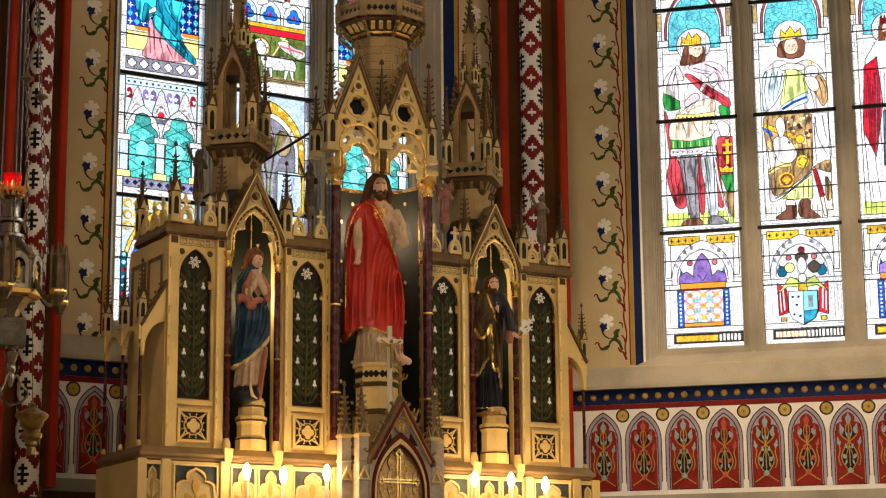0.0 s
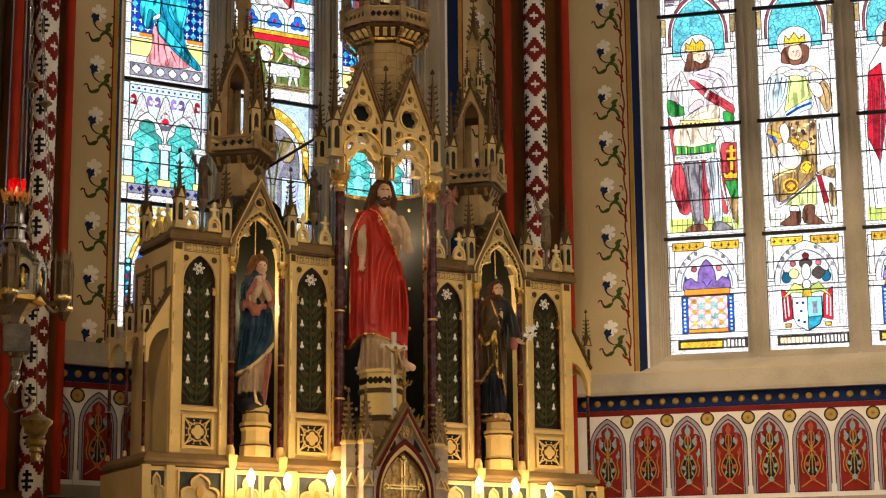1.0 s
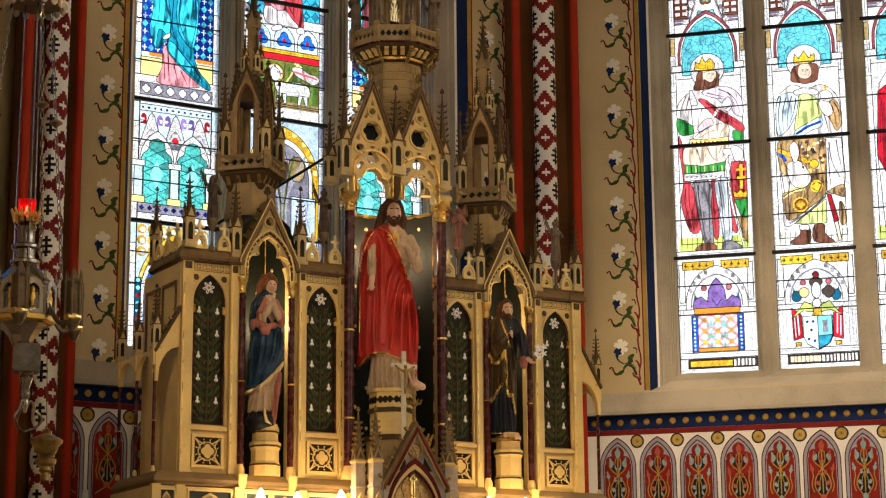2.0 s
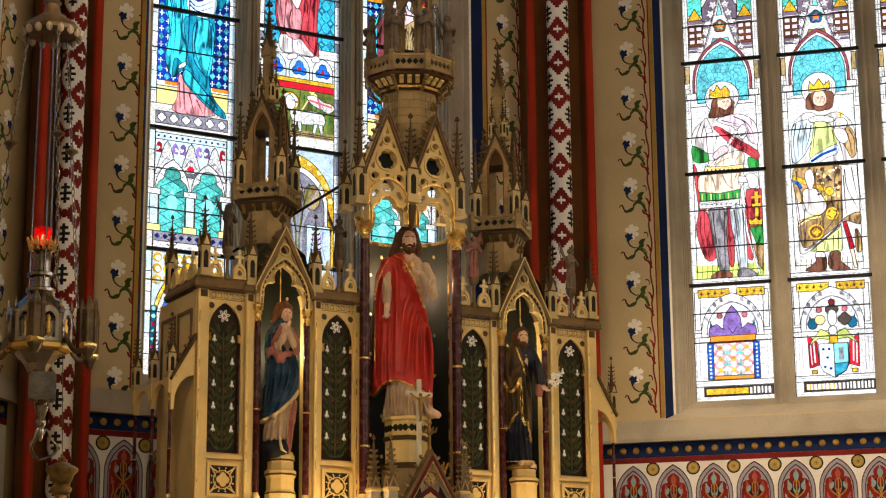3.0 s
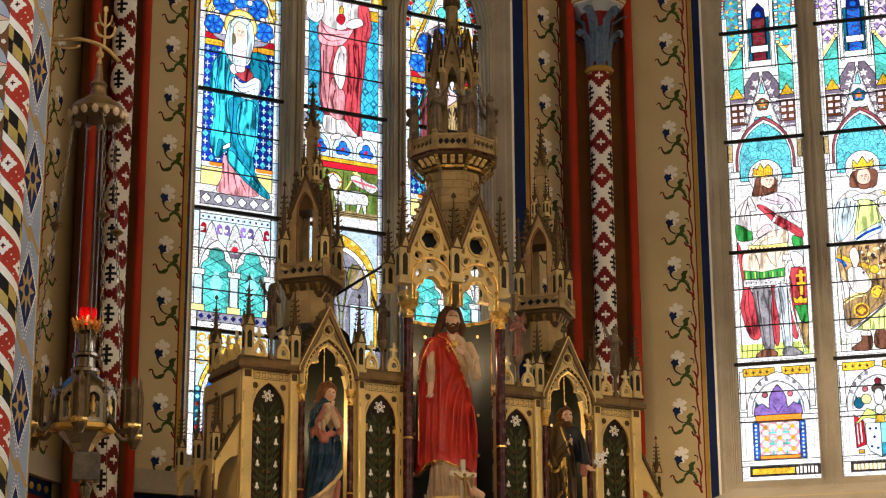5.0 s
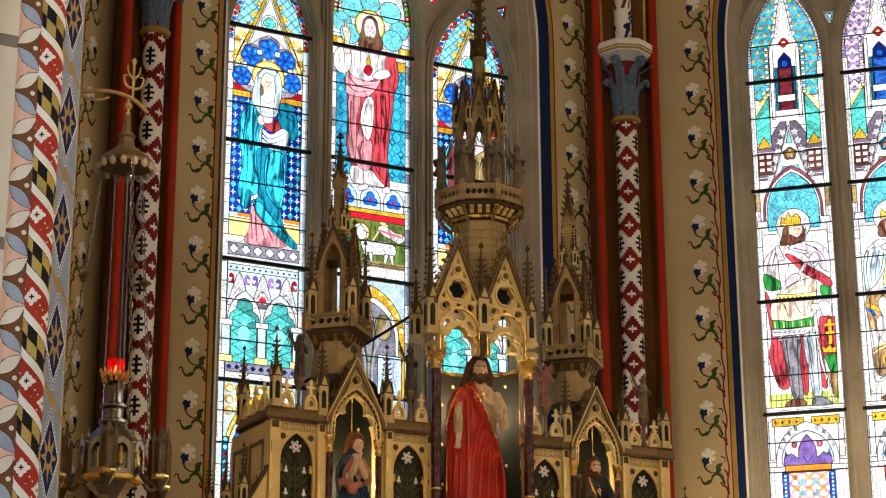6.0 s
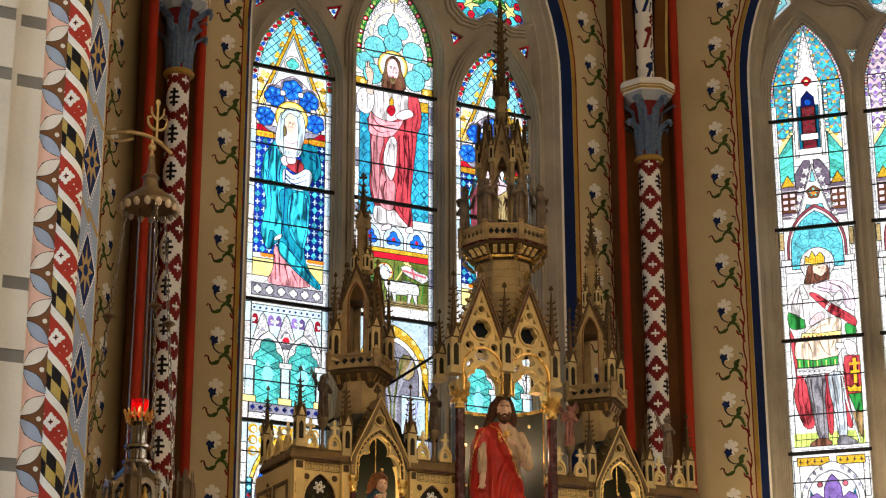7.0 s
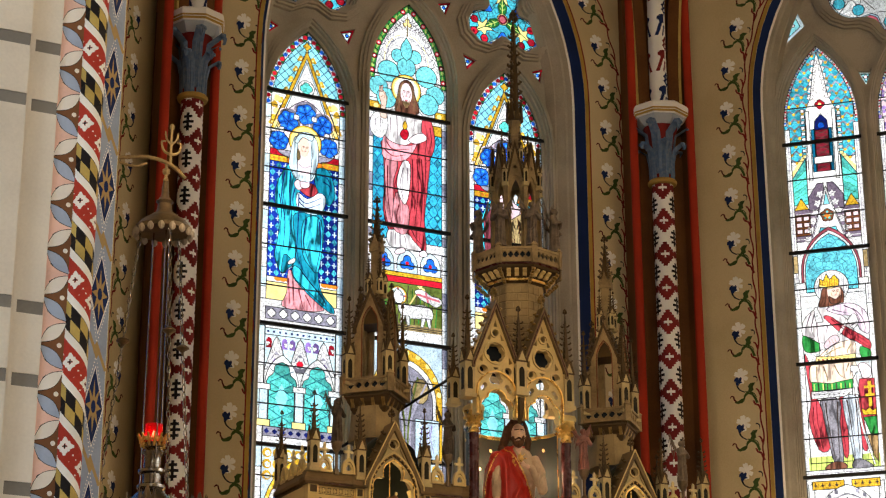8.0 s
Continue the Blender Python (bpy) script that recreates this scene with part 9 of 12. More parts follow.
def turret(sg):
    """A small open turret set cornerwise behind a side gable: shaft, pierced parapet, gabled openings, crocketed spire."""
    t = group("turret", "", "")
    t.parent = altar
    t.matrix_local = Matrix.Translation((sg * 1.262, -1.98, 0)) @ Matrix.Rotation(math.pi / 4, 4, "Z")
    P("turret_shaft", Geo().lathe([(0.245, 5.91), (0.235, 6.0), (0.215, 6.22)], 0, 0, 8, math.pi / 8), "blockstone", t)
    P("turret_corbel", Geo().lathe([(0.22, 6.16), (0.25, 6.20), (0.25, 6.23), (0.28, 6.26), (0.30, 6.30), (0.315, 6.305), (0.315, 6.33), (0.0, 6.335)], 0, 0, 4, math.pi / 4), "taupe", t)
    for k in range(4):
        m = Matrix.Rotation(k * math.pi / 2, 4, "Z")
        for x in (-0.15, -0.05, 0.05, 0.15):
            g = Geo()
            g.m = m @ Matrix.Translation((x, 0, 0)) @ Matrix.Rotation(-math.pi / 2, 4, "Z")
            g.prism([(0.15, 6.20), (0.18, 6.215), (0.212, 6.29), (0.15, 6.29)], -0.016, 0.016)
            P("corbel", g, "oldgold", t)
    parapet(t, 0, 0, 0.315, 6.34, 6.48, 0.0, 4)
    for k in range(4):
        m = Matrix.Rotation(k * math.pi / 2, 4, "Z") @ Matrix.Translation((0, -0.145, 0))
        g = Geo()
        g.plate([[(-0.145, 6.34), (0.145, 6.34), (0.145, 6.98), (0.0, 7.32), (-0.145, 6.98)]], [arch(0, 0.072, 6.36, 7.0, 7.17, 6)], -0.014, 0.014)
        g.cur = 1
        g.plate([[(-0.165, 6.93), (-0.165, 6.96), (0, 7.37), (0.165, 6.96), (0.165, 6.93)]], [[(-0.145, 6.92), (-0.145, 6.95), (0, 7.315), (0.145, 6.95), (0.145, 6.92)]], -0.026, 0.014)
        g.cur = 2
        g.plate([arch(0, 0.082, 6.36, 7.0, 7.185, 6)], [arch(0, 0.074, 6.35, 7.0, 7.172, 6)], -0.02, 0.0)
        g.v = [tuple(m @ Vector(p)) for p in g.v]
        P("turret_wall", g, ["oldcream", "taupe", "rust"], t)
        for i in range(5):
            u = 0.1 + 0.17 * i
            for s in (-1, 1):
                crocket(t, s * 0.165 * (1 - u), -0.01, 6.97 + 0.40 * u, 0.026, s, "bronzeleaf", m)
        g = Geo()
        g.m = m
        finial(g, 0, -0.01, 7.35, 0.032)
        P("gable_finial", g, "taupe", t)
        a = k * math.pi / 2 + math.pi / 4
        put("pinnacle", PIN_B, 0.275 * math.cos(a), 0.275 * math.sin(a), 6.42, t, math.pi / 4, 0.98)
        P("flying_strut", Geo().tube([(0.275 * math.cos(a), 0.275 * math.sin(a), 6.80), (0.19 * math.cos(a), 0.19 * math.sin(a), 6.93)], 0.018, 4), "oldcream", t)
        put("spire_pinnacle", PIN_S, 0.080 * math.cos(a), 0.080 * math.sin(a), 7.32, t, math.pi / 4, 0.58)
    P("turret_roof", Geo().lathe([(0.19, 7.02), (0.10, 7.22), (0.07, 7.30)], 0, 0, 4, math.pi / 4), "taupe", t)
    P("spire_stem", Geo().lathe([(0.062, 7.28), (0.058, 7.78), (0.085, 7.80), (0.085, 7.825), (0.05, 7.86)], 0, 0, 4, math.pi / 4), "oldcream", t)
    sp = P("turret_spire", Geo().lathe([(0.055, 7.82), (0.008, 8.24)], 0, 0, 4, math.pi / 4), "taupe", t)
    for k in range(4):
        g = Geo()
        g.m = Matrix.Rotation(k * math.pi / 2, 4, "Z")
        g.prism([(-0.05, 7.76), (0.05, 7.76), (0, 7.93)], -0.062, -0.045)
        P("gablet", g, "oldcream", t)
    for k in range(4):
        for i in range(6):
            crocket(sp, 0.05 - 0.0075 * i, 0, 7.87 + 0.065 * i, 0.028 - 0.0018 * i, 1, "bronzeleaf", Matrix.Rotation(k * math.pi / 2 + math.pi / 4, 4, "Z"))
    g = Geo()
    finial(g, 0, 0, 8.20, 0.045)
    P("spire_finial", g, "taupe", sp)


turret(-1)
turret(1)

# ---- statues ----
MAT["skin"] = material("painted_flesh", (0.70, 0.45, 0.31), 0.45, var=0.12, scale=12)
MAT["hair"] = material("painted_brown_hair", (0.075, 0.030, 0.014), 0.5, var=0.3, scale=40)
MAT["hairb"] = material("painted_auburn_hair", (0.17, 0.07, 0.03), 0.5, var=0.3, scale=40)
MAT["mantle_red"] = material("painted_red_mantle", (0.42, 0.022, 0.012), 0.36, var=0.16, scale=6)
MAT["tunic"] = material("painted_pale_tunic", (0.50, 0.36, 0.23), 0.5, var=0.15, scale=10)
MAT["mantle_blue"] = material("painted_blue_mantle", (0.009, 0.034, 0.066), 0.27, var=0.35, scale=6)
MAT["rosecloth"] = material("painted_rose_cloth", (0.34, 0.12, 0.085), 0.45, var=0.2, scale=8)
MAT["olive"] = material("painted_olive_mantle", (0.055, 0.028, 0.006), 0.42, var=0.3, scale=7)
MAT["night"] = material("painted_dark_robe", (0.006, 0.007, 0.012), 0.42, var=0.3, scale=7)
MAT["angelgrey"] = material("weathered_angel_paint", (0.17, 0.125, 0.085), 0.6, var=0.3, scale=14)
MAT["angelrose"] = material("rose_angel_paint", (0.22, 0.10, 0.075), 0.6, var=0.3, scale=14)
# angel grey scaled down, shade in the colour of the two left figures
MAT["angelshade"] = material("shaded_angel_paint", (0.07, 0.05, 0.035), 0.6, var=0.3, scale=14)

# ---- statues, modelled as one smooth skin each ----
class Clay:
    """A lump of modelling clay on a grid: limbs, eggs and robes are melted together and skinned. Points are (x, z, y), -y in front."""

    def __init__(self, lo, hi, h):
        self.h, self.lo = h, np.array(lo)
        ax = [np.arange(lo[i], hi[i] + h, h) for i in range(3)]
        self.ax = ax
        self.d = np.full([len(a) for a in ax], 0.2)
        self.id = np.zeros(self.d.shape, np.int8)
        self.x, self.z, self.y = ax[0][:, None, None], ax[1][None, :, None], ax[2][None, None, :]
        self.jobs = []

    def join(self, d, mat, k, sl):
        old = self.d[sl]
        w = np.clip(0.5 + 0.5 * (old - d) / k, 0, 1)
        self.id[sl] = np.where(d < old, mat, self.id[sl])
        self.d[sl] = old + (d - old) * w - k * w * (1 - w)

    def span(self, lo, hi, pad):
        return tuple(slice(max(0, int((lo[i] - pad - self.lo[i]) / self.h)), max(1, int((hi[i] + pad - self.lo[i]) / self.h) + 2)) for i in range(3))

    def limb(self, pts, radii, mat, k=0.02, flat=1.0):
        """A chain of tapering links; flat squashes it in depth."""
        pts = [np.array(p, float) for p in pts]
        if not isinstance(radii, (list, tuple)):
            radii = [radii] * len(pts)
        for (a, ra), (b, rb) in zip(zip(pts, radii), zip(pts[1:], radii[1:])):
            sl = self.span(np.minimum(a, b), np.maximum(a, b), max(ra, rb) + 0.06)
            x, z, y = self.x[sl[0]], self.z[:, sl[1]], self.y[:, :, sl[2]]
            ab = b - a
            t = np.clip(((x - a[0]) * ab[0] + (z - a[1]) * ab[1] + (y - a[2]) * ab[2]) / max(1e-9, np.dot(ab, ab)), 0, 1)
            d = np.sqrt((x - a[0] - t * ab[0]) ** 2 + (z - a[1] - t * ab[1]) ** 2 + ((y - a[2] - t * ab[2]) / flat) ** 2) - (ra + (rb - ra) * t)
            self.join(d * min(1, flat * 1.2), mat, k, sl)

    def egg(self, c, r, mat, k=0.012):
        sl = self.span(np.array(c) - r, np.array(c) + r, 0.05)
        x, z, y = self.x[sl[0]], self.z[:, sl[1]], self.y[:, :, sl[2]]
        q = np.sqrt(((x - c[0]) / r[0]) ** 2 + ((z - c[1]) / r[1]) ** 2 + ((y - c[2]) / r[2]) ** 2)
        self.join((q - 1) * min(r), mat, k, sl)

    def robe(self, rows, mat, foot, k=0.02, waves=9, depth=0.05, yc=0.0, phase=0.0):
        """Cloth round the body: rows of height, two side edges and depth from the hem up; foot is the hem line."""
        rows = sorted(rows)
        zs = [r[0] for r in rows]
        z = self.ax[1]
        xl, xr, ry = (np.interp(z, zs, [r[i] for r in rows]) for i in (1, 2, 3))
        for i in range(3):
            xl, xr, ry = (np.convolve(np.pad(v, 2, mode="edge"), np.ones(5) / 5, "valid") for v in (xl, xr, ry))
        cx, rx = ((xl + xr) / 2)[None, :, None], ((xr - xl) / 2)[None, :, None]
        ry = ry[None, :, None]
        u, v = (self.x - cx) / rx, (self.y - yc) / ry
        th = np.arctan2(v, u)
        zz = (zs[-1] - self.z) / (zs[-1] - zs[0])
        amp = depth * np.clip(zz, 0.05, 1)
        w = np.sin(waves * th + 2.5 * np.sin(2.0 * zz + phase) + phase) + 0.6 * np.sin(2.3 * waves * th - 3 * zz + 2 * phase)
        q = np.sqrt(u * u + v * v) / (1 + amp * w)
        d = (q - 1) * np.minimum(rx, ry)
        d = np.maximum(d, self.z - zs[-1])
        fx = sorted(foot)
        fz = np.interp(self.ax[0], [p[0] for p in fx], [p[1] for p in fx])[:, None, None]
        d = np.maximum(d, fz - self.z)
        self.join(d, mat, k, (slice(None),) * 3)

    def away(self, line, n=6):
        """Distance in the front plane to a smooth line, and how far along it."""
        pts = curve(*line, n=n)
        x, z = self.ax[0][:, None], self.ax[1][None, :]
        best, along = np.full((x.shape[0], z.shape[1]), 9.0), np.zeros((x.shape[0], z.shape[1]))
        for i, (a, b) in enumerate(zip(pts, pts[1:])):
            dx, dz = b[0] - a[0], b[1] - a[1]
            t = np.clip(((x - a[0]) * dx + (z - a[1]) * dz) / max(1e-9, dx * dx + dz * dz), 0, 1)
            q = np.hypot(x - a[0] - t * dx, z - a[1] - t * dz)
            along = np.where(q < best, (i + t) / (len(pts) - 1), along)
            best = np.minimum(best, q)
        return best, along

    def folds(self, lines, amp=0.016, width=0.014):
        front = np.clip(0.5 - self.ax[2] / 0.08, 0, 1)[None, None, :]
        for line in lines:
            q, t = self.away(line)
            ridge = amp * np.exp(-(q / width) ** 2) - 0.75 * amp * np.exp(-((q - 2.0 * width) / width) ** 2)
            self.d -= (ridge * np.sin(np.pi * np.clip(t, 0.04, 0.96)) ** 0.4)[:, :, None] * front

    def stripe(self, mat, line, width, only=None):
        self.jobs.append((mat, self.away(line)[0] < width, only))

    def patch(self, mat, pts, only=None):
        x, z = self.ax[0][:, None], self.ax[1][None, :]
        ins = np.zeros((x.shape[0], z.shape[1]), bool)
        for a, b in zip(pts, pts[1:] + pts[:1]):
            ins ^= ((a[1] > z) != (b[1] > z)) & (x < (b[0] - a[0]) * (z - a[1]) / (b[1] - a[1] + 1e-12) + a[0])
        self.jobs.append((mat, ins, only))

    def geo(self):
        """Skins the clay: one corner in every grid cell that the surface passes, joined to quads."""
        for mat, mask, only in self.jobs:
            m = np.repeat(mask[:, :, None], len(self.ax[2]), 2) & (self.ax[2] < 0.02)[None, None, :]
            if only is not None:
                m &= np.isin(self.id, only)
            self.id[m] = mat
        d = self.d
        for a in range(3):
            e = [slice(None)] * 3
            for s in (0, -1):
                e[a] = s
                d[tuple(e)] = np.maximum(d[tuple(e)], 0.01)
        n = np.array(d.shape) - 1
        num, cnt = np.zeros((*n, 3)), np.zeros(tuple(n))
        corner = lambda o: d[o[0]:o[0] + n[0], o[1]:o[1] + n[1], o[2]:o[2] + n[2]]
        for o in itertools.product((0, 1), repeat=3):
            for a in range(3):
                if o[a] == 0:
                    o2 = tuple(v + (1 if i == a else 0) for i, v in enumerate(o))
                    p, q = corner(o), corner(o2)
                    hit = (p < 0) != (q < 0)
                    t = np.where(hit, p / np.where(hit, p - q, 1), 0)
                    for i in range(3):
                        num[..., i] += np.where(hit, o[i] + (t if i == a else 0), 0)
                    cnt += hit
        has = cnt > 0
        no = np.full(tuple(n), -1)
        no[has] = np.arange(has.sum())
        cells = np.argwhere(has)
        pos = (cells + num[has] / cnt[has][:, None]) * self.h + self.lo
        g = Geo()
        g.v = [(float(p[0]), float(p[2]), float(p[1])) for p in pos]
        for a in range(3):
            b, c = (a + 1) % 3, (a + 2) % 3
            i0, i1 = [slice(1, -1)] * 3, [slice(1, -1)] * 3
            i0[a], i1[a] = slice(0, -1), slice(1, None)
            p, q = d[tuple(i0)] < 0, d[tuple(i1)] < 0
            for e in np.argwhere(p != q):
                full = [int(v) + 1 for v in e]
                full[a] -= 1
                ring = []
                for db, dc in ((-1, -1), (0, -1), (0, 0), (-1, 0)):
                    k = list(full)
                    k[b] += db
                    k[c] += dc
                    ring.append(int(no[tuple(k)]))
                g.f.append(tuple(ring))
                g.mi.append(int(self.id[tuple(full)] if d[tuple(full)] < 0 else self.id[tuple(v + (1 if i == a else 0) for i, v in enumerate(full))]))
        return g


def statue(name, clay, mats, x, y, z, turn, label):
    g = clay.geo()
    me = bpy.data.meshes.new(name)
    me.from_pydata(g.v, [], g.f)
    for m in mats:
        me.materials.append(MAT[m])
    me.polygons.foreach_set("material_index", g.mi)
    me.polygons.foreach_set("use_smooth", [True] * len(g.f))
    bm = bmesh.new()
    bm.from_mesh(me)
    bmesh.ops.recalc_face_normals(bm, faces=bm.faces)
    bm.to_mesh(me)
    bm.free()
    o = new(name, me)
    o.matrix_world = pose(x, y, z, 0, 0, turn)
    return tagged(o, label, "statue")


# red mantle over a pale tunic: cloths 0 red, 1 tunic, 2 gilt, 3 stone, 4 flesh, 5 hair
c = Clay((-0.40, -0.06, -0.30), (0.36, 1.82, 0.26), 0.0085)
c.robe([(0.004, -0.214, 0.246, .14), (0.313, -0.183, 0.220, .13), (0.953, -0.172, 0.168, .11), (1.379, -0.172, 0.204, .10), (1.465, -0.109, 0.152, .08), (1.518, -0.047, 0.100, .05)], 1, [(-1, 0), (1, 0)], 0.012, 13, 0.05, phase=1.0)
c.robe([(0.100, -0.319, 0.231, .16), (0.313, -0.324, 0.241, .165), (0.527, -0.319, 0.257, .165), (0.846, -0.319, 0.204, .15), (1.166, -0.313, 0.173, .135), (1.353, -0.292, 0.173, .12), (1.459, -0.230, 0.163, .105), (1.518, -0.141, 0.126, .08), (1.550, -0.094, 0.089, .055)], 0,
       [(-0.355, 0.196), (-0.287, 0.207), (-0.203, 0.303), (-0.067, 0.324), (0.089, 0.260), (0.173, 0.249), (0.204, 0.122), (0.299, 0.090)], 0.008, 5, 0.022, phase=0.4)
c.limb([(-0.165, 1.425, -.075), (-0.205, 1.30, -.10)], [.075, .060], 0, 0.03)
c.limb([(-0.165, 1.345, -.120), (-0.178, 1.209, -.145), (-0.175, 1.080, -.16)], [.030, .058, .046], 1, 0.008)
c.limb([(0.184, 1.422, -.04), (0.225, 1.299, -.06), (0.241, 1.134, -.09)], [.040, .048, .052], 1, 0.015)
c.limb([(0.236, 1.134, -.10), (0.147, 1.305, -.19)], [.050, .034], 1, 0.015)
c.limb([(-0.167, 1.086, -.16), (-0.172, 1.006, -.17), (-0.183, 0.942, -.17)], [.028, .030, .022], 4, 0.006)
for p in ((-0.219, 0.905), (-0.193, 0.878), (-0.162, 0.884), (-0.135, 0.916)):
    c.limb([(-0.177, 0.964, -.175), (*p, -.18)], [.012, .008], 4, 0.006)
c.limb([(0.147, 1.305, -.19), (0.089, 1.331, -.20)], [.026, .022], 4, 0.006)
for p in ((0.027, 1.374), (0.027, 1.347), (0.037, 1.321), (0.069, 1.374)):
    c.limb([(0.095, 1.331, -.205), (*p, -.205)], [.011, .008], 4, 0.006)
c.limb([(0.021, 1.566, -.03), (0.027, 1.454, -.045)], [.044, .052], 4, 0.012)
c.egg((0.008, 1.700, .015), (.082, .098, .088), 5)
c.limb([(-0.030, 1.790, -.04), (0.025, 1.803, -.045), (0.078, 1.782, -.04)], .020, 5, 0.015)
c.egg((0.030, 1.662, -.052), (.062, .098, .072), 4, 0.003)
c.limb([(0.040, 1.690, -.120), (0.043, 1.646, -.135)], [.007, .011], 4, 0.010)
c.limb([(0.0, 1.697, -.118), (0.075, 1.697, -.116)], .007, 4, 0.012)
c.limb([(-0.070, 1.726, -.01), (-0.095, 1.613, .0), (-0.130, 1.535, -.01)], [.036, .040, .034], 5, 0.02)
c.limb([(0.095, 1.726, -.03), (0.121, 1.603, -.02), (0.116, 1.529, -.03)], [.026, .030, .024], 5, 0.02)
c.limb([(-0.050, 1.765, -.03), (-0.068, 1.673, -.035), (-0.090, 1.570, -.035)], [.020, .024, .022], 5, 0.012)
c.limb([(0.092, 1.760, -.03), (0.108, 1.673, -.035)], [.016, .016], 5, 0.012)
c.egg((0.032, 1.561, -.095), (.040, .034, .036), 5, 0.01)
c.limb([(-0.020, 1.619, -.09), (0.001, 1.561, -.10)], [.016, .022], 5, 0.01)
c.limb([(0.079, 1.625, -.10), (0.063, 1.561, -.10)], [.012, .020], 5, 0.01)
c.limb([(0.011, 1.603, -.118), (0.037, 1.614, -.122), (0.063, 1.603, -.118)], .007, 5, 0.006)
c.egg((0.042, 1.411, -.145), (.032, .040, .028), 2, 0.004)
for k in range(9):
    a = 2 * math.pi * k / 9
    c.limb([(0.042, 1.411, -.150), (0.042 + .062 * math.cos(a), 1.411 + .062 * math.sin(a), -.145)], [.009, .006], 2, 0.004)
c.limb([(0.204, 0.047, -.14), (0.283, 0.004, -.21)], [.045, .032], 4, 0.01, 0.8)
c.egg((0.016, -0.022, -.02), (.21, .03, .17), 3, 0.006)
c.folds([[(0.152, 1.166), (0.048, 0.846), (0.006, 0.367)], [(0.152, 1.113), (0.105, 0.740), (0.100, 0.340)], [(0.173, 1.049), (0.168, 0.687), (0.184, 0.207)], [(0.089, 1.246), (-0.026, 0.953), (-0.067, 0.420)],
         [(-0.094, 1.459), (-0.083, 0.953), (-0.109, 0.367)], [(-0.047, 1.486), (0.016, 1.273), (0.131, 1.086)], [(0.204, 0.846), (0.236, 0.527), (0.215, 0.154)], [(0.121, 1.166), (0.204, 0.900), (0.252, 0.580)],
         [(-0.235, 1.379), (-0.282, 1.006), (-0.292, 0.313)], [(-0.203, 0.846), (-0.214, 0.580), (-0.224, 0.324)], [(-0.156, 0.846), (-0.162, 0.527), (-0.151, 0.324)]], 0.020, 0.019)
c.folds([[(-0.167, 0.281), (-0.172, 0.020)], [(-0.130, 0.281), (-0.130, 0.020)], [(-0.088, 0.281), (-0.083, 0.020)], [(-0.041, 0.260), (-0.036, 0.020)], [(0.011, 0.239), (0.021, 0.020)], [(0.069, 0.228), (0.100, 0.020)], [(0.131, 0.228), (0.184, 0.036)]], 0.020, 0.010)
c.folds([[(-0.214, 1.326), (-0.193, 1.166)], [(-0.146, 1.326), (-0.172, 1.124)], [(0.225, 1.326), (0.204, 1.166)], [(0.257, 1.273), (0.225, 1.140)]], 0.010, 0.009)
c.stripe(5, [(0.002, 1.690), (0.018, 1.692), (0.030, 1.688)], 0.0048, (4,))
c.stripe(5, [(0.052, 1.688), (0.064, 1.692), (0.078, 1.690)], 0.0048, (4,))
c.stripe(5, [(0.020, 1.607), (0.040, 1.611), (0.060, 1.607)], 0.006, (4,))
c.patch(1, [(-0.026, 1.529), (0.048, 1.369), (0.121, 1.166), (0.163, 1.017), (0.299, 1.006), (0.299, 1.486), (0.142, 1.539)], (0,))
c.stripe(2, [(-0.109, 1.529), (-0.026, 1.465), (0.058, 1.326), (0.110, 1.188), (0.152, 1.028)], 0.006, (0, 1))
c.stripe(2, [(-0.350, 0.196), (-0.287, 0.217), (-0.203, 0.308), (-0.088, 0.329), (0.016, 0.292), (0.089, 0.271)], 0.008, (0,))
c.stripe(2, [(-0.156, 1.465), (-0.214, 1.369), (-0.277, 1.166), (-0.292, 0.846), (-0.287, 0.527)], 0.0045, (0,))
statue("statue", c, ["mantle_red", "tunic", "gold", "stone", "skin", "hair"], 0.0, FY + 0.0, 4.375, -28.6, "painted life-size robed figure in a red mantle")

# blue mantle: cloths 0 blue, 1 pale dress, 2 gilt border, 3 dark globe, 4 rose, 5 flesh, 6 auburn hair
c = Clay((-0.28, -0.08, -0.26), (0.26, 1.36, 0.24), 0.0075)
c.egg((-0.041, 0.014, -.02), (.135, .10, .14), 3, 0.006)
c.robe([(0.085, -0.151, 0.080, .12), (0.287, -0.141, 0.100, .12), (0.794, -0.121, 0.110, .11), (1.099, -0.061, 0.090, .08)], 1, [(-1, 0.064), (1, 0.135)], 0.01, 9, 0.09, phase=2.0)
c.robe([(0.211, -0.197, 0.130, .15), (0.389, -0.182, 0.150, .15), (0.566, -0.166, 0.165, .15), (0.769, -0.151, 0.145, .14), (0.921, -0.166, 0.130, .13), (1.048, -0.151, 0.110, .115), (1.114, -0.121, 0.080, .10), (1.160, -0.071, 0.060, .075), (1.190, -0.036, 0.040, .05)], 0,
       [(-0.212, 0.247), (-0.111, 0.267), (-0.001, 0.328), (0.090, 0.419), (0.171, 0.541)], 0.008, 5, 0.02, phase=0.9)
c.limb([(0.120, 0.440, -.08), (0.100, 0.262, -.10), (0.080, 0.135, -.09), (0.070, 0.004, -.08)], [.022, .034, .026, .022], 4, 0.006)
c.limb([(-0.031, 1.089, -.10), (-0.061, 0.972, -.12), (-0.071, 0.871, -.14), (-0.011, 0.815, -.15), (0.060, 0.855, -.15)], [.030, .042, .048, .046, .03], 4, 0.014)
c.limb([(0.075, 1.073, -.09), (0.120, 0.957, -.12), (0.130, 0.871, -.13)], [.03, .040, .036], 4, 0.012)
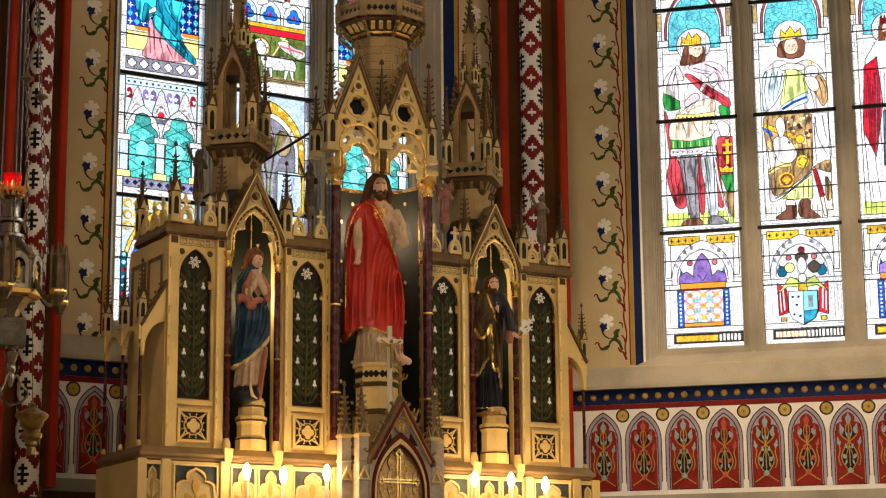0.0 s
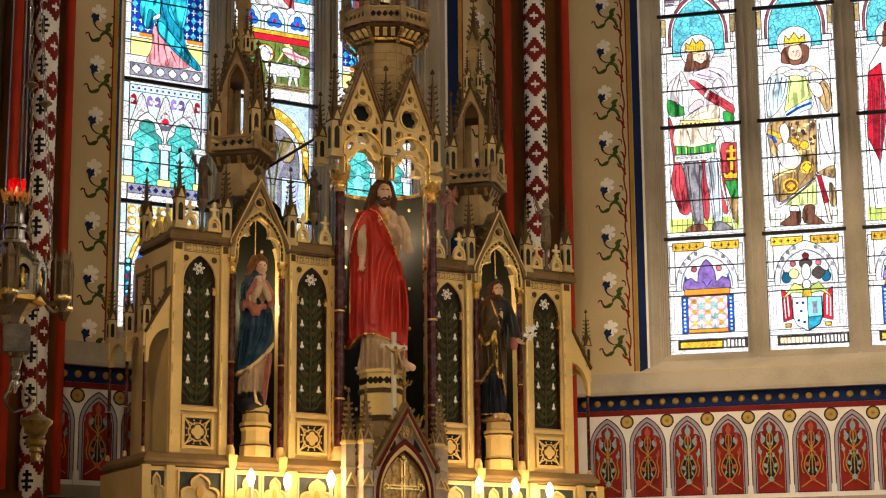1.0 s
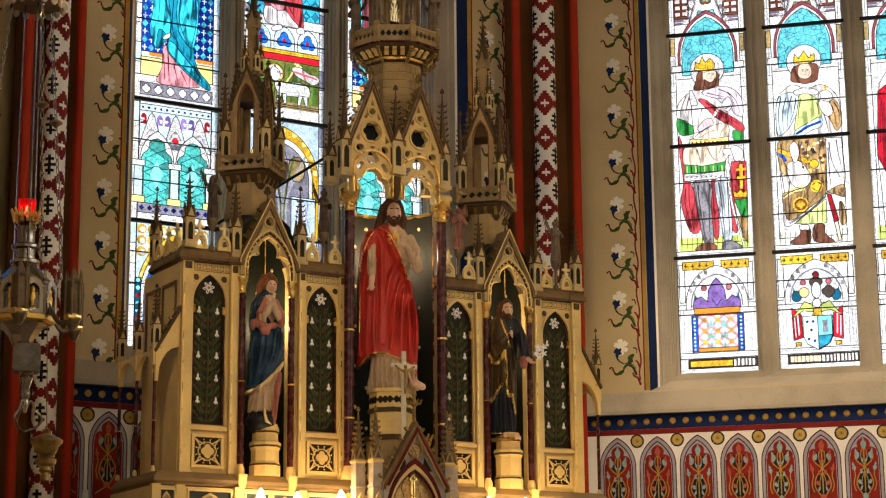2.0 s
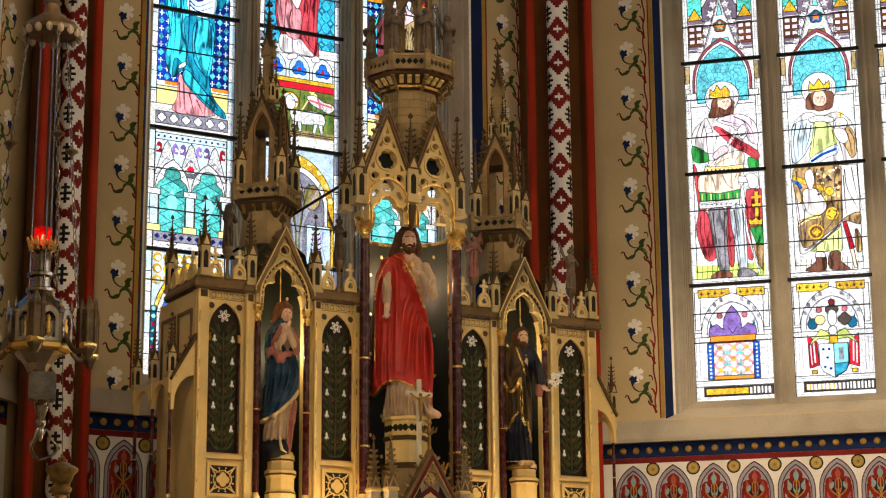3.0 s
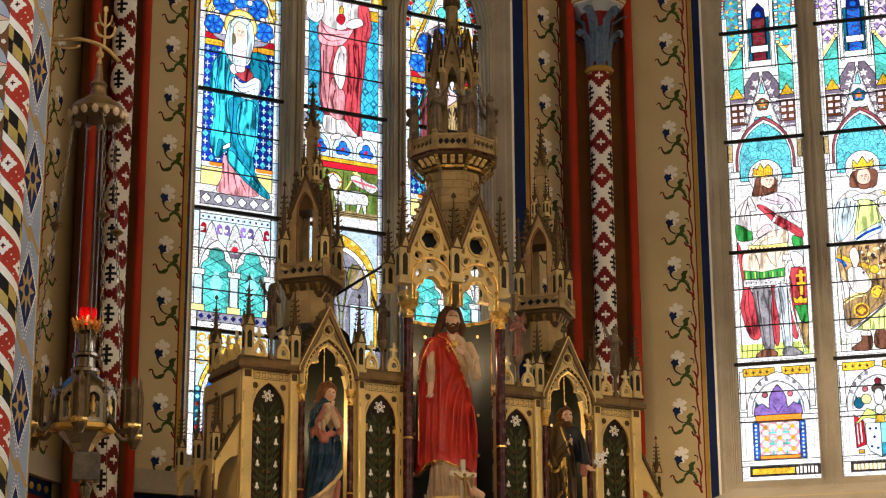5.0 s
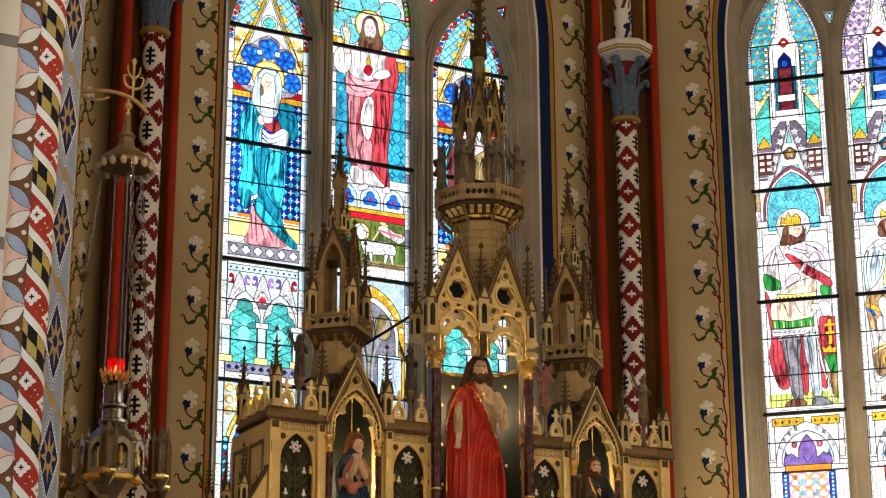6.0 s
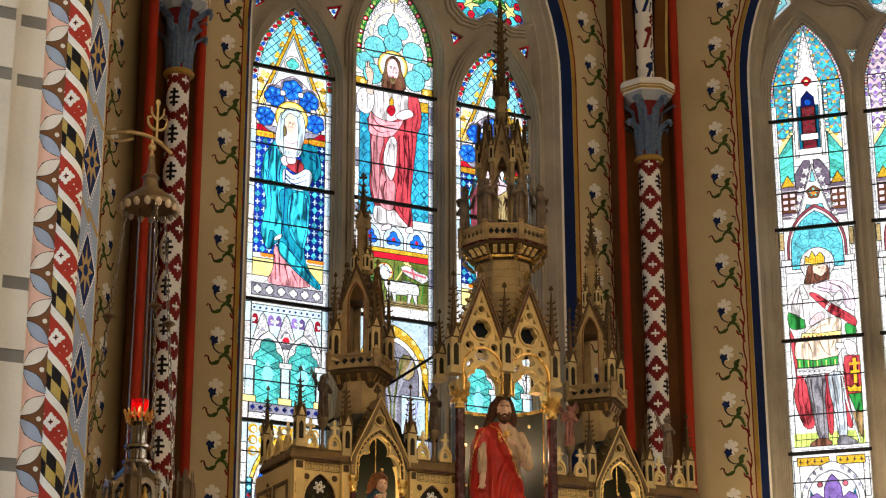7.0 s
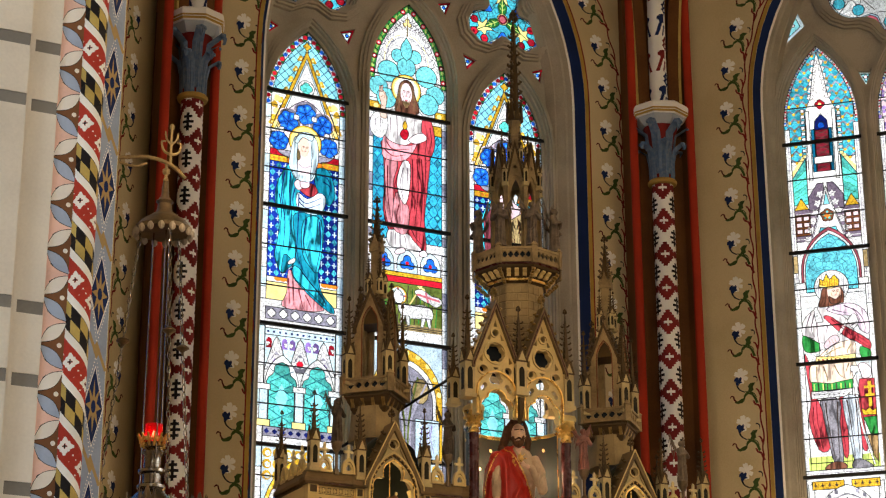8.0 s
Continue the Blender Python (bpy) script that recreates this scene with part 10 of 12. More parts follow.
c.limb([(-0.046, 0.896, -.15), (0.005, 0.977, -.19), (0.050, 1.078, -.19)], [.036, .032, .020], 1, 0.010)
c.limb([(0.110, 0.916, -.14), (0.075, 0.997, -.18), (0.050, 1.078, -.19)], [.030, .030, .020], 1, 0.010)
c.limb([(0.050, 1.078, -.19), (0.070, 1.129, -.19)], [.020, .012], 5, 0.006)
c.limb([(0.035, 1.068, -.195), (0.015, 1.109, -.195)], [.016, .010], 5, 0.006)
c.limb([(0.020, 1.170, -.02), (0.020, 1.109, -.035)], [.032, .04], 5, 0.01)
c.egg((0.005, 1.261, .0), (.076, .078, .078), 6)
c.limb([(-0.016, 1.301, -.05), (0.025, 1.317, -.06), (0.065, 1.286, -.05)], .026, 6, 0.02)
c.egg((0.038, 1.222, -.042), (.047, .066, .056), 5, 0.003)
c.stripe(6, [(0.022, 1.236), (0.036, 1.238)], 0.004, (5,))
c.stripe(6, [(0.058, 1.236), (0.072, 1.236)], 0.004, (5,))
c.egg((0.053, 1.212, -.098), (.008, .016, .010), 5, 0.01)
c.limb([(-0.026, 1.312, -.03), (-0.051, 1.230, -.02), (-0.076, 1.149, -.02)], [.030, .036, .024], 6, 0.015)
c.limb([(0.045, 1.307, -.05), (0.075, 1.261, -.045), (0.080, 1.210, -.035)], [.020, .018, .012], 6, 0.012)
c.limb([(0.020, 0.135, -.15), (-0.006, 0.069, -.17), (0.010, 0.004, -.17), (0.055, -0.027, -.16)], [.006, .014, .014, .005], 2, 0.004)
c.folds([[(0.090, 0.855), (0.055, 0.592), (-0.061, 0.298)], [(0.130, 0.835), (0.110, 0.592), (-0.001, 0.348)], [(-0.031, 0.784), (-0.061, 0.541), (-0.131, 0.277)], [(-0.111, 0.896), (-0.126, 0.592), (-0.156, 0.267)],
         [(0.145, 0.794), (0.150, 0.642), (0.090, 0.450)], [(-0.121, 1.073), (-0.136, 0.896), (-0.121, 0.794)], [(0.015, 0.784), (-0.001, 0.592), (-0.101, 0.313)]], 0.018, 0.018)
c.folds([[(-0.111, 0.227), (-0.141, 0.064)], [(-0.061, 0.247), (-0.081, 0.064)], [(-0.011, 0.267), (-0.011, 0.085)], [(0.040, 0.308), (0.040, 0.135)], [(0.110, 0.338), (0.090, 0.034)], [(-0.061, 0.947), (-0.051, 0.845)], [(-0.026, 0.957), (-0.001, 0.845)]], 0.014, 0.009)
c.patch(1, [(-0.011, 1.139), (0.070, 1.149), (0.110, 0.997), (0.050, 0.871), (-0.021, 0.997)], (0,))
c.patch(0, [(-0.161, 1.149), (-0.011, 1.139), (-0.056, 1.038), (-0.091, 0.972), (-0.161, 0.794)], (4, 1))
c.stripe(2, [(-0.207, 0.247), (-0.101, 0.277), (-0.001, 0.338), (0.090, 0.429), (0.165, 0.541)], 0.022, (0,))
statue("statue", c, ["mantle_blue", "tunic", "ochre2", "night", "rosecloth", "skin", "hairb"], -1.27, FY - 0.02, 3.99, -25.0, "painted robed figure in a blue mantle with folded arms")

# olive mantle: cloths 0 olive, 1 dark robe, 2 gilt border, 3 stone, 4 flesh, 5 hair, 6 white, 7 rose, 8 green
c = Clay((-0.28, -0.10, -0.28), (0.42, 1.28, 0.22), 0.0075)
c.robe([(-0.051, -0.192, 0.060, .12), (0.231, -0.176, 0.076, .12), (0.611, -0.160, 0.082, .11), (0.937, -0.117, 0.108, .11), (1.046, -0.106, 0.098, .10), (1.100, -0.085, 0.076, .08), (1.149, -0.042, 0.044, .05)], 1, [(-1, -0.040), (1, -0.029)], 0.012, 9, 0.08, phase=0.5)
c.robe([(0.220, -0.198, 0.082, .14), (0.503, -0.198, 0.087, .14), (0.720, -0.192, 0.087, .135), (0.910, -0.182, 0.092, .125), (1.019, -0.171, 0.071, .115), (1.084, -0.133, 0.044, .09), (1.122, -0.085, 0.012, .06)], 0,
       [(-0.224, 0.231), (-0.139, 0.286), (-0.053, 0.416), (-0.010, 0.438), (0.033, 0.351), (0.066, 0.177), (0.125, 0.150)], 0.008, 5, 0.02, phase=1.4)
c.limb([(-0.144, 1.019, -.05), (-0.171, 0.856, -.08), (-0.139, 0.720, -.13), (-0.053, 0.818, -.17), (0.012, 0.905, -.18)], [.048, .056, .056, .040, .026], 0, 0.015)
c.limb([(0.087, 1.046, -.03), (0.141, 0.883, -.06), (0.173, 0.720, -.10)], [.045, .052, .050], 1, 0.02)
c.limb([(0.168, 0.720, -.10), (0.157, 0.622, -.12)], [.044, .034], 7, 0.008)
c.limb([(0.178, 0.693, -.12), (0.227, 0.655, -.15), (0.259, 0.639, -.16)], [.020, .020, .010], 4, 0.006)
c.limb([(0.012, 0.905, -.18), (0.049, 0.926, -.19)], [.018, .016], 4, 0.006)
for p in ((0.039, 0.975), (0.060, 0.954), (0.071, 0.921), (0.055, 0.888)):
    c.limb([(0.039, 0.926, -.19), (*p, -.195)], [.009, .006], 4, 0.005)
c.limb([(0.001, 1.144, -.02), (0.001, 1.078, -.04)], [.034, .04], 4, 0.01)
c.egg((-0.020, 1.192, .01), (.070, .074, .074), 5)
c.egg((0.014, 1.168, -.046), (.049, .073, .058), 4, 0.003)
c.egg((0.028, 1.160, -.108), (.008, .018, .011), 4, 0.01)
c.stripe(5, [(-0.008, 1.186), (0.012, 1.188)], 0.0042, (4,))
c.stripe(5, [(0.032, 1.188), (0.050, 1.186)], 0.0042, (4,))
c.egg((0.017, 1.095, -.080), (.034, .036, .032), 5, 0.01)
c.limb([(-0.020, 1.154, -.07), (-0.010, 1.095, -.08)], [.014, .020], 5, 0.01)
c.limb([(-0.042, 1.236, -.05), (0.012, 1.252, -.06), (0.055, 1.225, -.05)], [.020, .022, .014], 5, 0.012)
c.limb([(-0.069, 1.198, -.02), (-0.074, 1.122, -.01)], [.024, .024], 5, 0.012)
for x, z in ((-0.031, -0.029), (0.082, -0.051)):
    c.limb([(x, z, -.10), (x + 0.01, z - 0.012, -.18)], [.026, .020], 4, 0.008)
c.egg((-0.042, -0.067, -.02), (.145, .022, .14), 3, 0.004)
c.limb([(0.237, 0.644, -.16), (0.280, 0.687, -.17), (0.323, 0.753, -.17)], .006, 8, 0.004)
for x, z in ((0.270, 0.720), (0.302, 0.687), (0.313, 0.763), (0.345, 0.720), (0.350, 0.785), (0.291, 0.774)):
    for k in range(5):
        a = 2 * math.pi * k / 5 + x * 9
        c.limb([(x, z, -.18), (x + .026 * math.cos(a), z + .026 * math.sin(a), -.19)], [.007, .009], 6, 0.003)
c.folds([[(-0.171, 0.720), (-0.160, 0.503), (-0.171, 0.286)], [(-0.106, 0.639), (-0.085, 0.503), (-0.106, 0.351)], [(-0.053, 0.720), (-0.042, 0.584), (-0.053, 0.449)], [(0.023, 0.774), (0.044, 0.503), (0.055, 0.231)], [(-0.128, 1.019), (-0.149, 0.829), (-0.106, 0.693)], [(-0.010, 0.720), (0.001, 0.557), (-0.010, 0.438)]], 0.018, 0.012)
c.folds([[(-0.160, 0.231), (-0.182, -0.029)], [(-0.117, 0.258), (-0.128, -0.029)], [(-0.074, 0.313), (-0.079, -0.029)], [(-0.031, 0.351), (-0.031, 0.003)], [(0.012, 0.313), (0.033, -0.013)], [(0.125, 0.937), (0.151, 0.720)], [(0.044, 0.937), (0.076, 0.611)]], 0.015, 0.009)
c.patch(1, [(-0.010, 1.122), (0.055, 0.959), (0.076, 0.720), (0.178, 0.611), (0.178, 1.100)], (0,))
c.stripe(2, [(-0.192, 0.856), (-0.165, 0.709), (-0.112, 0.644), (-0.053, 0.687), (-0.020, 0.763)], 0.014, (0,))
c.stripe(2, [(-0.015, 0.742), (-0.010, 0.557), (-0.004, 0.383)], 0.011, (0, 1))
c.stripe(2, [(-0.214, 0.242), (-0.128, 0.307), (-0.053, 0.427)], 0.022, (0,))
c.stripe(2, [(-0.010, 0.416), (0.017, 0.329), (0.039, 0.372), (0.071, 0.177)], 0.008, (0, 1))
c.stripe(2, [(-0.053, 1.073), (-0.010, 0.937), (0.033, 0.801)], 0.007, (0, 1))
c.stripe(2, [(-0.192, -0.013), (-0.063, -0.018), (0.060, -0.008)], 0.006, (1,))
statue("statue", c, ["olive", "night", "gold", "oldgold", "skin", "hair", "white", "rosecloth", "green"], 1.245, FY - 0.02, 4.06, -32.1, "painted bearded figure in a dark olive mantle with lilies")


def pedestal(name, x, y, z0, z1, w, label):
    p = group(name, label, "pedestal")
    prof = [(w * 1.18, z0), (w * 1.18, z0 + 0.10), (w * 1.06, z0 + 0.125), (w * 1.06, z1 - 0.235), (w * 1.15, z1 - 0.215), (w * 1.22, z1 - 0.195), (w * 1.22, z1 - 0.165), (w * 1.0, z1 - 0.15), (w * 0.98, z1 - 0.09), (w * 1.06, z1 - 0.07), (w * 1.06, z1 - 0.03), (w * 0.95, z1 - 0.02), (w * 0.93, z1)]
    Geo().lathe(prof, x, y, 8, math.pi / 8).ob("pedestal_body", "cream", p)
    for q, z in ((1.23, z1 - 0.197), (1.07, z1 - 0.072), (1.19, z0 + 0.095)):
        Geo().lathe([(w * (q - 0.04), z - 0.010), (w * q, z - 0.006), (w * q, z + 0.006), (w * (q - 0.04), z + 0.010)], x, y, 8, math.pi / 8).ob("band", "taupe", p)
    return p


pedestal("pedestal", -1.27, FY - 0.02, 3.53, 3.985, 0.115, "cream painted eight-sided statue pedestal with brown band")
pedestal("pedestal", 1.245, FY - 0.02, 3.53, 4.055, 0.115, "cream painted eight-sided statue pedestal with brown band")
ped = group("pedestal", "stepped cream pedestal with pierced quatrefoil band", "pedestal")
for w, z0, z1, mt in ((0.27, 3.53, 3.60, "cream"), (0.23, 3.60, 3.90, "blockstone"), (0.245, 3.90, 3.95, "taupe"), (0.195, 3.95, 4.16, "cream"), (0.215, 4.16, 4.20, "taupe"), (0.20, 4.20, 4.345, "cream"), (0.225, 4.345, 4.375, "cream")):
    Geo().lathe([(w, z0), (w, z1)], 0, FY, 8, math.pi / 8).ob("pedestal_course", mt, ped)
for k in range(8):
    m = Matrix.Translation((0, FY, 0)) @ Matrix.Rotation(k * math.pi / 4, 4, "Z") @ Matrix.Translation((0, -0.1865, 0))
    g = Geo()
    for x in (-0.045, 0.0, 0.045):
        g.prism(foil(x, 4.272, 4, 0.016, 0.017), -0.004, 0.004)
    g.v = [tuple(m @ Vector(p)) for p in g.v]
    g.ob("quatrefoil_band", "green", ped)


def winged(lift):
    """A winged robed figure one unit high, one skin."""
    c = Clay((-0.46, -0.02, -0.26), (0.46, 1.32, 0.26), 0.014)
    c.robe([(0.0, -0.125, 0.125, .11), (0.45, -0.105, 0.105, .09), (0.66, -0.11, 0.11, .085), (0.78, -0.12, 0.12, .075), (0.82, -0.085, 0.085, .06), (0.85, -0.04, 0.04, .04)], 0, [(-1, 0), (1, 0)], 0.02, 8, 0.10, phase=lift)
    c.limb([(0, 0.84, 0), (0, 0.88, -0.01)], .035, 0, 0.01)
    c.egg((0.01, 0.915, -.02), (.058, .078, .066), 0)
    c.egg((0, 0.935, .015), (.068, .068, .068), 0)
    for s in (-1, 1):
        c.limb([(s * .11, .77, 0), (s * .16, .62, -.06), (s * (.04 if lift < 0.5 or s > 0 else .22), .66 if lift < 0.5 or s > 0 else .86, -.16)], [.045, .05, .026], 0, 0.015)
        c.limb([(s * .05, .74, .09), (s * .17, .95, .13), (s * .25, 1.16, .13)], [.040, .050, .012], 0, 0.02, 0.35)
        for k in range(5):
            t = k / 4
            c.limb([(s * (.09 + .15 * t), .80 + .30 * t, .125), (s * (.16 + .15 * t), .48 + .42 * t, .14)], [.022, .012], 0, 0.006, 0.5)
    c.egg((0, 0.0, 0), (.15, .03, .13), 0, 0.006)
    c.folds([[(-.06, .62), (-.08, .3), (-.07, .03)], [(.0, .60), (-.01, .3), (.01, .03)], [(.06, .62), (.07, .3), (.08, .03)], [(.08, .5), (0, .38), (-.08, .33)]], 0.016, 0.014)
    g = c.geo()
    return g


WINGED = {}


def angel(name, x, y, z, H, turn, mat, label, lift=0.0):
    if (mat, lift) not in WINGED:
        WINGED[mat, lift] = winged(lift).mesh(name, [MAT[mat]], True)
    o = new(name, WINGED[mat, lift])
    o.matrix_world = pose(x, y, z, 0, 0, turn) @ Matrix.Scale(H, 4)
    tagged(o, label, "statue", "winged figures on the altar")
    return o


angel("winged_figure", -1.815, FY - 0.03, 5.775, 0.40, 20, "angelshade", "small carved winged figure in shaded paint on a bronze post", 1.0)
angel("winged_figure", -0.715, FY - 0.03, 5.775, 0.40, 30, "angelshade", "small carved winged figure in shaded paint on a bronze post")
angel("winged_figure", 0.715, FY - 0.03, 5.775, 0.40, -10, "angelrose", "small rose coloured winged figure on a bronze post")
angel("winged_figure", 1.815, FY - 0.03, 5.775, 0.40, 15, "angelgrey", "small pale carved winged figure on a bronze post")
TX, TYY = 0.10, -2.25
for k in range(8):
    a = radians(-96.3) + k * math.pi / 4
    angel("winged_figure", TX + 0.395 * math.cos(a), TYY + 0.395 * math.sin(a), 7.825, 0.45, math.degrees(a) + 90, "angelgrey", "grey weathered winged figure standing on the tower parapet")

# ---- tabernacle with its crucifix ----
tab = group("tabernacle", "grey gothic tabernacle with gilt relief door under a crocketed gable", "tabernacle")
YT = -2.78
g = Geo()
g.plate([[(-0.31, 2.6), (0.31, 2.6), (0.31, 3.50), (0.0, 4.0), (-0.31, 3.50)]], [arch(0, 0.255, 2.65, 3.20, 3.64, 8)], YT, YT + 0.10)
g.ob("tabernacle_front", "pewter", tab)
Geo().box(-0.31, 0.31, YT + 0.10, -2.46, 2.6, 3.45).ob("tabernacle_body", "pewter", tab)
for nm, mt, h0, h1, a0, a1, y0 in (("arch_moulding", "cream", 0.265, 0.245, 3.66, 3.615, 0.012), ("arch_line", "darkred", 0.290, 0.266, 3.712, 3.662, 0.02), ("inner_line", "darkred", 0.246, 0.236, 3.616, 3.596, 0.010)):
    Geo().plate([arch(0, h0, 2.65, 3.20, a0, 8)], [arch(0, h1, 2.64, 3.20, a1, 8)], YT - y0, YT + 0.02).ob(nm, mt, tab)
g = Geo()
g.plate([[(-0.335, 3.42), (-0.335, 3.47), (0, 4.04), (0.335, 3.47), (0.335, 3.42)]], [[(-0.31, 3.41), (-0.31, 3.455), (0, 3.985), (0.31, 3.455), (0.31, 3.41)]], YT - 0.05, YT + 0.05)
g.ob("gable_edge", "cornice", tab)
Geo().plate([[(-0.315, 3.45), (0, 3.985), (0.315, 3.45)]], [[(-0.290, 3.445), (0, 3.937), (0.290, 3.445)]], YT - 0.07, YT - 0.055).ob("red_line", "darkred", tab)
Geo().plate([[(-0.289, 3.447), (0, 3.936), (0.289, 3.447)]], [[(-0.281, 3.445), (0, 3.920), (0.281, 3.445)]], YT - 0.064, YT - 0.03).ob("pale_line", "cream", tab)
rose_g = Geo().plate([circle(0, 3.78, 0.072, 18)], [circle(0, 3.78, 0.060, 18)], YT - 0.03, YT)
for k in range(16):
    rose_g.ball((0.066 * math.cos(k * math.pi / 8), YT - 0.032, 3.78 + 0.066 * math.sin(k * math.pi / 8)), 0.009, 5, 3)
for k in range(6):
    rose_g.prism(ellipse(0.030 * math.cos(k * math.pi / 3), 3.78 + 0.030 * math.sin(k * math.pi / 3), 0.020, 0.010, 8, k * math.pi / 3), YT - 0.022, YT)
rose_g.ball((0, YT - 0.022, 3.78), 0.014, 7, 5)
rose_g.ob("gable_rosette", "doorgold", tab)
for x in (-0.13, 0.13):
    Geo().prism([(x - 0.05, 3.60), (x + 0.05, 3.60), (x - 0.5 * x / abs(x) * 0.06, 3.72)], YT - 0.006, YT + 0.001).ob("green_spandrel", "green", tab)
door = Geo().prism(arch(0, 0.25, 2.66, 3.20, 3.63, 8), YT + 0.05, YT + 0.07).ob("door", "doorgold", tab)
g = Geo()
for x in (-0.013, 0.013):
    g.prism(rect(x - 0.006, x + 0.006, 2.85, 3.52), YT + 0.022, YT + 0.051)
    g.prism(rect(-0.17, 0.17, 3.285 + x - 0.006, 3.285 + x + 0.006), YT + 0.0221, YT + 0.0511)
for x, z in ((-0.18, 3.285), (0.18, 3.285), (0, 3.53)):
    for dx, dz in ((0.0, 0.0), (0.022, 0.0), (-0.022, 0.0), (0.0, 0.022), (0.0, -0.022)):
        g.plate([circle(x + dx, z + dz, 0.016, 10)], [circle(x + dx, z + dz, 0.008, 8)], YT + 0.018, YT + 0.051)
g.ob("door_cross", "gold", door)
g = Geo()
r = random.Random(8)
for x in (-0.17, -0.085, 0.085, 0.17):
    for k in range(6):
        z = 2.85 + 0.12 * k
        if z < 3.55 - abs(x):
            g.prism(ellipse(x, z, 0.022, 0.042, 10), YT + 0.038, YT + 0.051)
            g.prism(strip(curve((x, z - 0.06), (x + 0.02, z), (x, z + 0.06), n=3), 0.008), YT + 0.034, YT + 0.051)
g.ob("door_relief", "doorgold", door)
for x, dy in ((-0.475, 0.12), (-0.365, 0.0), (0.365, 0.0), (0.475, 0.12)):
    y = YT + 0.05 + dy
    Geo().box(x - 0.046, x + 0.046, y - 0.046, y + 0.046, 2.6, 3.66, 0.005).ob("buttress", "pewter", tab)
    Geo().loft([[(x - q, y - q, z), (x + q, y - q, z), (x + q, y + q, z), (x - q, y + q, z)] for q, z in ((0.046, 3.655), (0.056, 3.665), (0.056, 3.68), (0.048, 3.69))]).ob("cap_moulding", "cream", tab)
    Geo().loft([[(x - q, y - q, z), (x + q, y - q, z), (x + q, y + q, z), (x - q, y + q, z)] for q, z in ((0.046, 3.44), (0.053, 3.445), (0.053, 3.455), (0.046, 3.47))]).ob("string_course", "pewter", tab)
    Geo().loft([[(x - q, y - q, z), (x + q, y - q, z), (x + q, y + q, z), (x - q, y + q, z)] for q, z in ((0.040, 3.685), (0.024, 3.86), (0.006, 4.10))]).ob("spire", "bronzeleaf", tab)
    for rz in range(4):
        m = Matrix.Translation((x, y, 0)) @ Matrix.Rotation(rz * math.pi / 2, 4, "Z")
        g = Geo().plate([[(-0.044, 3.69), (0.044, 3.69), (0, 3.80)]], [[(-0.026, 3.70), (0.026, 3.70), (0, 3.765)]], -0.052, -0.042)
        g.v = [tuple(m @ Vector(p)) for p in g.v]
        g.ob("gablet", "oldcream", tab)
        for k in range(6):
            t = k / 6
            q = 0.030 * (1 - t) + 0.010
            crocket(tab, x + q * math.cos(rz * math.pi / 2 + math.pi / 4), y + q * math.sin(rz * math.pi / 2 + math.pi / 4), 3.77 + 0.30 * t, 0.020, 1 if rz in (0, 3) else -1, "oldgold")
    g = Geo()
    finial(g, x, y, 4.09, 0.026)
    g.ob("spire_finial", "oldgold", tab)
    Geo().plate([[(x - 0.060, 3.28), (x + 0.060, 3.28), (x, 3.40)]], [[(x - 0.034, 3.295), (x + 0.034, 3.295), (x, 3.362)]], y - 0.066, y - 0.044).ob("gablet", "cream", tab)
for i in range(6):
    t = 0.08 + 0.15 * i
    for k in (-1, 1):
        crocket(tab, k * 0.35 * (1 - t), YT, 3.49 + 0.57 * t, 0.032, k, "oldgold")
g = Geo().lathe([(0.020, 4.02), (0.014, 4.08), (0.014, 4.17), (0.030, 4.185), (0.016, 4.20), (0.014, 4.26), (0.024, 4.28), (0.012, 4.31), (0.016, 4.33), (0.003, 4.36)], 0, YT, 8)
fin = g.ob("gable_finial", "oldgold", tab)
for k in range(8):
    a = k * math.pi / 4
    Geo().tube([(0.016 * math.cos(a), YT + 0.016 * math.sin(a), 4.19), (0.058 * math.cos(a), YT + 0.058 * math.sin(a), 4.20), (0.068 * math.cos(a), YT + 0.068 * math.sin(a), 4.235)], 0.008, 5).ob("prong", "oldgold", fin)
cr = group("crucifix", "white crucifix with small gilt relief on a gilt stem", "crucifix")
XC, YC = -0.04, -2.66
Geo().box(XC - 0.02, XC + 0.02, YC - 0.012, YC + 0.012, 3.58, 4.69, 0.004).ob("upright", "ivory", cr)
Geo().box(XC - 0.135, XC + 0.135, YC - 0.013, YC + 0.013, 4.535, 4.575, 0.004).ob("crossbar", "ivory", cr)
g = Geo()
g.tube(curve((XC - 0.10, YC - 0.02, 4.555), (XC, YC - 0.03, 4.50), (XC + 0.10, YC - 0.02, 4.555), n=4), 0.010, 6)
g.tube(curve((XC, YC - 0.03, 4.52), (XC + 0.006, YC - 0.035, 4.42), (XC - 0.004, YC - 0.03, 4.30), n=4), 0.022, 8, 0.4)
g.ball((XC, YC - 0.035, 4.545), 0.018, 7, 5)
g.ob("relief", "oldgold", cr)
Geo().lathe([(0.09, 3.53), (0.07, 3.57), (0.03, 3.60), (0.022, 3.63)], XC, YC, 10).ob("foot", "gold", cr)
crown = group("crown_stand", "small gilt openwork crown stand beside the crucifix", "stand")
for k in range(8):
    a = k * math.pi / 4
    Geo().tube([(0.19 + 0.05 * math.cos(a), -2.62 + 0.05 * math.sin(a), 3.86), (0.19 + 0.085 * math.cos(a), -2.62 + 0.085 * math.sin(a), 3.95)], 0.008, 5).ob("prong", "gold", crown)
Geo().lathe([(0.05, 3.53), (0.02, 3.58), (0.02, 3.80), (0.06, 3.85), (0.07, 3.88), (0.05, 3.88)], 0.19, -2.62, 10).ob("stem", "gold", crown)

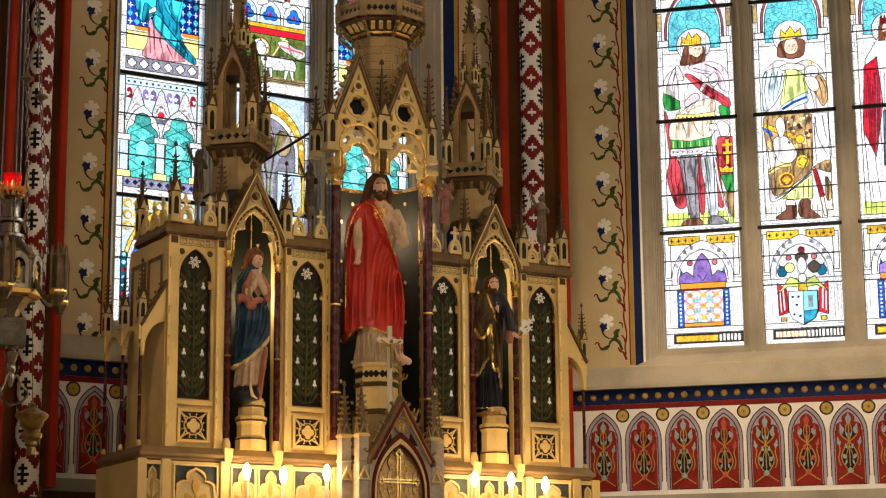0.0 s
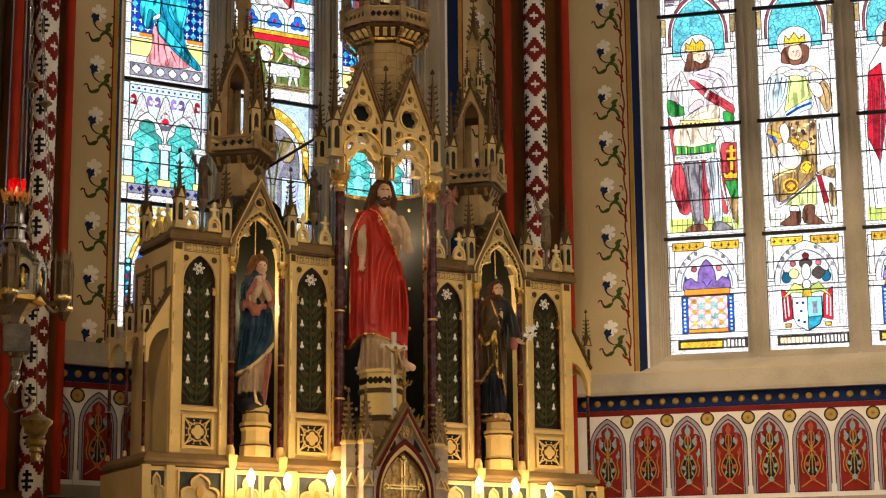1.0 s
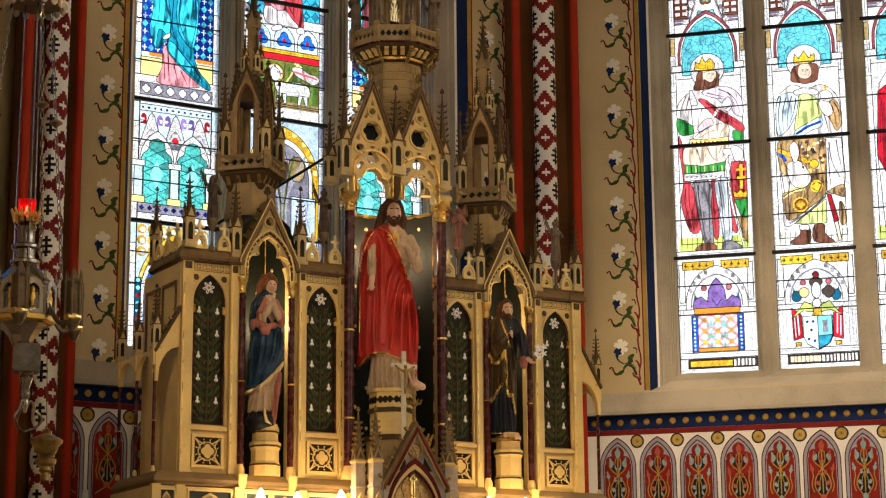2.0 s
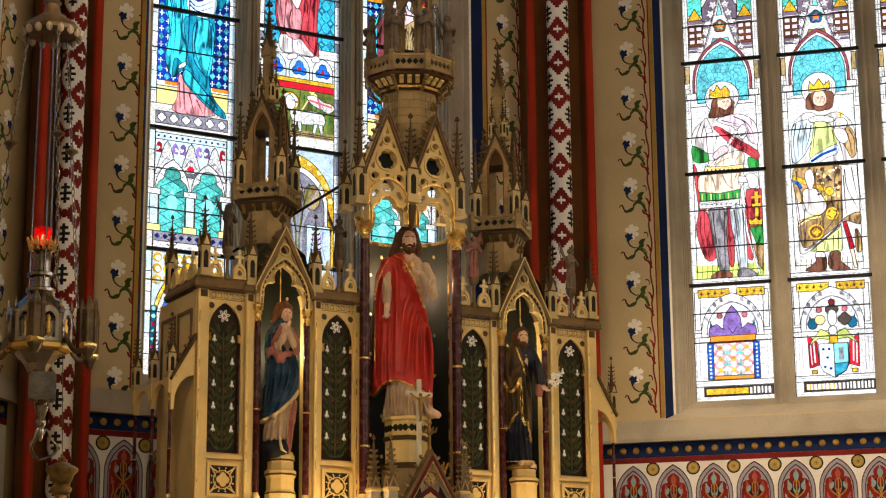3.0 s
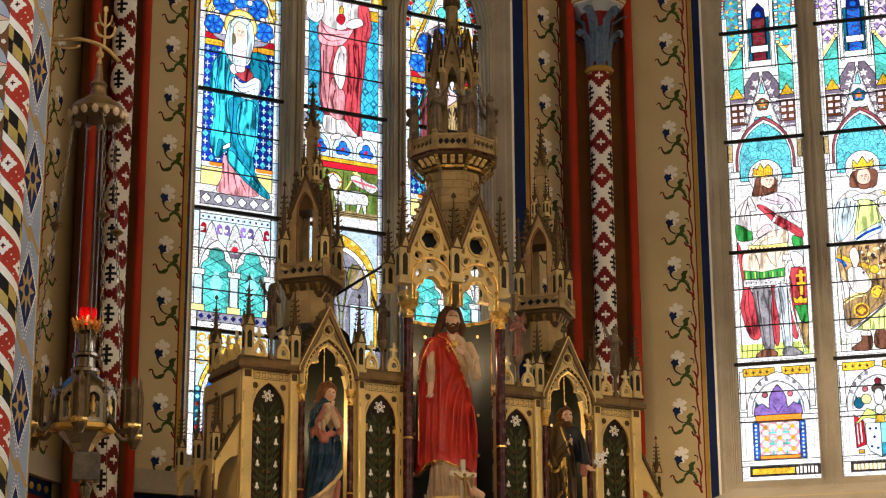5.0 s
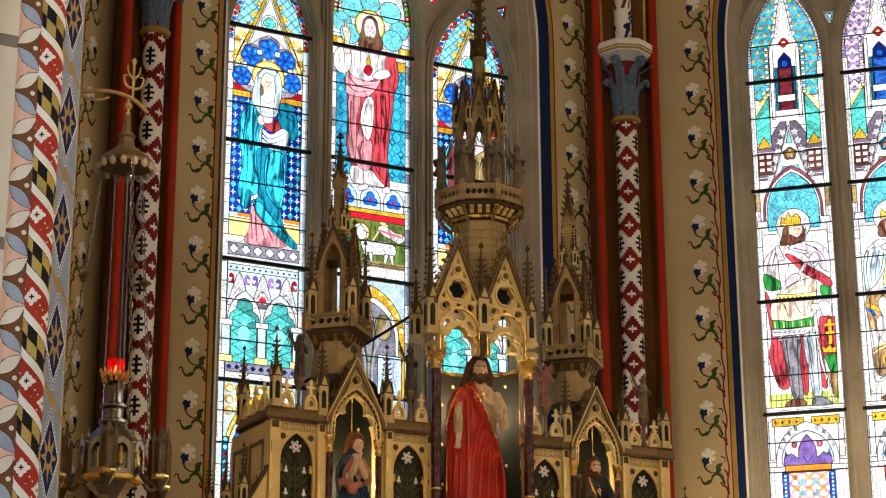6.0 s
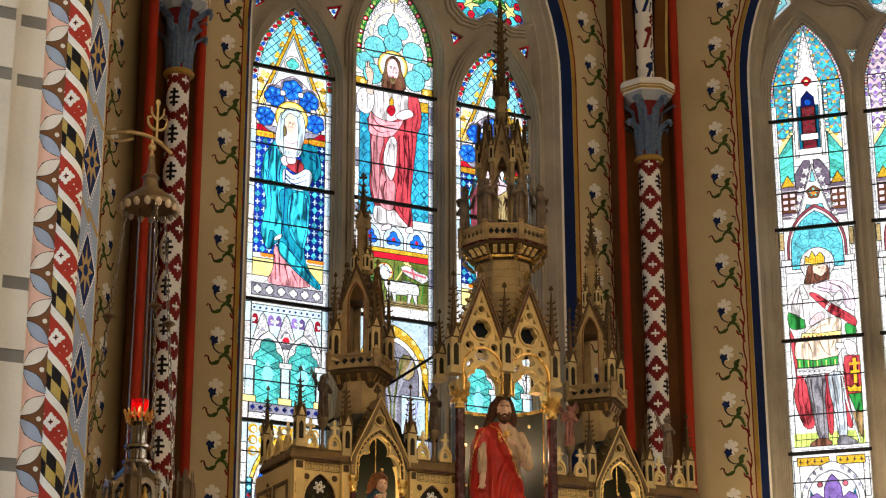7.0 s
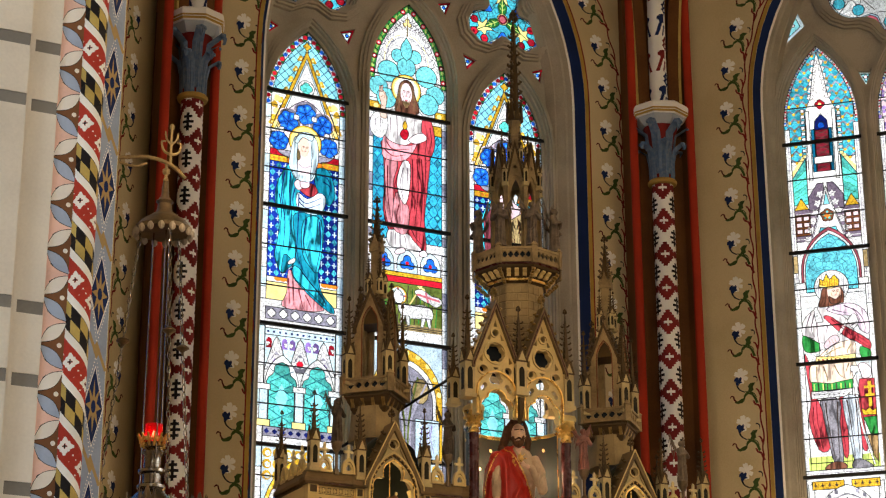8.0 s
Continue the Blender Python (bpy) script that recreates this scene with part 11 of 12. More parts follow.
# ---- electric candles along the gradine ----
first = None
for i, (x, y, z) in enumerate(((-1.42, -2.62, 3.27), (-1.09, -2.66, 3.25), (-0.65, -2.62, 3.29), (0.87, -2.62, 3.30), (1.24, -2.66, 3.30), (1.645, -2.62, 3.28))):
    m = pose(x, y, z)
    if first is None:
        c = group("electric_candle", "tall white electric candle with a glowing bulb", "candle", None, "", "candles on the altar")
        Geo().lathe([(0.018, -1.50), (0.018, -0.04), (0.022, -0.035), (0.022, -0.02)], 0, 0, 10).ob("stem", "ivory", c)
        Geo().lathe([(0.06, -1.56), (0.05, -1.52), (0.02, -1.50)], 0, 0, 12).ob("foot", "gold", c)
        b = Geo().lathe([(0.012, -0.02), (0.030, 0.02), (0.036, 0.055), (0.028, 0.09), (0.006, 0.125)], 0, 0, 12).ob("bulb", BULB, c, True)
        b.visible_shadow = False
        c.matrix_world = m
        first = c
    else:
        copy_thing(first, m)
    lamp("candle_light", "POINT", CANDLE, WARM, pose(x, y - 0.05, z + 0.06), 0.04)

# ---- hanging sanctuary lamp ----
LX, LY = -4.35, -5.0
hl = group("hanging_lamp", "old silver hanging sanctuary lamp with red glass and chains", "lamp")


def HL(name, g, mat, smooth=True, parent=None):
    return g.ob(name, mat, parent or hl, smooth)


HL("red_glass", Geo().lathe([(0.055, 4.93), (0.062, 4.98), (0.062, 5.06), (0.058, 5.06), (0.055, 4.95), (0.0, 4.94)], LX, LY, 16), REDGLASS)
HL("flame", Geo().lathe([(0.004, 4.965), (0.012, 4.99), (0.002, 5.02)], LX, LY, 8), FLAME)
lamp("lamp_flame", "POINT", 0.6, (1, 0.25, 0.1), pose(LX, LY, 5.0), 0.01)
HL("neck", Geo().lathe([(0.19, 4.43), (0.17, 4.49), (0.12, 4.55), (0.085, 4.585), (0.102, 4.60), (0.102, 4.62), (0.066, 4.635), (0.065, 4.70), (0.098, 4.71), (0.098, 4.73), (0.062, 4.745), (0.060, 4.83), (0.075, 4.86), (0.055, 4.89), (0.085, 4.92), (0.06, 4.935)], LX, LY, 24), "silver")
g = Geo()
for k in range(14):
    a = 2 * math.pi * k / 14
    ca, sa = math.cos(a), math.sin(a)
    g.tube([(LX + 0.060 * ca, LY + 0.060 * sa, 4.90), (LX + 0.090 * ca, LY + 0.090 * sa, 4.925), (LX + 0.100 * ca, LY + 0.100 * sa, 4.965), (LX + 0.112 * ca, LY + 0.112 * sa, 4.985)], 0.011, 5, 0.6)
    g.ball((LX + 0.088 * math.cos(a + 0.22), LY + 0.088 * math.sin(a + 0.22), 4.945), 0.014, 5, 4, 1, 1, 1.4)
    g.ball((LX + 0.086 * ca, LY + 0.086 * sa, 4.905), 0.010, 5, 4)
HL("gilt_collar", g, "gold")["kind"] = "stuff"
HL("gallery", Geo().lathe([(0.12, 4.16), (0.20, 4.19), (0.215, 4.21), (0.20, 4.23), (0.20, 4.37), (0.22, 4.39), (0.19, 4.42), (0.12, 4.52)], LX, LY, 8, math.pi / 8), "silver", False)
HL("gilt_band", Geo().lathe([(0.205, 4.17), (0.235, 4.185), (0.235, 4.215), (0.205, 4.23)], LX, LY, 8, math.pi / 8), "gold", False)
for k in range(8):
    a = k * math.pi / 4
    m = Matrix.Translation((LX, LY, 0)) @ Matrix.Rotation(a, 4, "Z") @ Matrix.Translation((0, -0.188, 0))
    g = Geo()
    g.plate([[(-0.07, 4.22), (0.07, 4.22), (0.07, 4.39)] + [(0.07 * math.cos(b), 4.39 + 0.08 * math.sin(b)) for b in (0.4, 0.8, 1.2, 1.57, 1.94, 2.34, 2.74)] + [(-0.07, 4.39)]], [arch(0, 0.045, 4.25, 4.37, 4.43, 5)], -0.03, -0.005)
    g.v = [tuple(m @ Vector(p)) for p in g.v]
    ga = HL("gallery_gable", g, "palesilver", False)
    g = Geo().plate([circle(0, 4.345, 0.020, 12)], [circle(0, 4.345, 0.012, 10)], -0.012, -0.002)
    g.plate([rect(-0.032, 0.032, 4.26, 4.42)], [rect(-0.025, 0.025, 4.268, 4.412)], -0.010, -0.002)
    m2 = Matrix.Translation((LX, LY, 0)) @ Matrix.Rotation(a + math.pi / 8, 4, "Z") @ Matrix.Translation((0, -0.212, 0))
    g.v = [tuple(m2 @ Vector(p)) for p in g.v]
    HL("corner_panel", g, "palesilver", False)
    g = Geo().lathe([(0.024, 4.25), (0.018, 4.30), (0.024, 4.34), (0.012, 4.365), (0.016, 4.39), (0.004, 4.41)], 0, -0.01, 8)
    g.v = [tuple(m @ Vector(p)) for p in g.v]
    HL("gilt_figurine", g, "gold", True, ga)
    a2 = a - math.pi / 2 + math.pi / 8
    HL("gallery_pinnacle", Geo().lathe([(0.018, 4.20), (0.018, 4.42), (0.024, 4.43), (0.012, 4.45), (0.018, 4.47), (0.003, 4.54)], LX + 0.215 * math.cos(a2), LY + 0.215 * math.sin(a2), 6), "silver", False)
for k in range(6):
    a = k * math.pi / 3 + 0.15
    px, py = LX + 0.40 * math.cos(a), LY + 0.40 * math.sin(a)
    br = HL("bracket", Geo().tube(curve((LX + 0.20 * math.cos(a), LY + 0.20 * math.sin(a), 4.30), (LX + 0.30 * math.cos(a), LY + 0.30 * math.sin(a), 4.16), (px, py, 4.22), n=5), 0.018, 6), "bronze")
    HL("side_shrine", Geo().lathe([(0.02, 4.10), (0.055, 4.16), (0.06, 4.20), (0.05, 4.22), (0.05, 4.42), (0.06, 4.44), (0.035, 4.46), (0.004, 4.54)], px, py, 6), "bronze", False, br)
    for c in range(6):
        b = c * math.pi / 3
        HL("shrine_pinnacle", Geo().lathe([(0.008, 4.20), (0.008, 4.42), (0.012, 4.43), (0.002, 4.52)], px + 0.056 * math.cos(b), py + 0.056 * math.sin(b), 5), "bronze", False, br)
    HL("gilt_ring", Geo().lathe([(0.057, 4.17), (0.064, 4.185), (0.064, 4.20), (0.057, 4.21)], px, py, 8), "gold", False, br)
HL("funnel", Geo().lathe([(0.050, 4.02), (0.066, 4.03), (0.075, 4.05), (0.095, 4.09), (0.15, 4.15), (0.18, 4.18)], LX, LY, 8, math.pi / 8), "silver", False)
BX, BY = LX + 0.036, LY - 0.012
TURN = Matrix.Translation((BX, BY, 0)) @ Matrix.Rotation(radians(-18), 4, "Z")
g = Geo().box(-0.085, 0.085, -0.085, 0.085, 3.84, 4.03, 0.006)
g.v = [tuple(TURN @ Vector(p)) for p in g.v]
blk = HL("block", g, "dullsilver", False)
for k in range(4):
    m = TURN @ Matrix.Rotation(k * math.pi / 2, 4, "Z")
    g = Geo().plate([rect(-0.075, 0.075, 3.855, 4.015)], [rect(-0.060, 0.060, 3.87, 4.0)], -0.094, -0.084)
    for b in range(8):
        g.prism(ellipse(0.028 * math.cos(b * math.pi / 4), 3.935 + 0.028 * math.sin(b * math.pi / 4), 0.024, 0.007, 8, b * math.pi / 4), -0.092, -0.084)
    g.v = [tuple(m @ Vector(p)) for p in g.v]
    HL("block_panel", g, "dullsilver", False, blk)
HL("baluster", Geo().lathe([(0.012, 3.56), (0.018, 3.60), (0.030, 3.63), (0.022, 3.655), (0.036, 3.68), (0.036, 3.70), (0.024, 3.72), (0.040, 3.77), (0.050, 3.80), (0.034, 3.82), (0.06, 3.842)], BX, BY, 16), "silver")
for k in range(3):
    a = k * 2 * math.pi / 3 - 0.35
    ca, sa = math.cos(a), math.sin(a)
    pts = curve((BX + 0.01 * ca, BY + 0.01 * sa, 3.60), (BX + 0.04 * ca, BY + 0.04 * sa, 3.64), (BX + 0.07 * ca, BY + 0.07 * sa, 3.58), (BX + 0.12 * ca, BY + 0.12 * sa, 3.52), (BX + 0.08 * ca, BY + 0.08 * sa, 3.46), (BX, BY, 3.43), n=5)
    HL("scroll", Geo().tube(pts, 0.010, 6, 0.8), "silver")
GX, GY = LX + 0.182, LY - 0.058
pend = HL("gilt_pendant", Geo().lathe([(0.004, 3.09), (0.030, 3.10), (0.030, 3.15), (0.045, 3.165), (0.040, 3.19), (0.068, 3.21), (0.074, 3.24), (0.050, 3.265), (0.072, 3.29), (0.085, 3.33), (0.110, 3.355), (0.112, 3.375), (0.090, 3.39), (0.045, 3.41), (0.020, 3.42), (0.026, 3.44), (0.004, 3.465)], GX, GY, 20), "oldgold")
HL("wire", Geo().tube([(GX, GY, 3.46), (LX + 0.16, LY - 0.05, 4.18)], 0.003, 5), "bronze", True, pend)
HL("smoke_cap", Geo().lathe([(0.205, 6.50), (0.21, 6.53), (0.17, 6.58), (0.11, 6.62), (0.06, 6.66), (0.05, 6.72), (0.065, 6.74), (0.03, 6.78), (0.02, 6.90)], LX, LY, 16), "bronze")
g = Geo()
for k in range(16):
    a = 2 * math.pi * k / 16
    g.ball((LX + 0.205 * math.cos(a), LY + 0.205 * math.sin(a), 6.49), 0.026, 6, 4, 1, 1, 1.3)
HL("cap_fringe", g, "pewter")["kind"] = "stuff"
LINK = Geo()
LINK.tube([(0.012 * math.cos(2 * math.pi * i / 8), 0, 0.03 * math.sin(2 * math.pi * i / 8)) for i in range(9)], 0.0045, 5)
LINK_ME = LINK.mesh("chain_link", [MAT["silver"]])
for k in range(3):
    a = k * 2 * math.pi / 3 + 0.5
    p0 = Vector((LX + 0.17 * math.cos(a), LY + 0.17 * math.sin(a), 6.50))
    p1 = Vector((LX + 0.38 * math.cos(a), LY + 0.38 * math.sin(a), 4.55))
    n = 36
    ch = group("chain", "", "")
    ch.parent = hl
    for i in range(n):
        t = (i + 0.5) / n
        o = new("chain_link", LINK_ME)
        o.parent = ch
        o.matrix_local = Matrix.Translation(p0.lerp(p1, t)) @ (p1 - p0).to_track_quat("Z", "Y").to_matrix().to_4x4() @ Matrix.Rotation(math.pi / 2 * (i % 2), 4, "Z")
    q = p0.lerp(p1, 0.42)
    Geo().lathe([(0.004, q.z + 0.035), (0.045, q.z + 0.012), (0.05, q.z), (0.02, q.z - 0.02), (0.004, q.z - 0.045)], q.x, q.y, 10).ob("chain_cup", "bronze", ch)
    Geo().tube([tuple(p0 - Vector((0.10 * math.cos(a), 0.10 * math.sin(a), 0))), (LX + 0.08 * math.cos(a), LY + 0.08 * math.sin(a), 4.62)], 0.006, 5).ob("inner_chain", "silver", ch)
bk = group("lamp_bracket", "cream painted scrolled iron lamp bracket", "bracket")
Geo().tube([(-7.0, LY, 6.98), (-5.6, LY, 7.0), (-4.75, LY, 7.03)] + curve((-4.70, LY, 7.03), (-4.50, LY, 7.07), (-4.32, LY, 7.04), (-4.20, LY, 6.95), n=4), 0.016, 8).ob("arm", "oldcream", bk)
Geo().tube(curve((-4.75, LY, 7.0), (-4.6, LY, 6.98), (-4.5, LY, 7.02), n=4), 0.011, 6).ob("arm_scroll", "oldcream", bk)
g = Geo()
g.tube([(LX + 0.03, LY, 7.05), (LX + 0.03, LY, 7.33)], 0.010, 5)
for k in (-1, 1):
    g.tube(curve((LX + 0.03, LY, 7.12), (LX + 0.03 + k * 0.055, LY, 7.14), (LX + 0.03 + k * 0.075, LY, 7.21), (LX + 0.03 + k * 0.045, LY, 7.22), n=4), 0.012, 5, 0.6)
    g.tube(curve((LX + 0.03, LY, 7.20), (LX + 0.03 + k * 0.04, LY, 7.24), (LX + 0.03 + k * 0.05, LY, 7.30), n=4), 0.011, 5, 0.5)
g.ball((LX + 0.03, LY, 7.34), 0.020, 7, 5, 1, 0.6, 1.3)
g.ob("leaf_ornament", "oldcream", bk)
g = Geo()
g.tube([(LX + 0.0, LY, 7.05), (LX, LY, 6.88)], 0.012, 6)
g.ball((LX, LY, 6.98), 0.03, 8, 6)
g.ball((LX, LY, 6.91), 0.022, 8, 6)
g.ob("hook", "oldcream", bk)

# the dark tie rod that braces the altar to the wall
tagged(Geo().tube([(-0.50, -2.15, 6.62), (-1.25, -1.2, 6.05)], 0.014, 6).ob("tie_bar", "iron"), "thin dark iron brace behind the altar canopy", "bar")

# ---- painted decoration of walls ----
def flower_unit():
    """White flower with a dark calyx, a green scrolling leaf and a wine-red vine at the side."""
    s = []
    s.append((strip(curve((-0.051, -0.025), (-0.043, -0.072), (-0.017, -0.115), (0.034, -0.146), n=6), 0.020, 0.012), "slate"))
    s.append(([(0.030, -0.133), (0.068, -0.137), (0.081, -0.109), (0.070, -0.079), (0.102, -0.047), (0.151, -0.042), (0.141, -0.068), (0.126, -0.090), (0.132, -0.128), (0.106, -0.146), (0.060, -0.161)], "leaf"))
    s.append(([(0.081, -0.146), (0.038, -0.158), (0.021, -0.184), (0.021, -0.210), (-0.009, -0.219), (-0.043, -0.240), (-0.072, -0.236), (-0.081, -0.253), (-0.051, -0.272), (0.004, -0.262), (0.030, -0.236), (0.038, -0.201), (0.064, -0.176), (0.094, -0.163)], "leaf"))
    s.append((strip(curve((0.068, -0.158), (0.115, -0.176), (0.145, -0.219), (0.164, -0.275), n=5), 0.020, 0.030), "leaf"))
    s.append((strip(curve((0.094, -0.146), (0.136, -0.167), (0.162, -0.210), n=4), 0.016, 0.006), "leaf"))
    s.append((strip(curve((-0.064, -0.244), (-0.085, -0.214), (-0.089, -0.189), (-0.111, -0.180), (-0.128, -0.201), n=4), 0.018, 0.012), "darkred"))
    s.append((strip(curve((0.136, 0.022), (0.162, 0.020), (0.177, -0.006), (0.170, -0.034), n=4), 0.016, 0.006), "slate"))
    s.append((strip(curve((0.205, 0.203), (0.190, 0.12), (0.196, 0.03), (0.214, -0.066), (0.214, -0.15), (0.196, -0.24), (0.205, -0.326), n=4), 0.017), "wine"))
    s.append((strip(curve((0.124, -0.244), (0.141, -0.283), (0.175, -0.300), (0.192, -0.335), (0.209, -0.382), n=4), 0.018, 0.026), "wine"))
    s.append((strip(curve((0.158, -0.115), (0.183, -0.137), (0.204, -0.193), n=4), 0.014, 0.024), "wine"))
    for k, (r0, w) in enumerate(((0.058, 0.034), (0.062, 0.034), (0.058, 0.032), (0.058, 0.030), (0.062, 0.032), (0.055, 0.028))):
        a = math.radians(38 + 58 * k)
        c, d = math.cos(a), math.sin(a)
        x, z = 0.006, 0.038
        s.append(([(x + c * u * r0 * 1.5 - d * v * w * 1.15, z + d * u * r0 * 1.5 + c * v * w * 1.15) for u, v in ((0.05, 0.15), (0.45, 0.62), (0.75, 0.80), (0.95, 0.55), (0.90, 0.12), (1.0, -0.15), (0.90, -0.55), (0.7, -0.75), (0.4, -0.55), (0.05, -0.15))], "white"))
    s.append((circle(0.006, 0.038, 0.026, 8), "white"))
    s.append(([(-0.072, 0.009), (-0.055, 0.026), (-0.038, 0.031), (-0.021, 0.014), (0.000, 0.031), (0.009, 0.009), (0.000, -0.017), (0.017, -0.038), (-0.004, -0.042), (-0.021, -0.047), (-0.030, -0.068), (-0.055, -0.060), (-0.055, -0.029), (-0.077, -0.017)], "navy"))
    return s


def as_mesh(shapes, name):
    g, mats = painting(shapes)
    return g.mesh(name, mats)


FLOWER = as_mesh(flower_unit(), "painted_flower")
FLOWER_M = as_mesh([([(-x, z) for x, z in p], k) for p, k in flower_unit()], "painted_flower")


def flower_band(wall, half, cx, side, off, z0, mirror):
    """Flowers one above the other along the opening, following the curve of its head."""
    z = z0
    line = opening(half + off, 4.8, cx=cx, n=40)
    pts = [p for p in line if (p[0] - cx) * side > 0]
    if side > 0:
        pts = pts[::-1]
    path = [(Vector(p)) for p in pts]
    for k in range(16):
        d, want = 0.0, z - 4.8
        for a, b in zip(path, path[1:]):
            L = (b - a).length
            if d + L >= want:
                p = a.lerp(b, (want - d) / L)
                u = (b - a).normalized()
                break
            d += L
        else:
            break
        ang = math.atan2(u[0], u[1])
        o = new("painted_flower", FLOWER_M if mirror else FLOWER)
        o.parent = wall
        o.matrix_local = Matrix.Translation((p[0], FACE - 0.0022, p[1])) @ Matrix.Rotation(ang, 4, "Y")
        z += 0.527


flower_band(wall_a, 1.965, 0.095, -1, 0.215, 4.88, False)
flower_band(wall_a, 1.965, 0.095, 1, 0.265, 5.02, False)
flower_band(wall_b, 1.77, -0.04, -1, 0.305, 5.25, False)
flower_band(wall_b, 1.77, -0.04, 1, 0.305, 5.25, True)
flower_band(wall_d, 1.77, 0.04, 1, 0.62, 5.05, True)


def leaf_tip(x0, z0, x1, z1, w):
    """A small leaf with a pointed tip and two barbs."""
    dx, dz = x1 - x0, z1 - z0
    k = math.hypot(dx, dz)
    return [(x0 + dx * t - dz / k * w * v, z0 + dz * t + dx / k * w * v) for t, v in ((0, 0), (0.2, 0.7), (0.45, 1.1), (0.5, 0.5), (0.75, 0.5), (1, 0), (0.75, -0.5), (0.5, -0.5), (0.45, -1.1), (0.2, -0.7))]


def arcade_unit(col):
    s = [(arch(0, 0.196, 3.47, 4.0, 4.315, 8), "darkred"), (arch(0, 0.186, 3.47, 4.0, 4.300, 8), "lilac"), (arch(0, 0.158, 3.47, 3.99, 4.265, 8), "darkred"),
         (arch(0, 0.148, 3.48, 3.99, 4.25, 8), "lilac"), (trefoil_arch(0, 0.135, 3.48, 4.02, 4.225), "crimson"), (rect(-0.142, 0.142, 3.48, 4.03), "crimson")]
    L = lambda p, w, k="ochre", w1=None: s.append((strip(p, w, w1), k))
    for sg in (-1, 1):
        q = lambda *pts: [(sg * x, z) for x, z in pts]
        s.append((q((0.0, 3.90), (0.045, 3.84), (0.070, 3.77), (0.066, 3.70), (0.030, 3.64), (0.0, 3.62)), "slate"))
        s.append((q((0.0, 3.935), (0.050, 3.965), (0.078, 4.02), (0.080, 4.07), (0.045, 4.085), (0.018, 4.02), (0.0, 3.98)), "slate"))
    for sg in (-1, 1):
        q = lambda *pts: [(sg * x, z) for x, z in pts]
        L(curve(*q((0.0, 3.913), (0.060, 3.83), (0.082, 3.74), (0.045, 3.66), (-0.010, 3.60), (-0.120, 3.525)), n=6), 0.011)
        L(curve(*q((0.0, 3.913), (0.060, 3.96), (0.090, 4.01), (0.085, 4.06)), n=5), 0.011)
        L(curve(*q((0.0, 3.930), (0.028, 3.99), (0.030, 4.06), (0.020, 4.09)), n=5), 0.009)
        L(curve(*q((0.105, 3.885), (0.095, 3.83), (0.112, 3.75), (0.098, 3.68), (0.085, 3.67)), n=5), 0.010)
        L(curve(*q((0.0, 3.88), (0.030, 3.78), (0.032, 3.72), (0.052, 3.66)), n=5), 0.008)
        s.append((leaf_tip(sg * 0.098, 3.870, sg * 0.118, 3.965, 0.020), col))
        s.append((leaf_tip(sg * 0.085, 3.895, sg * 0.120, 3.905, 0.012), col))
        s.append((ellipse(sg * 0.066, 4.030, 0.020, 0.038, 10, sg * 0.25), "bluegrey"))
        s.append((leaf_tip(sg * 0.070, 4.045, sg * 0.088, 4.105, 0.016), col))
        s.append((leaf_tip(sg * 0.012, 3.965, sg * 0.034, 4.02, 0.012), col))
        s.append((leaf_tip(sg * 0.026, 3.840, sg * 0.040, 3.895, 0.015), col))
        s.append((ellipse(sg * 0.052, 3.760, 0.018, 0.026, 9, -sg * 0.4), col))
        s.append((ellipse(sg * 0.038, 3.700, 0.011, 0.024, 8, sg * 0.3), "bluegrey"))
    L([(0, 3.66), (0, 4.10)], 0.012)
    L([(-0.018, 4.095), (0.018, 4.095)], 0.012)
    s.append((leaf_tip(0.0, 3.585, 0.0, 3.655, 0.032), col))
    s.append(([(-0.016, 4.10), (-0.030, 4.145), (-0.022, 4.175), (-0.010, 4.185), (0, 4.225), (0.010, 4.185), (0.022, 4.175), (0.030, 4.145), (0.016, 4.10)], col))
    s.append((circle(0, 3.913, 0.015, 8), "ochre"))
    return s


ARC = [as_mesh(arcade_unit("teal"), "painted_arch"), as_mesh(arcade_unit("coral"), "painted_arch")]
BUTTON = Geo().lathe([(0.036, 0.0), (0.034, 0.006), (0.022, 0.014), (0.004, 0.018)], n=10)
BUTTON.v = [(x, -z, y) for x, y, z in BUTTON.v]
BUTTON_ME = BUTTON.mesh("gilt_button", [MAT["ochre"]], True)
ROUND = as_mesh([(circle(0, 0, 0.073, 20), "slate"), (circle(0, 0, 0.058, 20), "ochre"), (circle(0, 0, 0.046, 18), "goldpaint"), (foil(0, 0, 6, 0.016, 0.012, 0, 4), "ochre"), (circle(0, 0, 0.007, 6), "slate")], "painted_roundel")


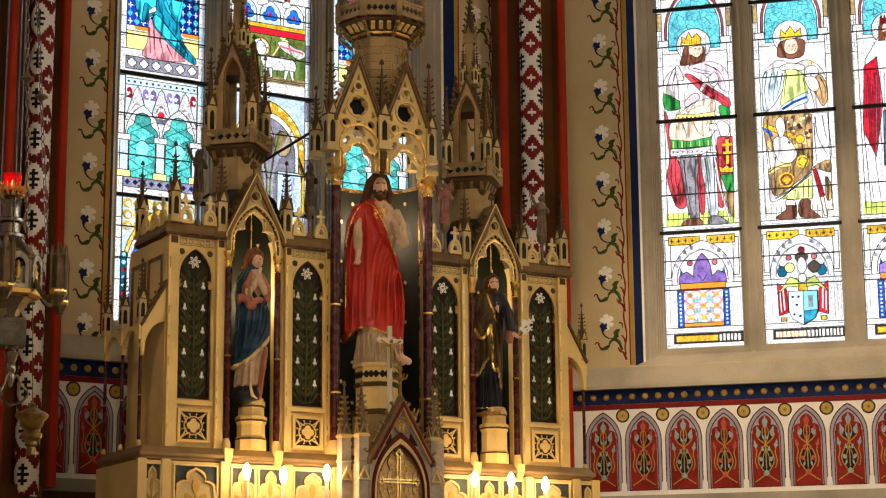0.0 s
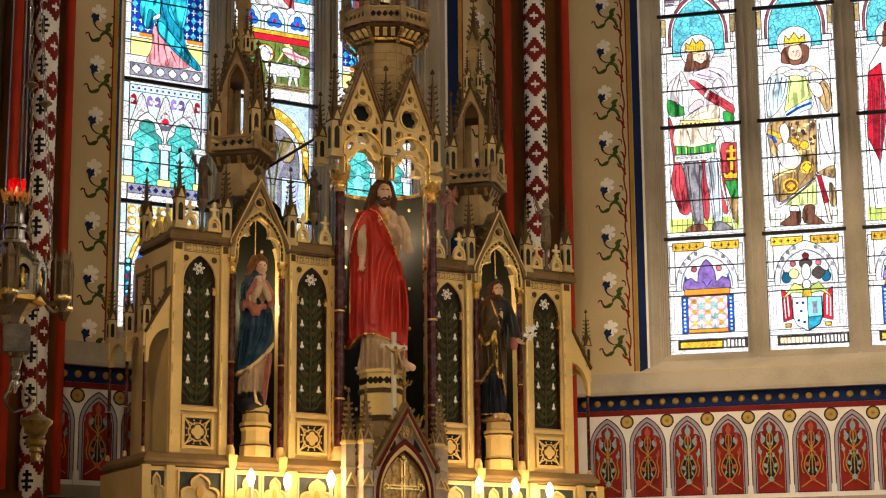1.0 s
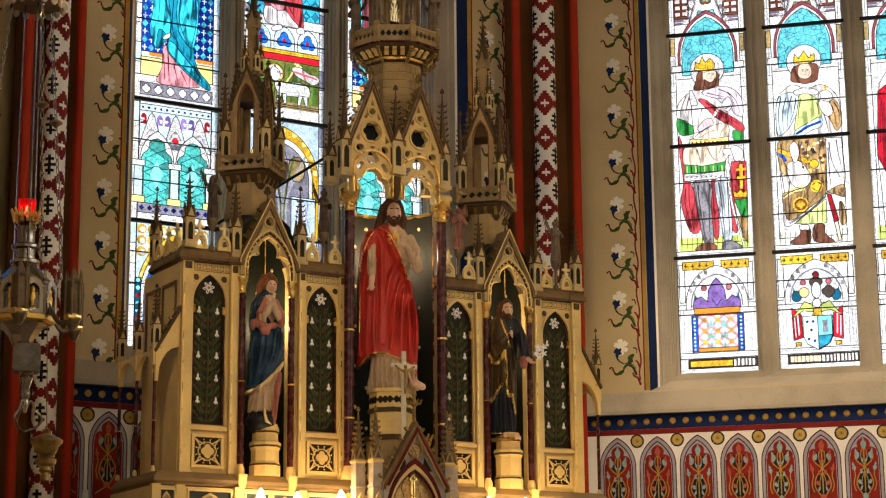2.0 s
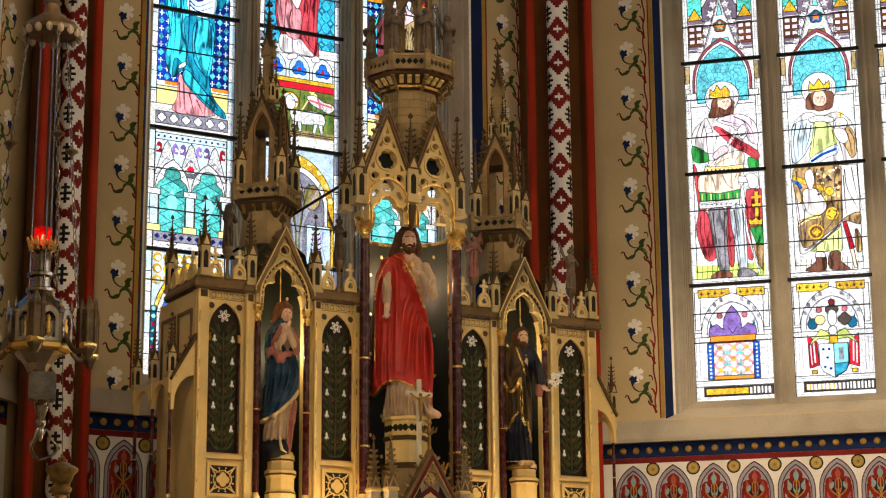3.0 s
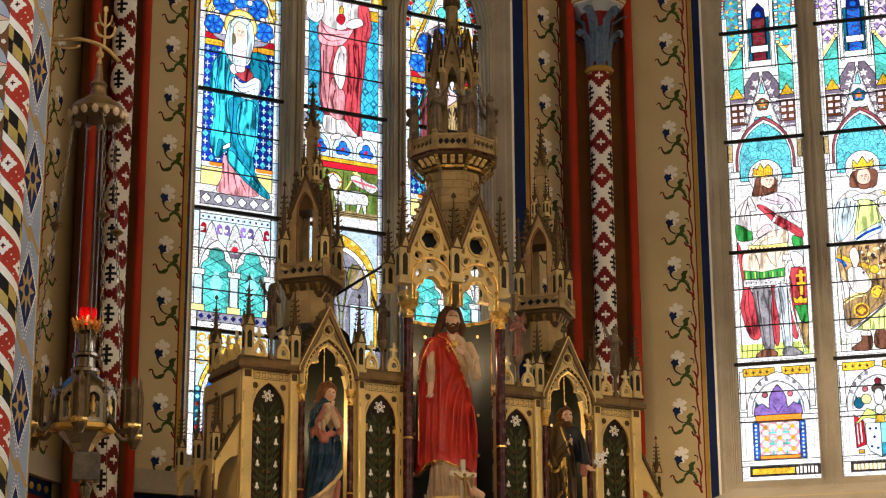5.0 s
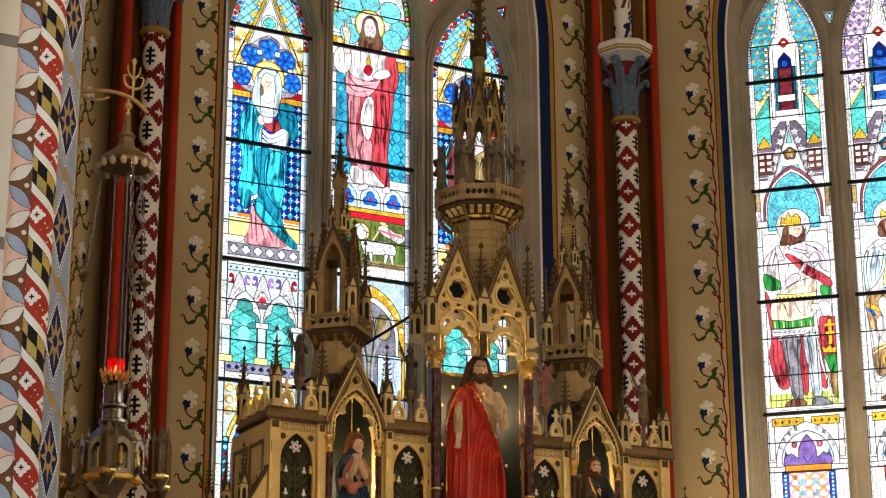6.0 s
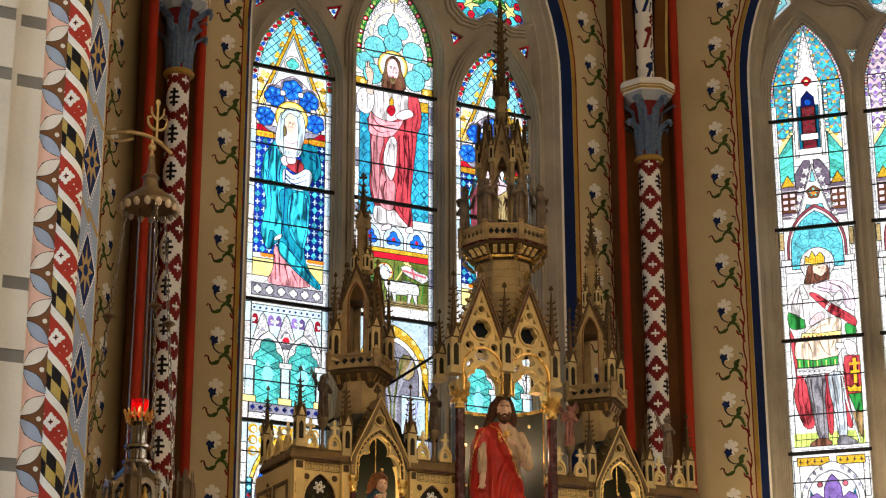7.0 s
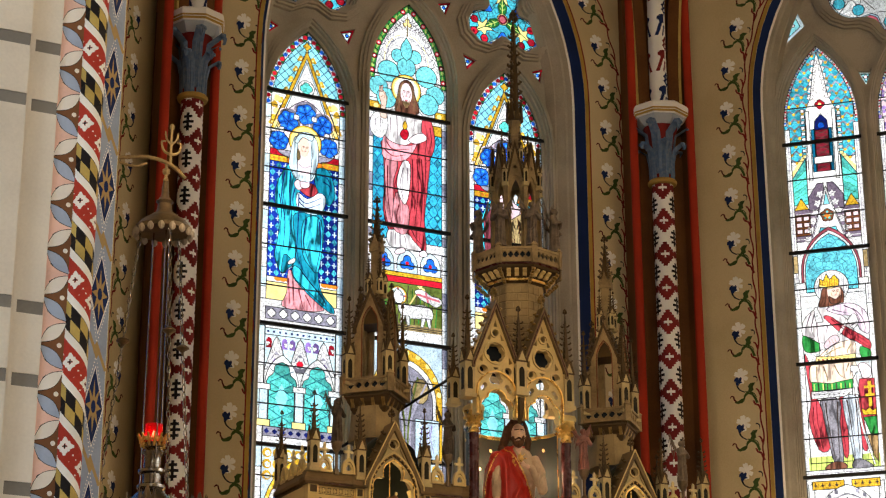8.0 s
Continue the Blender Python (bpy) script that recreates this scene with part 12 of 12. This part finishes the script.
def wainscot(wall, x_arch, x_btn, first):
    xa, xb = -SIDE + 0.45, SIDE - 0.45
    for nm, mt, z0, z1, y in (("dado_field", "white", 3.42, 4.335, 0.003), ("wine_stripe", "wine", 4.337, 4.392, 0.006), ("navy_border", "navy", 4.394, 4.548, 0.006), ("dado_step", "stone", 3.30, 3.42, 0.035), ("dado_foot", "brown", 2.6, 3.30, 0.02)):
        Geo().box(xa, xb, FACE - y, FACE + 0.001, z0, z1).ob(nm, mt, wall)
    k = 0
    x = x_arch
    while x < xb - 0.1:
        if x > xa + 0.1:
            o = new("painted_arch", ARC[(k + first) % 2])
            o.parent = wall
            o.matrix_local = Matrix.Translation((x, FACE - 0.0052, 0))
            o2 = new("painted_roundel", ROUND)
            o2.parent = wall
            o2.matrix_local = Matrix.Translation((x + 0.2133, FACE - 0.0052, 4.268))
            w = Geo().prism([(x + 0.2133 - 0.03, 3.42), (x + 0.2133 + 0.03, 3.42), (x + 0.2133 + 0.024, 3.55), (x + 0.2133, 3.57), (x + 0.2133 - 0.024, 3.55)], FACE - 0.03, FACE - 0.003).ob("arch_foot", "white", wall)
        x += 0.4265
        k += 1
    x = x_btn
    while x < xb:
        if x > xa:
            o = new("gilt_button", BUTTON_ME)
            o.parent = wall
            o.matrix_local = Matrix.Translation((x, FACE - 0.006, 4.470))
        x += 0.1394


wainscot(wall_b, 0.937 - SIDE - 0.4265, 0.837 - SIDE - 0.1394, 1)
wainscot(wall_a, -1.965 - 2 * 0.4265, -2.18 - 3 * 0.1394, 1)
wainscot(wall_d, -0.937 + SIDE - 12 * 0.4265, -0.558 + SIDE - 38 * 0.1394, 1)

# ---- the painted pier of the chancel arch ----
pw = group("wall_arch_west", "chancel arch pier with banded stone and painted ornament", "pier", None, "structure")
PY = -8.60
Geo().slab([(-13.4, PY + 0.02), (-6.131, PY + 0.02), (-6.131, PY + 0.06), (-5.745, PY + 0.14), (-5.745, -7.6), (-13.4, -7.6)], 0, 15.5).ob("pier_core", "ashlar", pw)
joints = [1.9, 2.27, 3.35, 3.72, 4.27, 4.65, 5.75, 6.09, 7.15, 7.5, 8.6, 8.95]
zs = [0.0] + joints + [15.5]
for (x0, x1, y0) in ((-6.272, -6.128, PY), (-6.95, -6.305, PY - 0.055)):
    for a, b in zip(zs, zs[1:]):
        Geo().box(x0, x1, y0, PY + 0.03, a + 0.034, b - 0.034).ob("ashlar_block", "ashlar", pw)
    Geo().box(x0 + 0.001, x1 - 0.001, y0 + 0.006, PY + 0.03, 0.0, 15.5).ob("joint_band", "greyband", pw)
Geo().box(-6.31, -6.27, PY - 0.02, PY + 0.03, 0, 15.5).ob("edge_moulding", "ashlar", pw)


def leaf_shape(x0, z0, x1, z1, bulge, n=8):
    dx, dz = x1 - x0, z1 - z0
    k = math.hypot(dx, dz)
    up = [(x0 + dx * t - dz / k * bulge * math.sin(math.pi * t), z0 + dz * t + dx / k * bulge * math.sin(math.pi * t)) for t in (i / n for i in range(n + 1))]
    dn = [(x0 + dx * t + dz / k * bulge * math.sin(math.pi * t), z0 + dz * t - dx / k * bulge * math.sin(math.pi * t)) for t in ((n - i) / n for i in range(1, n))]
    return up + dn


W = 0.132
per = 0.2535
sh = [(rect(0, W, 0, per), "brownpaint"), ([(0, 0), (W, per * 0.5), (0, per)], "pink")]
sh += [(strip([(W * 0.22, per * k), (W * 0.34, per * (0.5 + (k - 0.5) * 0.7))], 0.007), "slate") for k in (0.30, 0.70)]
sh += [(rect(0, 0.004, 0, per), "darkred")]
sh += [(leaf_shape(0.0, 0.004, W, per * 0.5 - 0.002, 0.036), "slate"), (leaf_shape(0.003, 0.008, W - 0.003, per * 0.5 - 0.006, 0.033), "white")]
sh += [(leaf_shape(0.0, per - 0.004, W, per * 0.5 + 0.002, 0.036), "slate"), (leaf_shape(0.003, per - 0.008, W - 0.003, per * 0.5 + 0.006, 0.033), "bluepaint")]
sh += [([(W * 0.76 + 0.013 * math.cos(math.pi * i / 8), z0 + sg * 0.013 * math.sin(math.pi * i / 8)) for i in range(9)], "white") for z0, sg in ((0.0, 1), (per, -1))]
LEAVES = as_mesh(sh, "painted_leaf_strip")
R = 0.066
Hf = 0.435


def on_roll(u, z):
    a = math.pi - u / R
    return (R * math.cos(a), -R * math.sin(a), z)


U = math.pi * R
sh = []
NSEG = 14


def spiral(z0, z1, key):
    """A band that winds down round the roll."""
    f = lambda u: -1.05 * u - 0.35 * R * (1 - math.cos(2 * (u / U - 0.5))) * 0
    top = [(u, z1 + f(u)) for u in (U * i / NSEG for i in range(NSEG + 1))]
    bot = [(u, z0 + f(u)) for u in (U * i / NSEG for i in range(NSEG + 1))]
    sh.append((bot + top[::-1], key))


for rep in (0, 1):
    o = rep * Hf
    spiral(o, o + 0.052, "white")
    spiral(o + 0.052, o + 0.232, "redpaint")
    spiral(o + 0.232, o + 0.285, "white")
    spiral(o + 0.285, o + Hf, "black")
    f = lambda u: -1.05 * u
    for k in range(4):
        for j in range(2):
            if (k + j) % 2:
                z = o + 0.290 + 0.073 * j
                for q in range(3):
                    ua, ub = U * (k + q / 3) / 4, U * (k + (q + 1) / 3) / 4
                    sh.append(([(ua, z + f(ua)), (ub, z + f(ub)), (ub, z + 0.068 + f(ub)), (ua, z + 0.068 + f(ua))], "goldpaint"))
    for u0, zc, rr in ((U * 0.30, 0.145, 0.037), (U * 0.78, 0.145, 0.032)):
        z = o + zc - 1.05 * u0
        for a in range(4):
            an = a * math.pi / 2 + math.pi / 4
            sh.append((ellipse(u0 + rr * 0.6 * math.cos(an), z + rr * 0.6 * math.sin(an), rr * 0.42, rr * 0.22, 8, an), "white"))
            an = a * math.pi / 2
            sh.append((foil(u0 + rr * 0.75 * math.cos(an), z + rr * 0.75 * math.sin(an), 3, rr * 0.30, rr * 0.28, an, 4), "white"))
        sh.append(([(u0 - rr * 0.45, z), (u0 - rr * 0.1, z - rr * 0.1), (u0, z - rr * 0.45), (u0 + rr * 0.1, z - rr * 0.1), (u0 + rr * 0.45, z), (u0 + rr * 0.1, z + rr * 0.1), (u0, z + rr * 0.45), (u0 - rr * 0.1, z + rr * 0.1)], "black"))
        for a in range(4):
            an = a * math.pi / 2 + math.pi / 4
            sh.append((circle(u0 + rr * 1.7 * math.cos(an), z + rr * 1.7 * math.sin(an), 0.005, 6), "white"))
# one period: cut between z = 0.1 and 0.1 + Hf
full = sh
g, mats = painting(full, place=on_roll)
ROLL = g.mesh("painted_spiral", mats, False)
DW, DP = 0.150, 0.60
sh = [(rect(0, DW, 0, DP), "bluegrey")]
for cx, cz in ((DW * 0.5, DP * 0.5),):
    sh += [([(0, cz), (DW * 0.5, cz - DP * 0.36), (DW, cz), (DW * 0.5, cz + DP * 0.36)], "white"), ([(0.006, cz), (DW * 0.5, cz - DP * 0.34), (DW - 0.006, cz), (DW * 0.5, cz + DP * 0.34)], "navy"),
           ([(DW * 0.5 + DW * (0.40 if k % 2 == 0 else 0.17) * math.cos(math.pi * k / 8), cz + DP * (0.24 if k % 2 == 0 else 0.09) * math.sin(math.pi * k / 8)) for k in range(16)], "tan"),
           (ellipse(DW * 0.5, cz, 0.018, 0.034, 10), "navy")]
for z0 in (0.0, DP):
    for sx in (0, 1):
        for i in range(14):
            t = i / 14
            x, z = DW * 0.5 + (DW * 0.5) * t * (1 if sx else -1), (0.03 + (DP * 0.5 - 0.03) * t) if z0 == 0 else DP - 0.03 - (DP * 0.5 - 0.03) * t
            sh.append((circle(x, z, 0.0038, 6), "white"))
sh += [([(DW * 0.3, 0), (DW * 0.5, 0.05), (DW * 0.7, 0)], "tan"), ([(DW * 0.3, DP), (DW * 0.5, DP - 0.05), (DW * 0.7, DP)], "tan")]
sh += [(strip([(0, DP * 0.16), (DW * 0.4, 0)], 0.022), "tan"), (strip([(DW, DP * 0.84), (DW * 0.6, DP)], 0.022), "tan")]
DIAM = as_mesh(sh, "painted_lozenges")
z = 3.0 - 0.047
while z < 9.5:
    o = new("painted_leaf_strip", LEAVES)
    o.parent = pw
    o.matrix_local = Matrix.Translation((-6.131, PY + 0.016, z))
    z += per
z = 3.0
Geo().lathe([(R - 0.006, 0.0), (R - 0.006, 15.5)], -5.942, PY + 0.03, 24).ob("roll_moulding", "white", pw, True)
while z < 9.6:
    o = new("painted_spiral", ROLL)
    o.parent = pw
    o.matrix_local = Matrix.Translation((-5.942, PY + 0.03, z))
    z += 2 * Hf
z = 2.7
while z < 9.6:
    o = new("painted_lozenges", DIAM)
    o.parent = pw
    o.matrix_local = Matrix.Translation((-5.876, PY + 0.055, z)) @ Matrix.Rotation(radians(32), 4, "Z")
    z += DP
Geo().slab([(-5.89, PY + 0.058), (-5.757, PY + 0.141), (-5.757, PY + 0.3), (-5.89, PY + 0.3)], 0, 15.5).ob("chamfer", "plaster", pw)
Geo().slab([(-5.757, PY + 0.135), (-5.735, PY + 0.15), (-5.735, PY + 0.3), (-5.757, PY + 0.3)], 0, 15.5).ob("ochre_edge", "tan", pw)

# ---- lamps of the church ----
# small lamps hidden behind the shoulders of the statues
for x, y, z, k in ((-0.15, -2.15, 5.70, 0.8), (0.14, -2.20, 5.74, 0.5), (-1.30, -2.14, 4.95, 0.5), (1.20, -2.14, 5.00, 0.35)):
    nl = tagged(Geo().lathe([(0.012, z - 0.05), (0.014, z - 0.02), (0.010, z - 0.015)], x, y, 8).ob("niche_lamp", "bronze"), "small bronze lamp holder hidden behind a statue", "lamp", "niche lamps")
    lamp("niche_light", "POINT", NICHE * k, (1.0, 0.78, 0.5), pose(x, y, z), 0.02)
# pendant lamps in the nave and choir, behind and above the camera's view
for i, (x, y, z) in enumerate(((-4.5, -14, 8.0), (4.5, -14, 8.0), (-4.5, -22, 8.0), (4.5, -22, 8.0), (-2.2, -9.5, 9.5), (3.4, -9.5, 9.5))):
    p = group("pendant_lamp", "brass pendant church lamp with an opal globe", "lamp", pose(x, y, z), "", "pendant lamps")
    Geo().ball((0, 0, 0), 0.22, 16, 10).ob("globe", GLOBE, p, True).visible_shadow = False
    Geo().lathe([(0.10, 0.20), (0.12, 0.24), (0.03, 0.30), (0.012, 0.4), (0.012, 15.5 - z)], 0, 0, 8).ob("stem", "bronze", p)
    lamp("pendant_light", "POINT", PENDANT, (1.0, 0.70, 0.40), pose(x, y, z), 0.22)

# the crown of the chancel arch closes the wall over the choir opening
plain("wall_arch_crown", "plaster", "plain plaster wall over the chancel arch", "wall", -5.73, 6.4, ARCH_Y0 + 0.1, ARCH_Y1, 11.9, 15.5)
# three unseen spotlights added on the chancel arch to brighten altar and choir walls
for x, y, z, tx, tz, k, cone in ((-5.62, -7.72, 8.6, 0.3, 4.7, 1.0, 50), (6.28, -8.1, 9.0, 0.0, 4.6, 0.7, 46), (1.5, -7.42, 12.2, 5.2, 3.1, 5.0, 34)):
    sp = group("spotlight", "unseen spotlight added high on the chancel arch to brighten the choir", "lamp", look((x, y, z), (tx, -1.8, tz)), "", "spotlights")
    g = Geo().lathe([(0.06, 0.12), (0.09, 0.05), (0.10, -0.02), (0.085, -0.02), (0.05, 0.06)], 0, 0, 12)
    g.ob("housing", "iron", sp, True)
    Geo().tube([(0, 0, 0.10), (0, 0.10, 0.16), (0, 0.12, 0.35)], 0.02, 6).ob("mount", "iron", sp)
    beam = look((x, y, z), (tx, -1.8, tz))
    lamp("spot_beam", "SPOT", SPOT * k, (1.0, 0.75, 0.47), beam @ Matrix.Translation((0, 0, -0.06)), 0.08, None, cone)
# glowing lines stand in for the bright streaks along the column edges
for x, y, z0, z1 in ((-0.432, -2.42, 3.7, 6.05), (1.487, -2.36, 3.6, 4.65)):
    tagged(Geo().lathe([(0.0035, z0), (0.0035, z1)], x, y, 8).ob("tube_lamp", STREAK), "thin glowing line for the bright streak beside a niche column", "lamp")
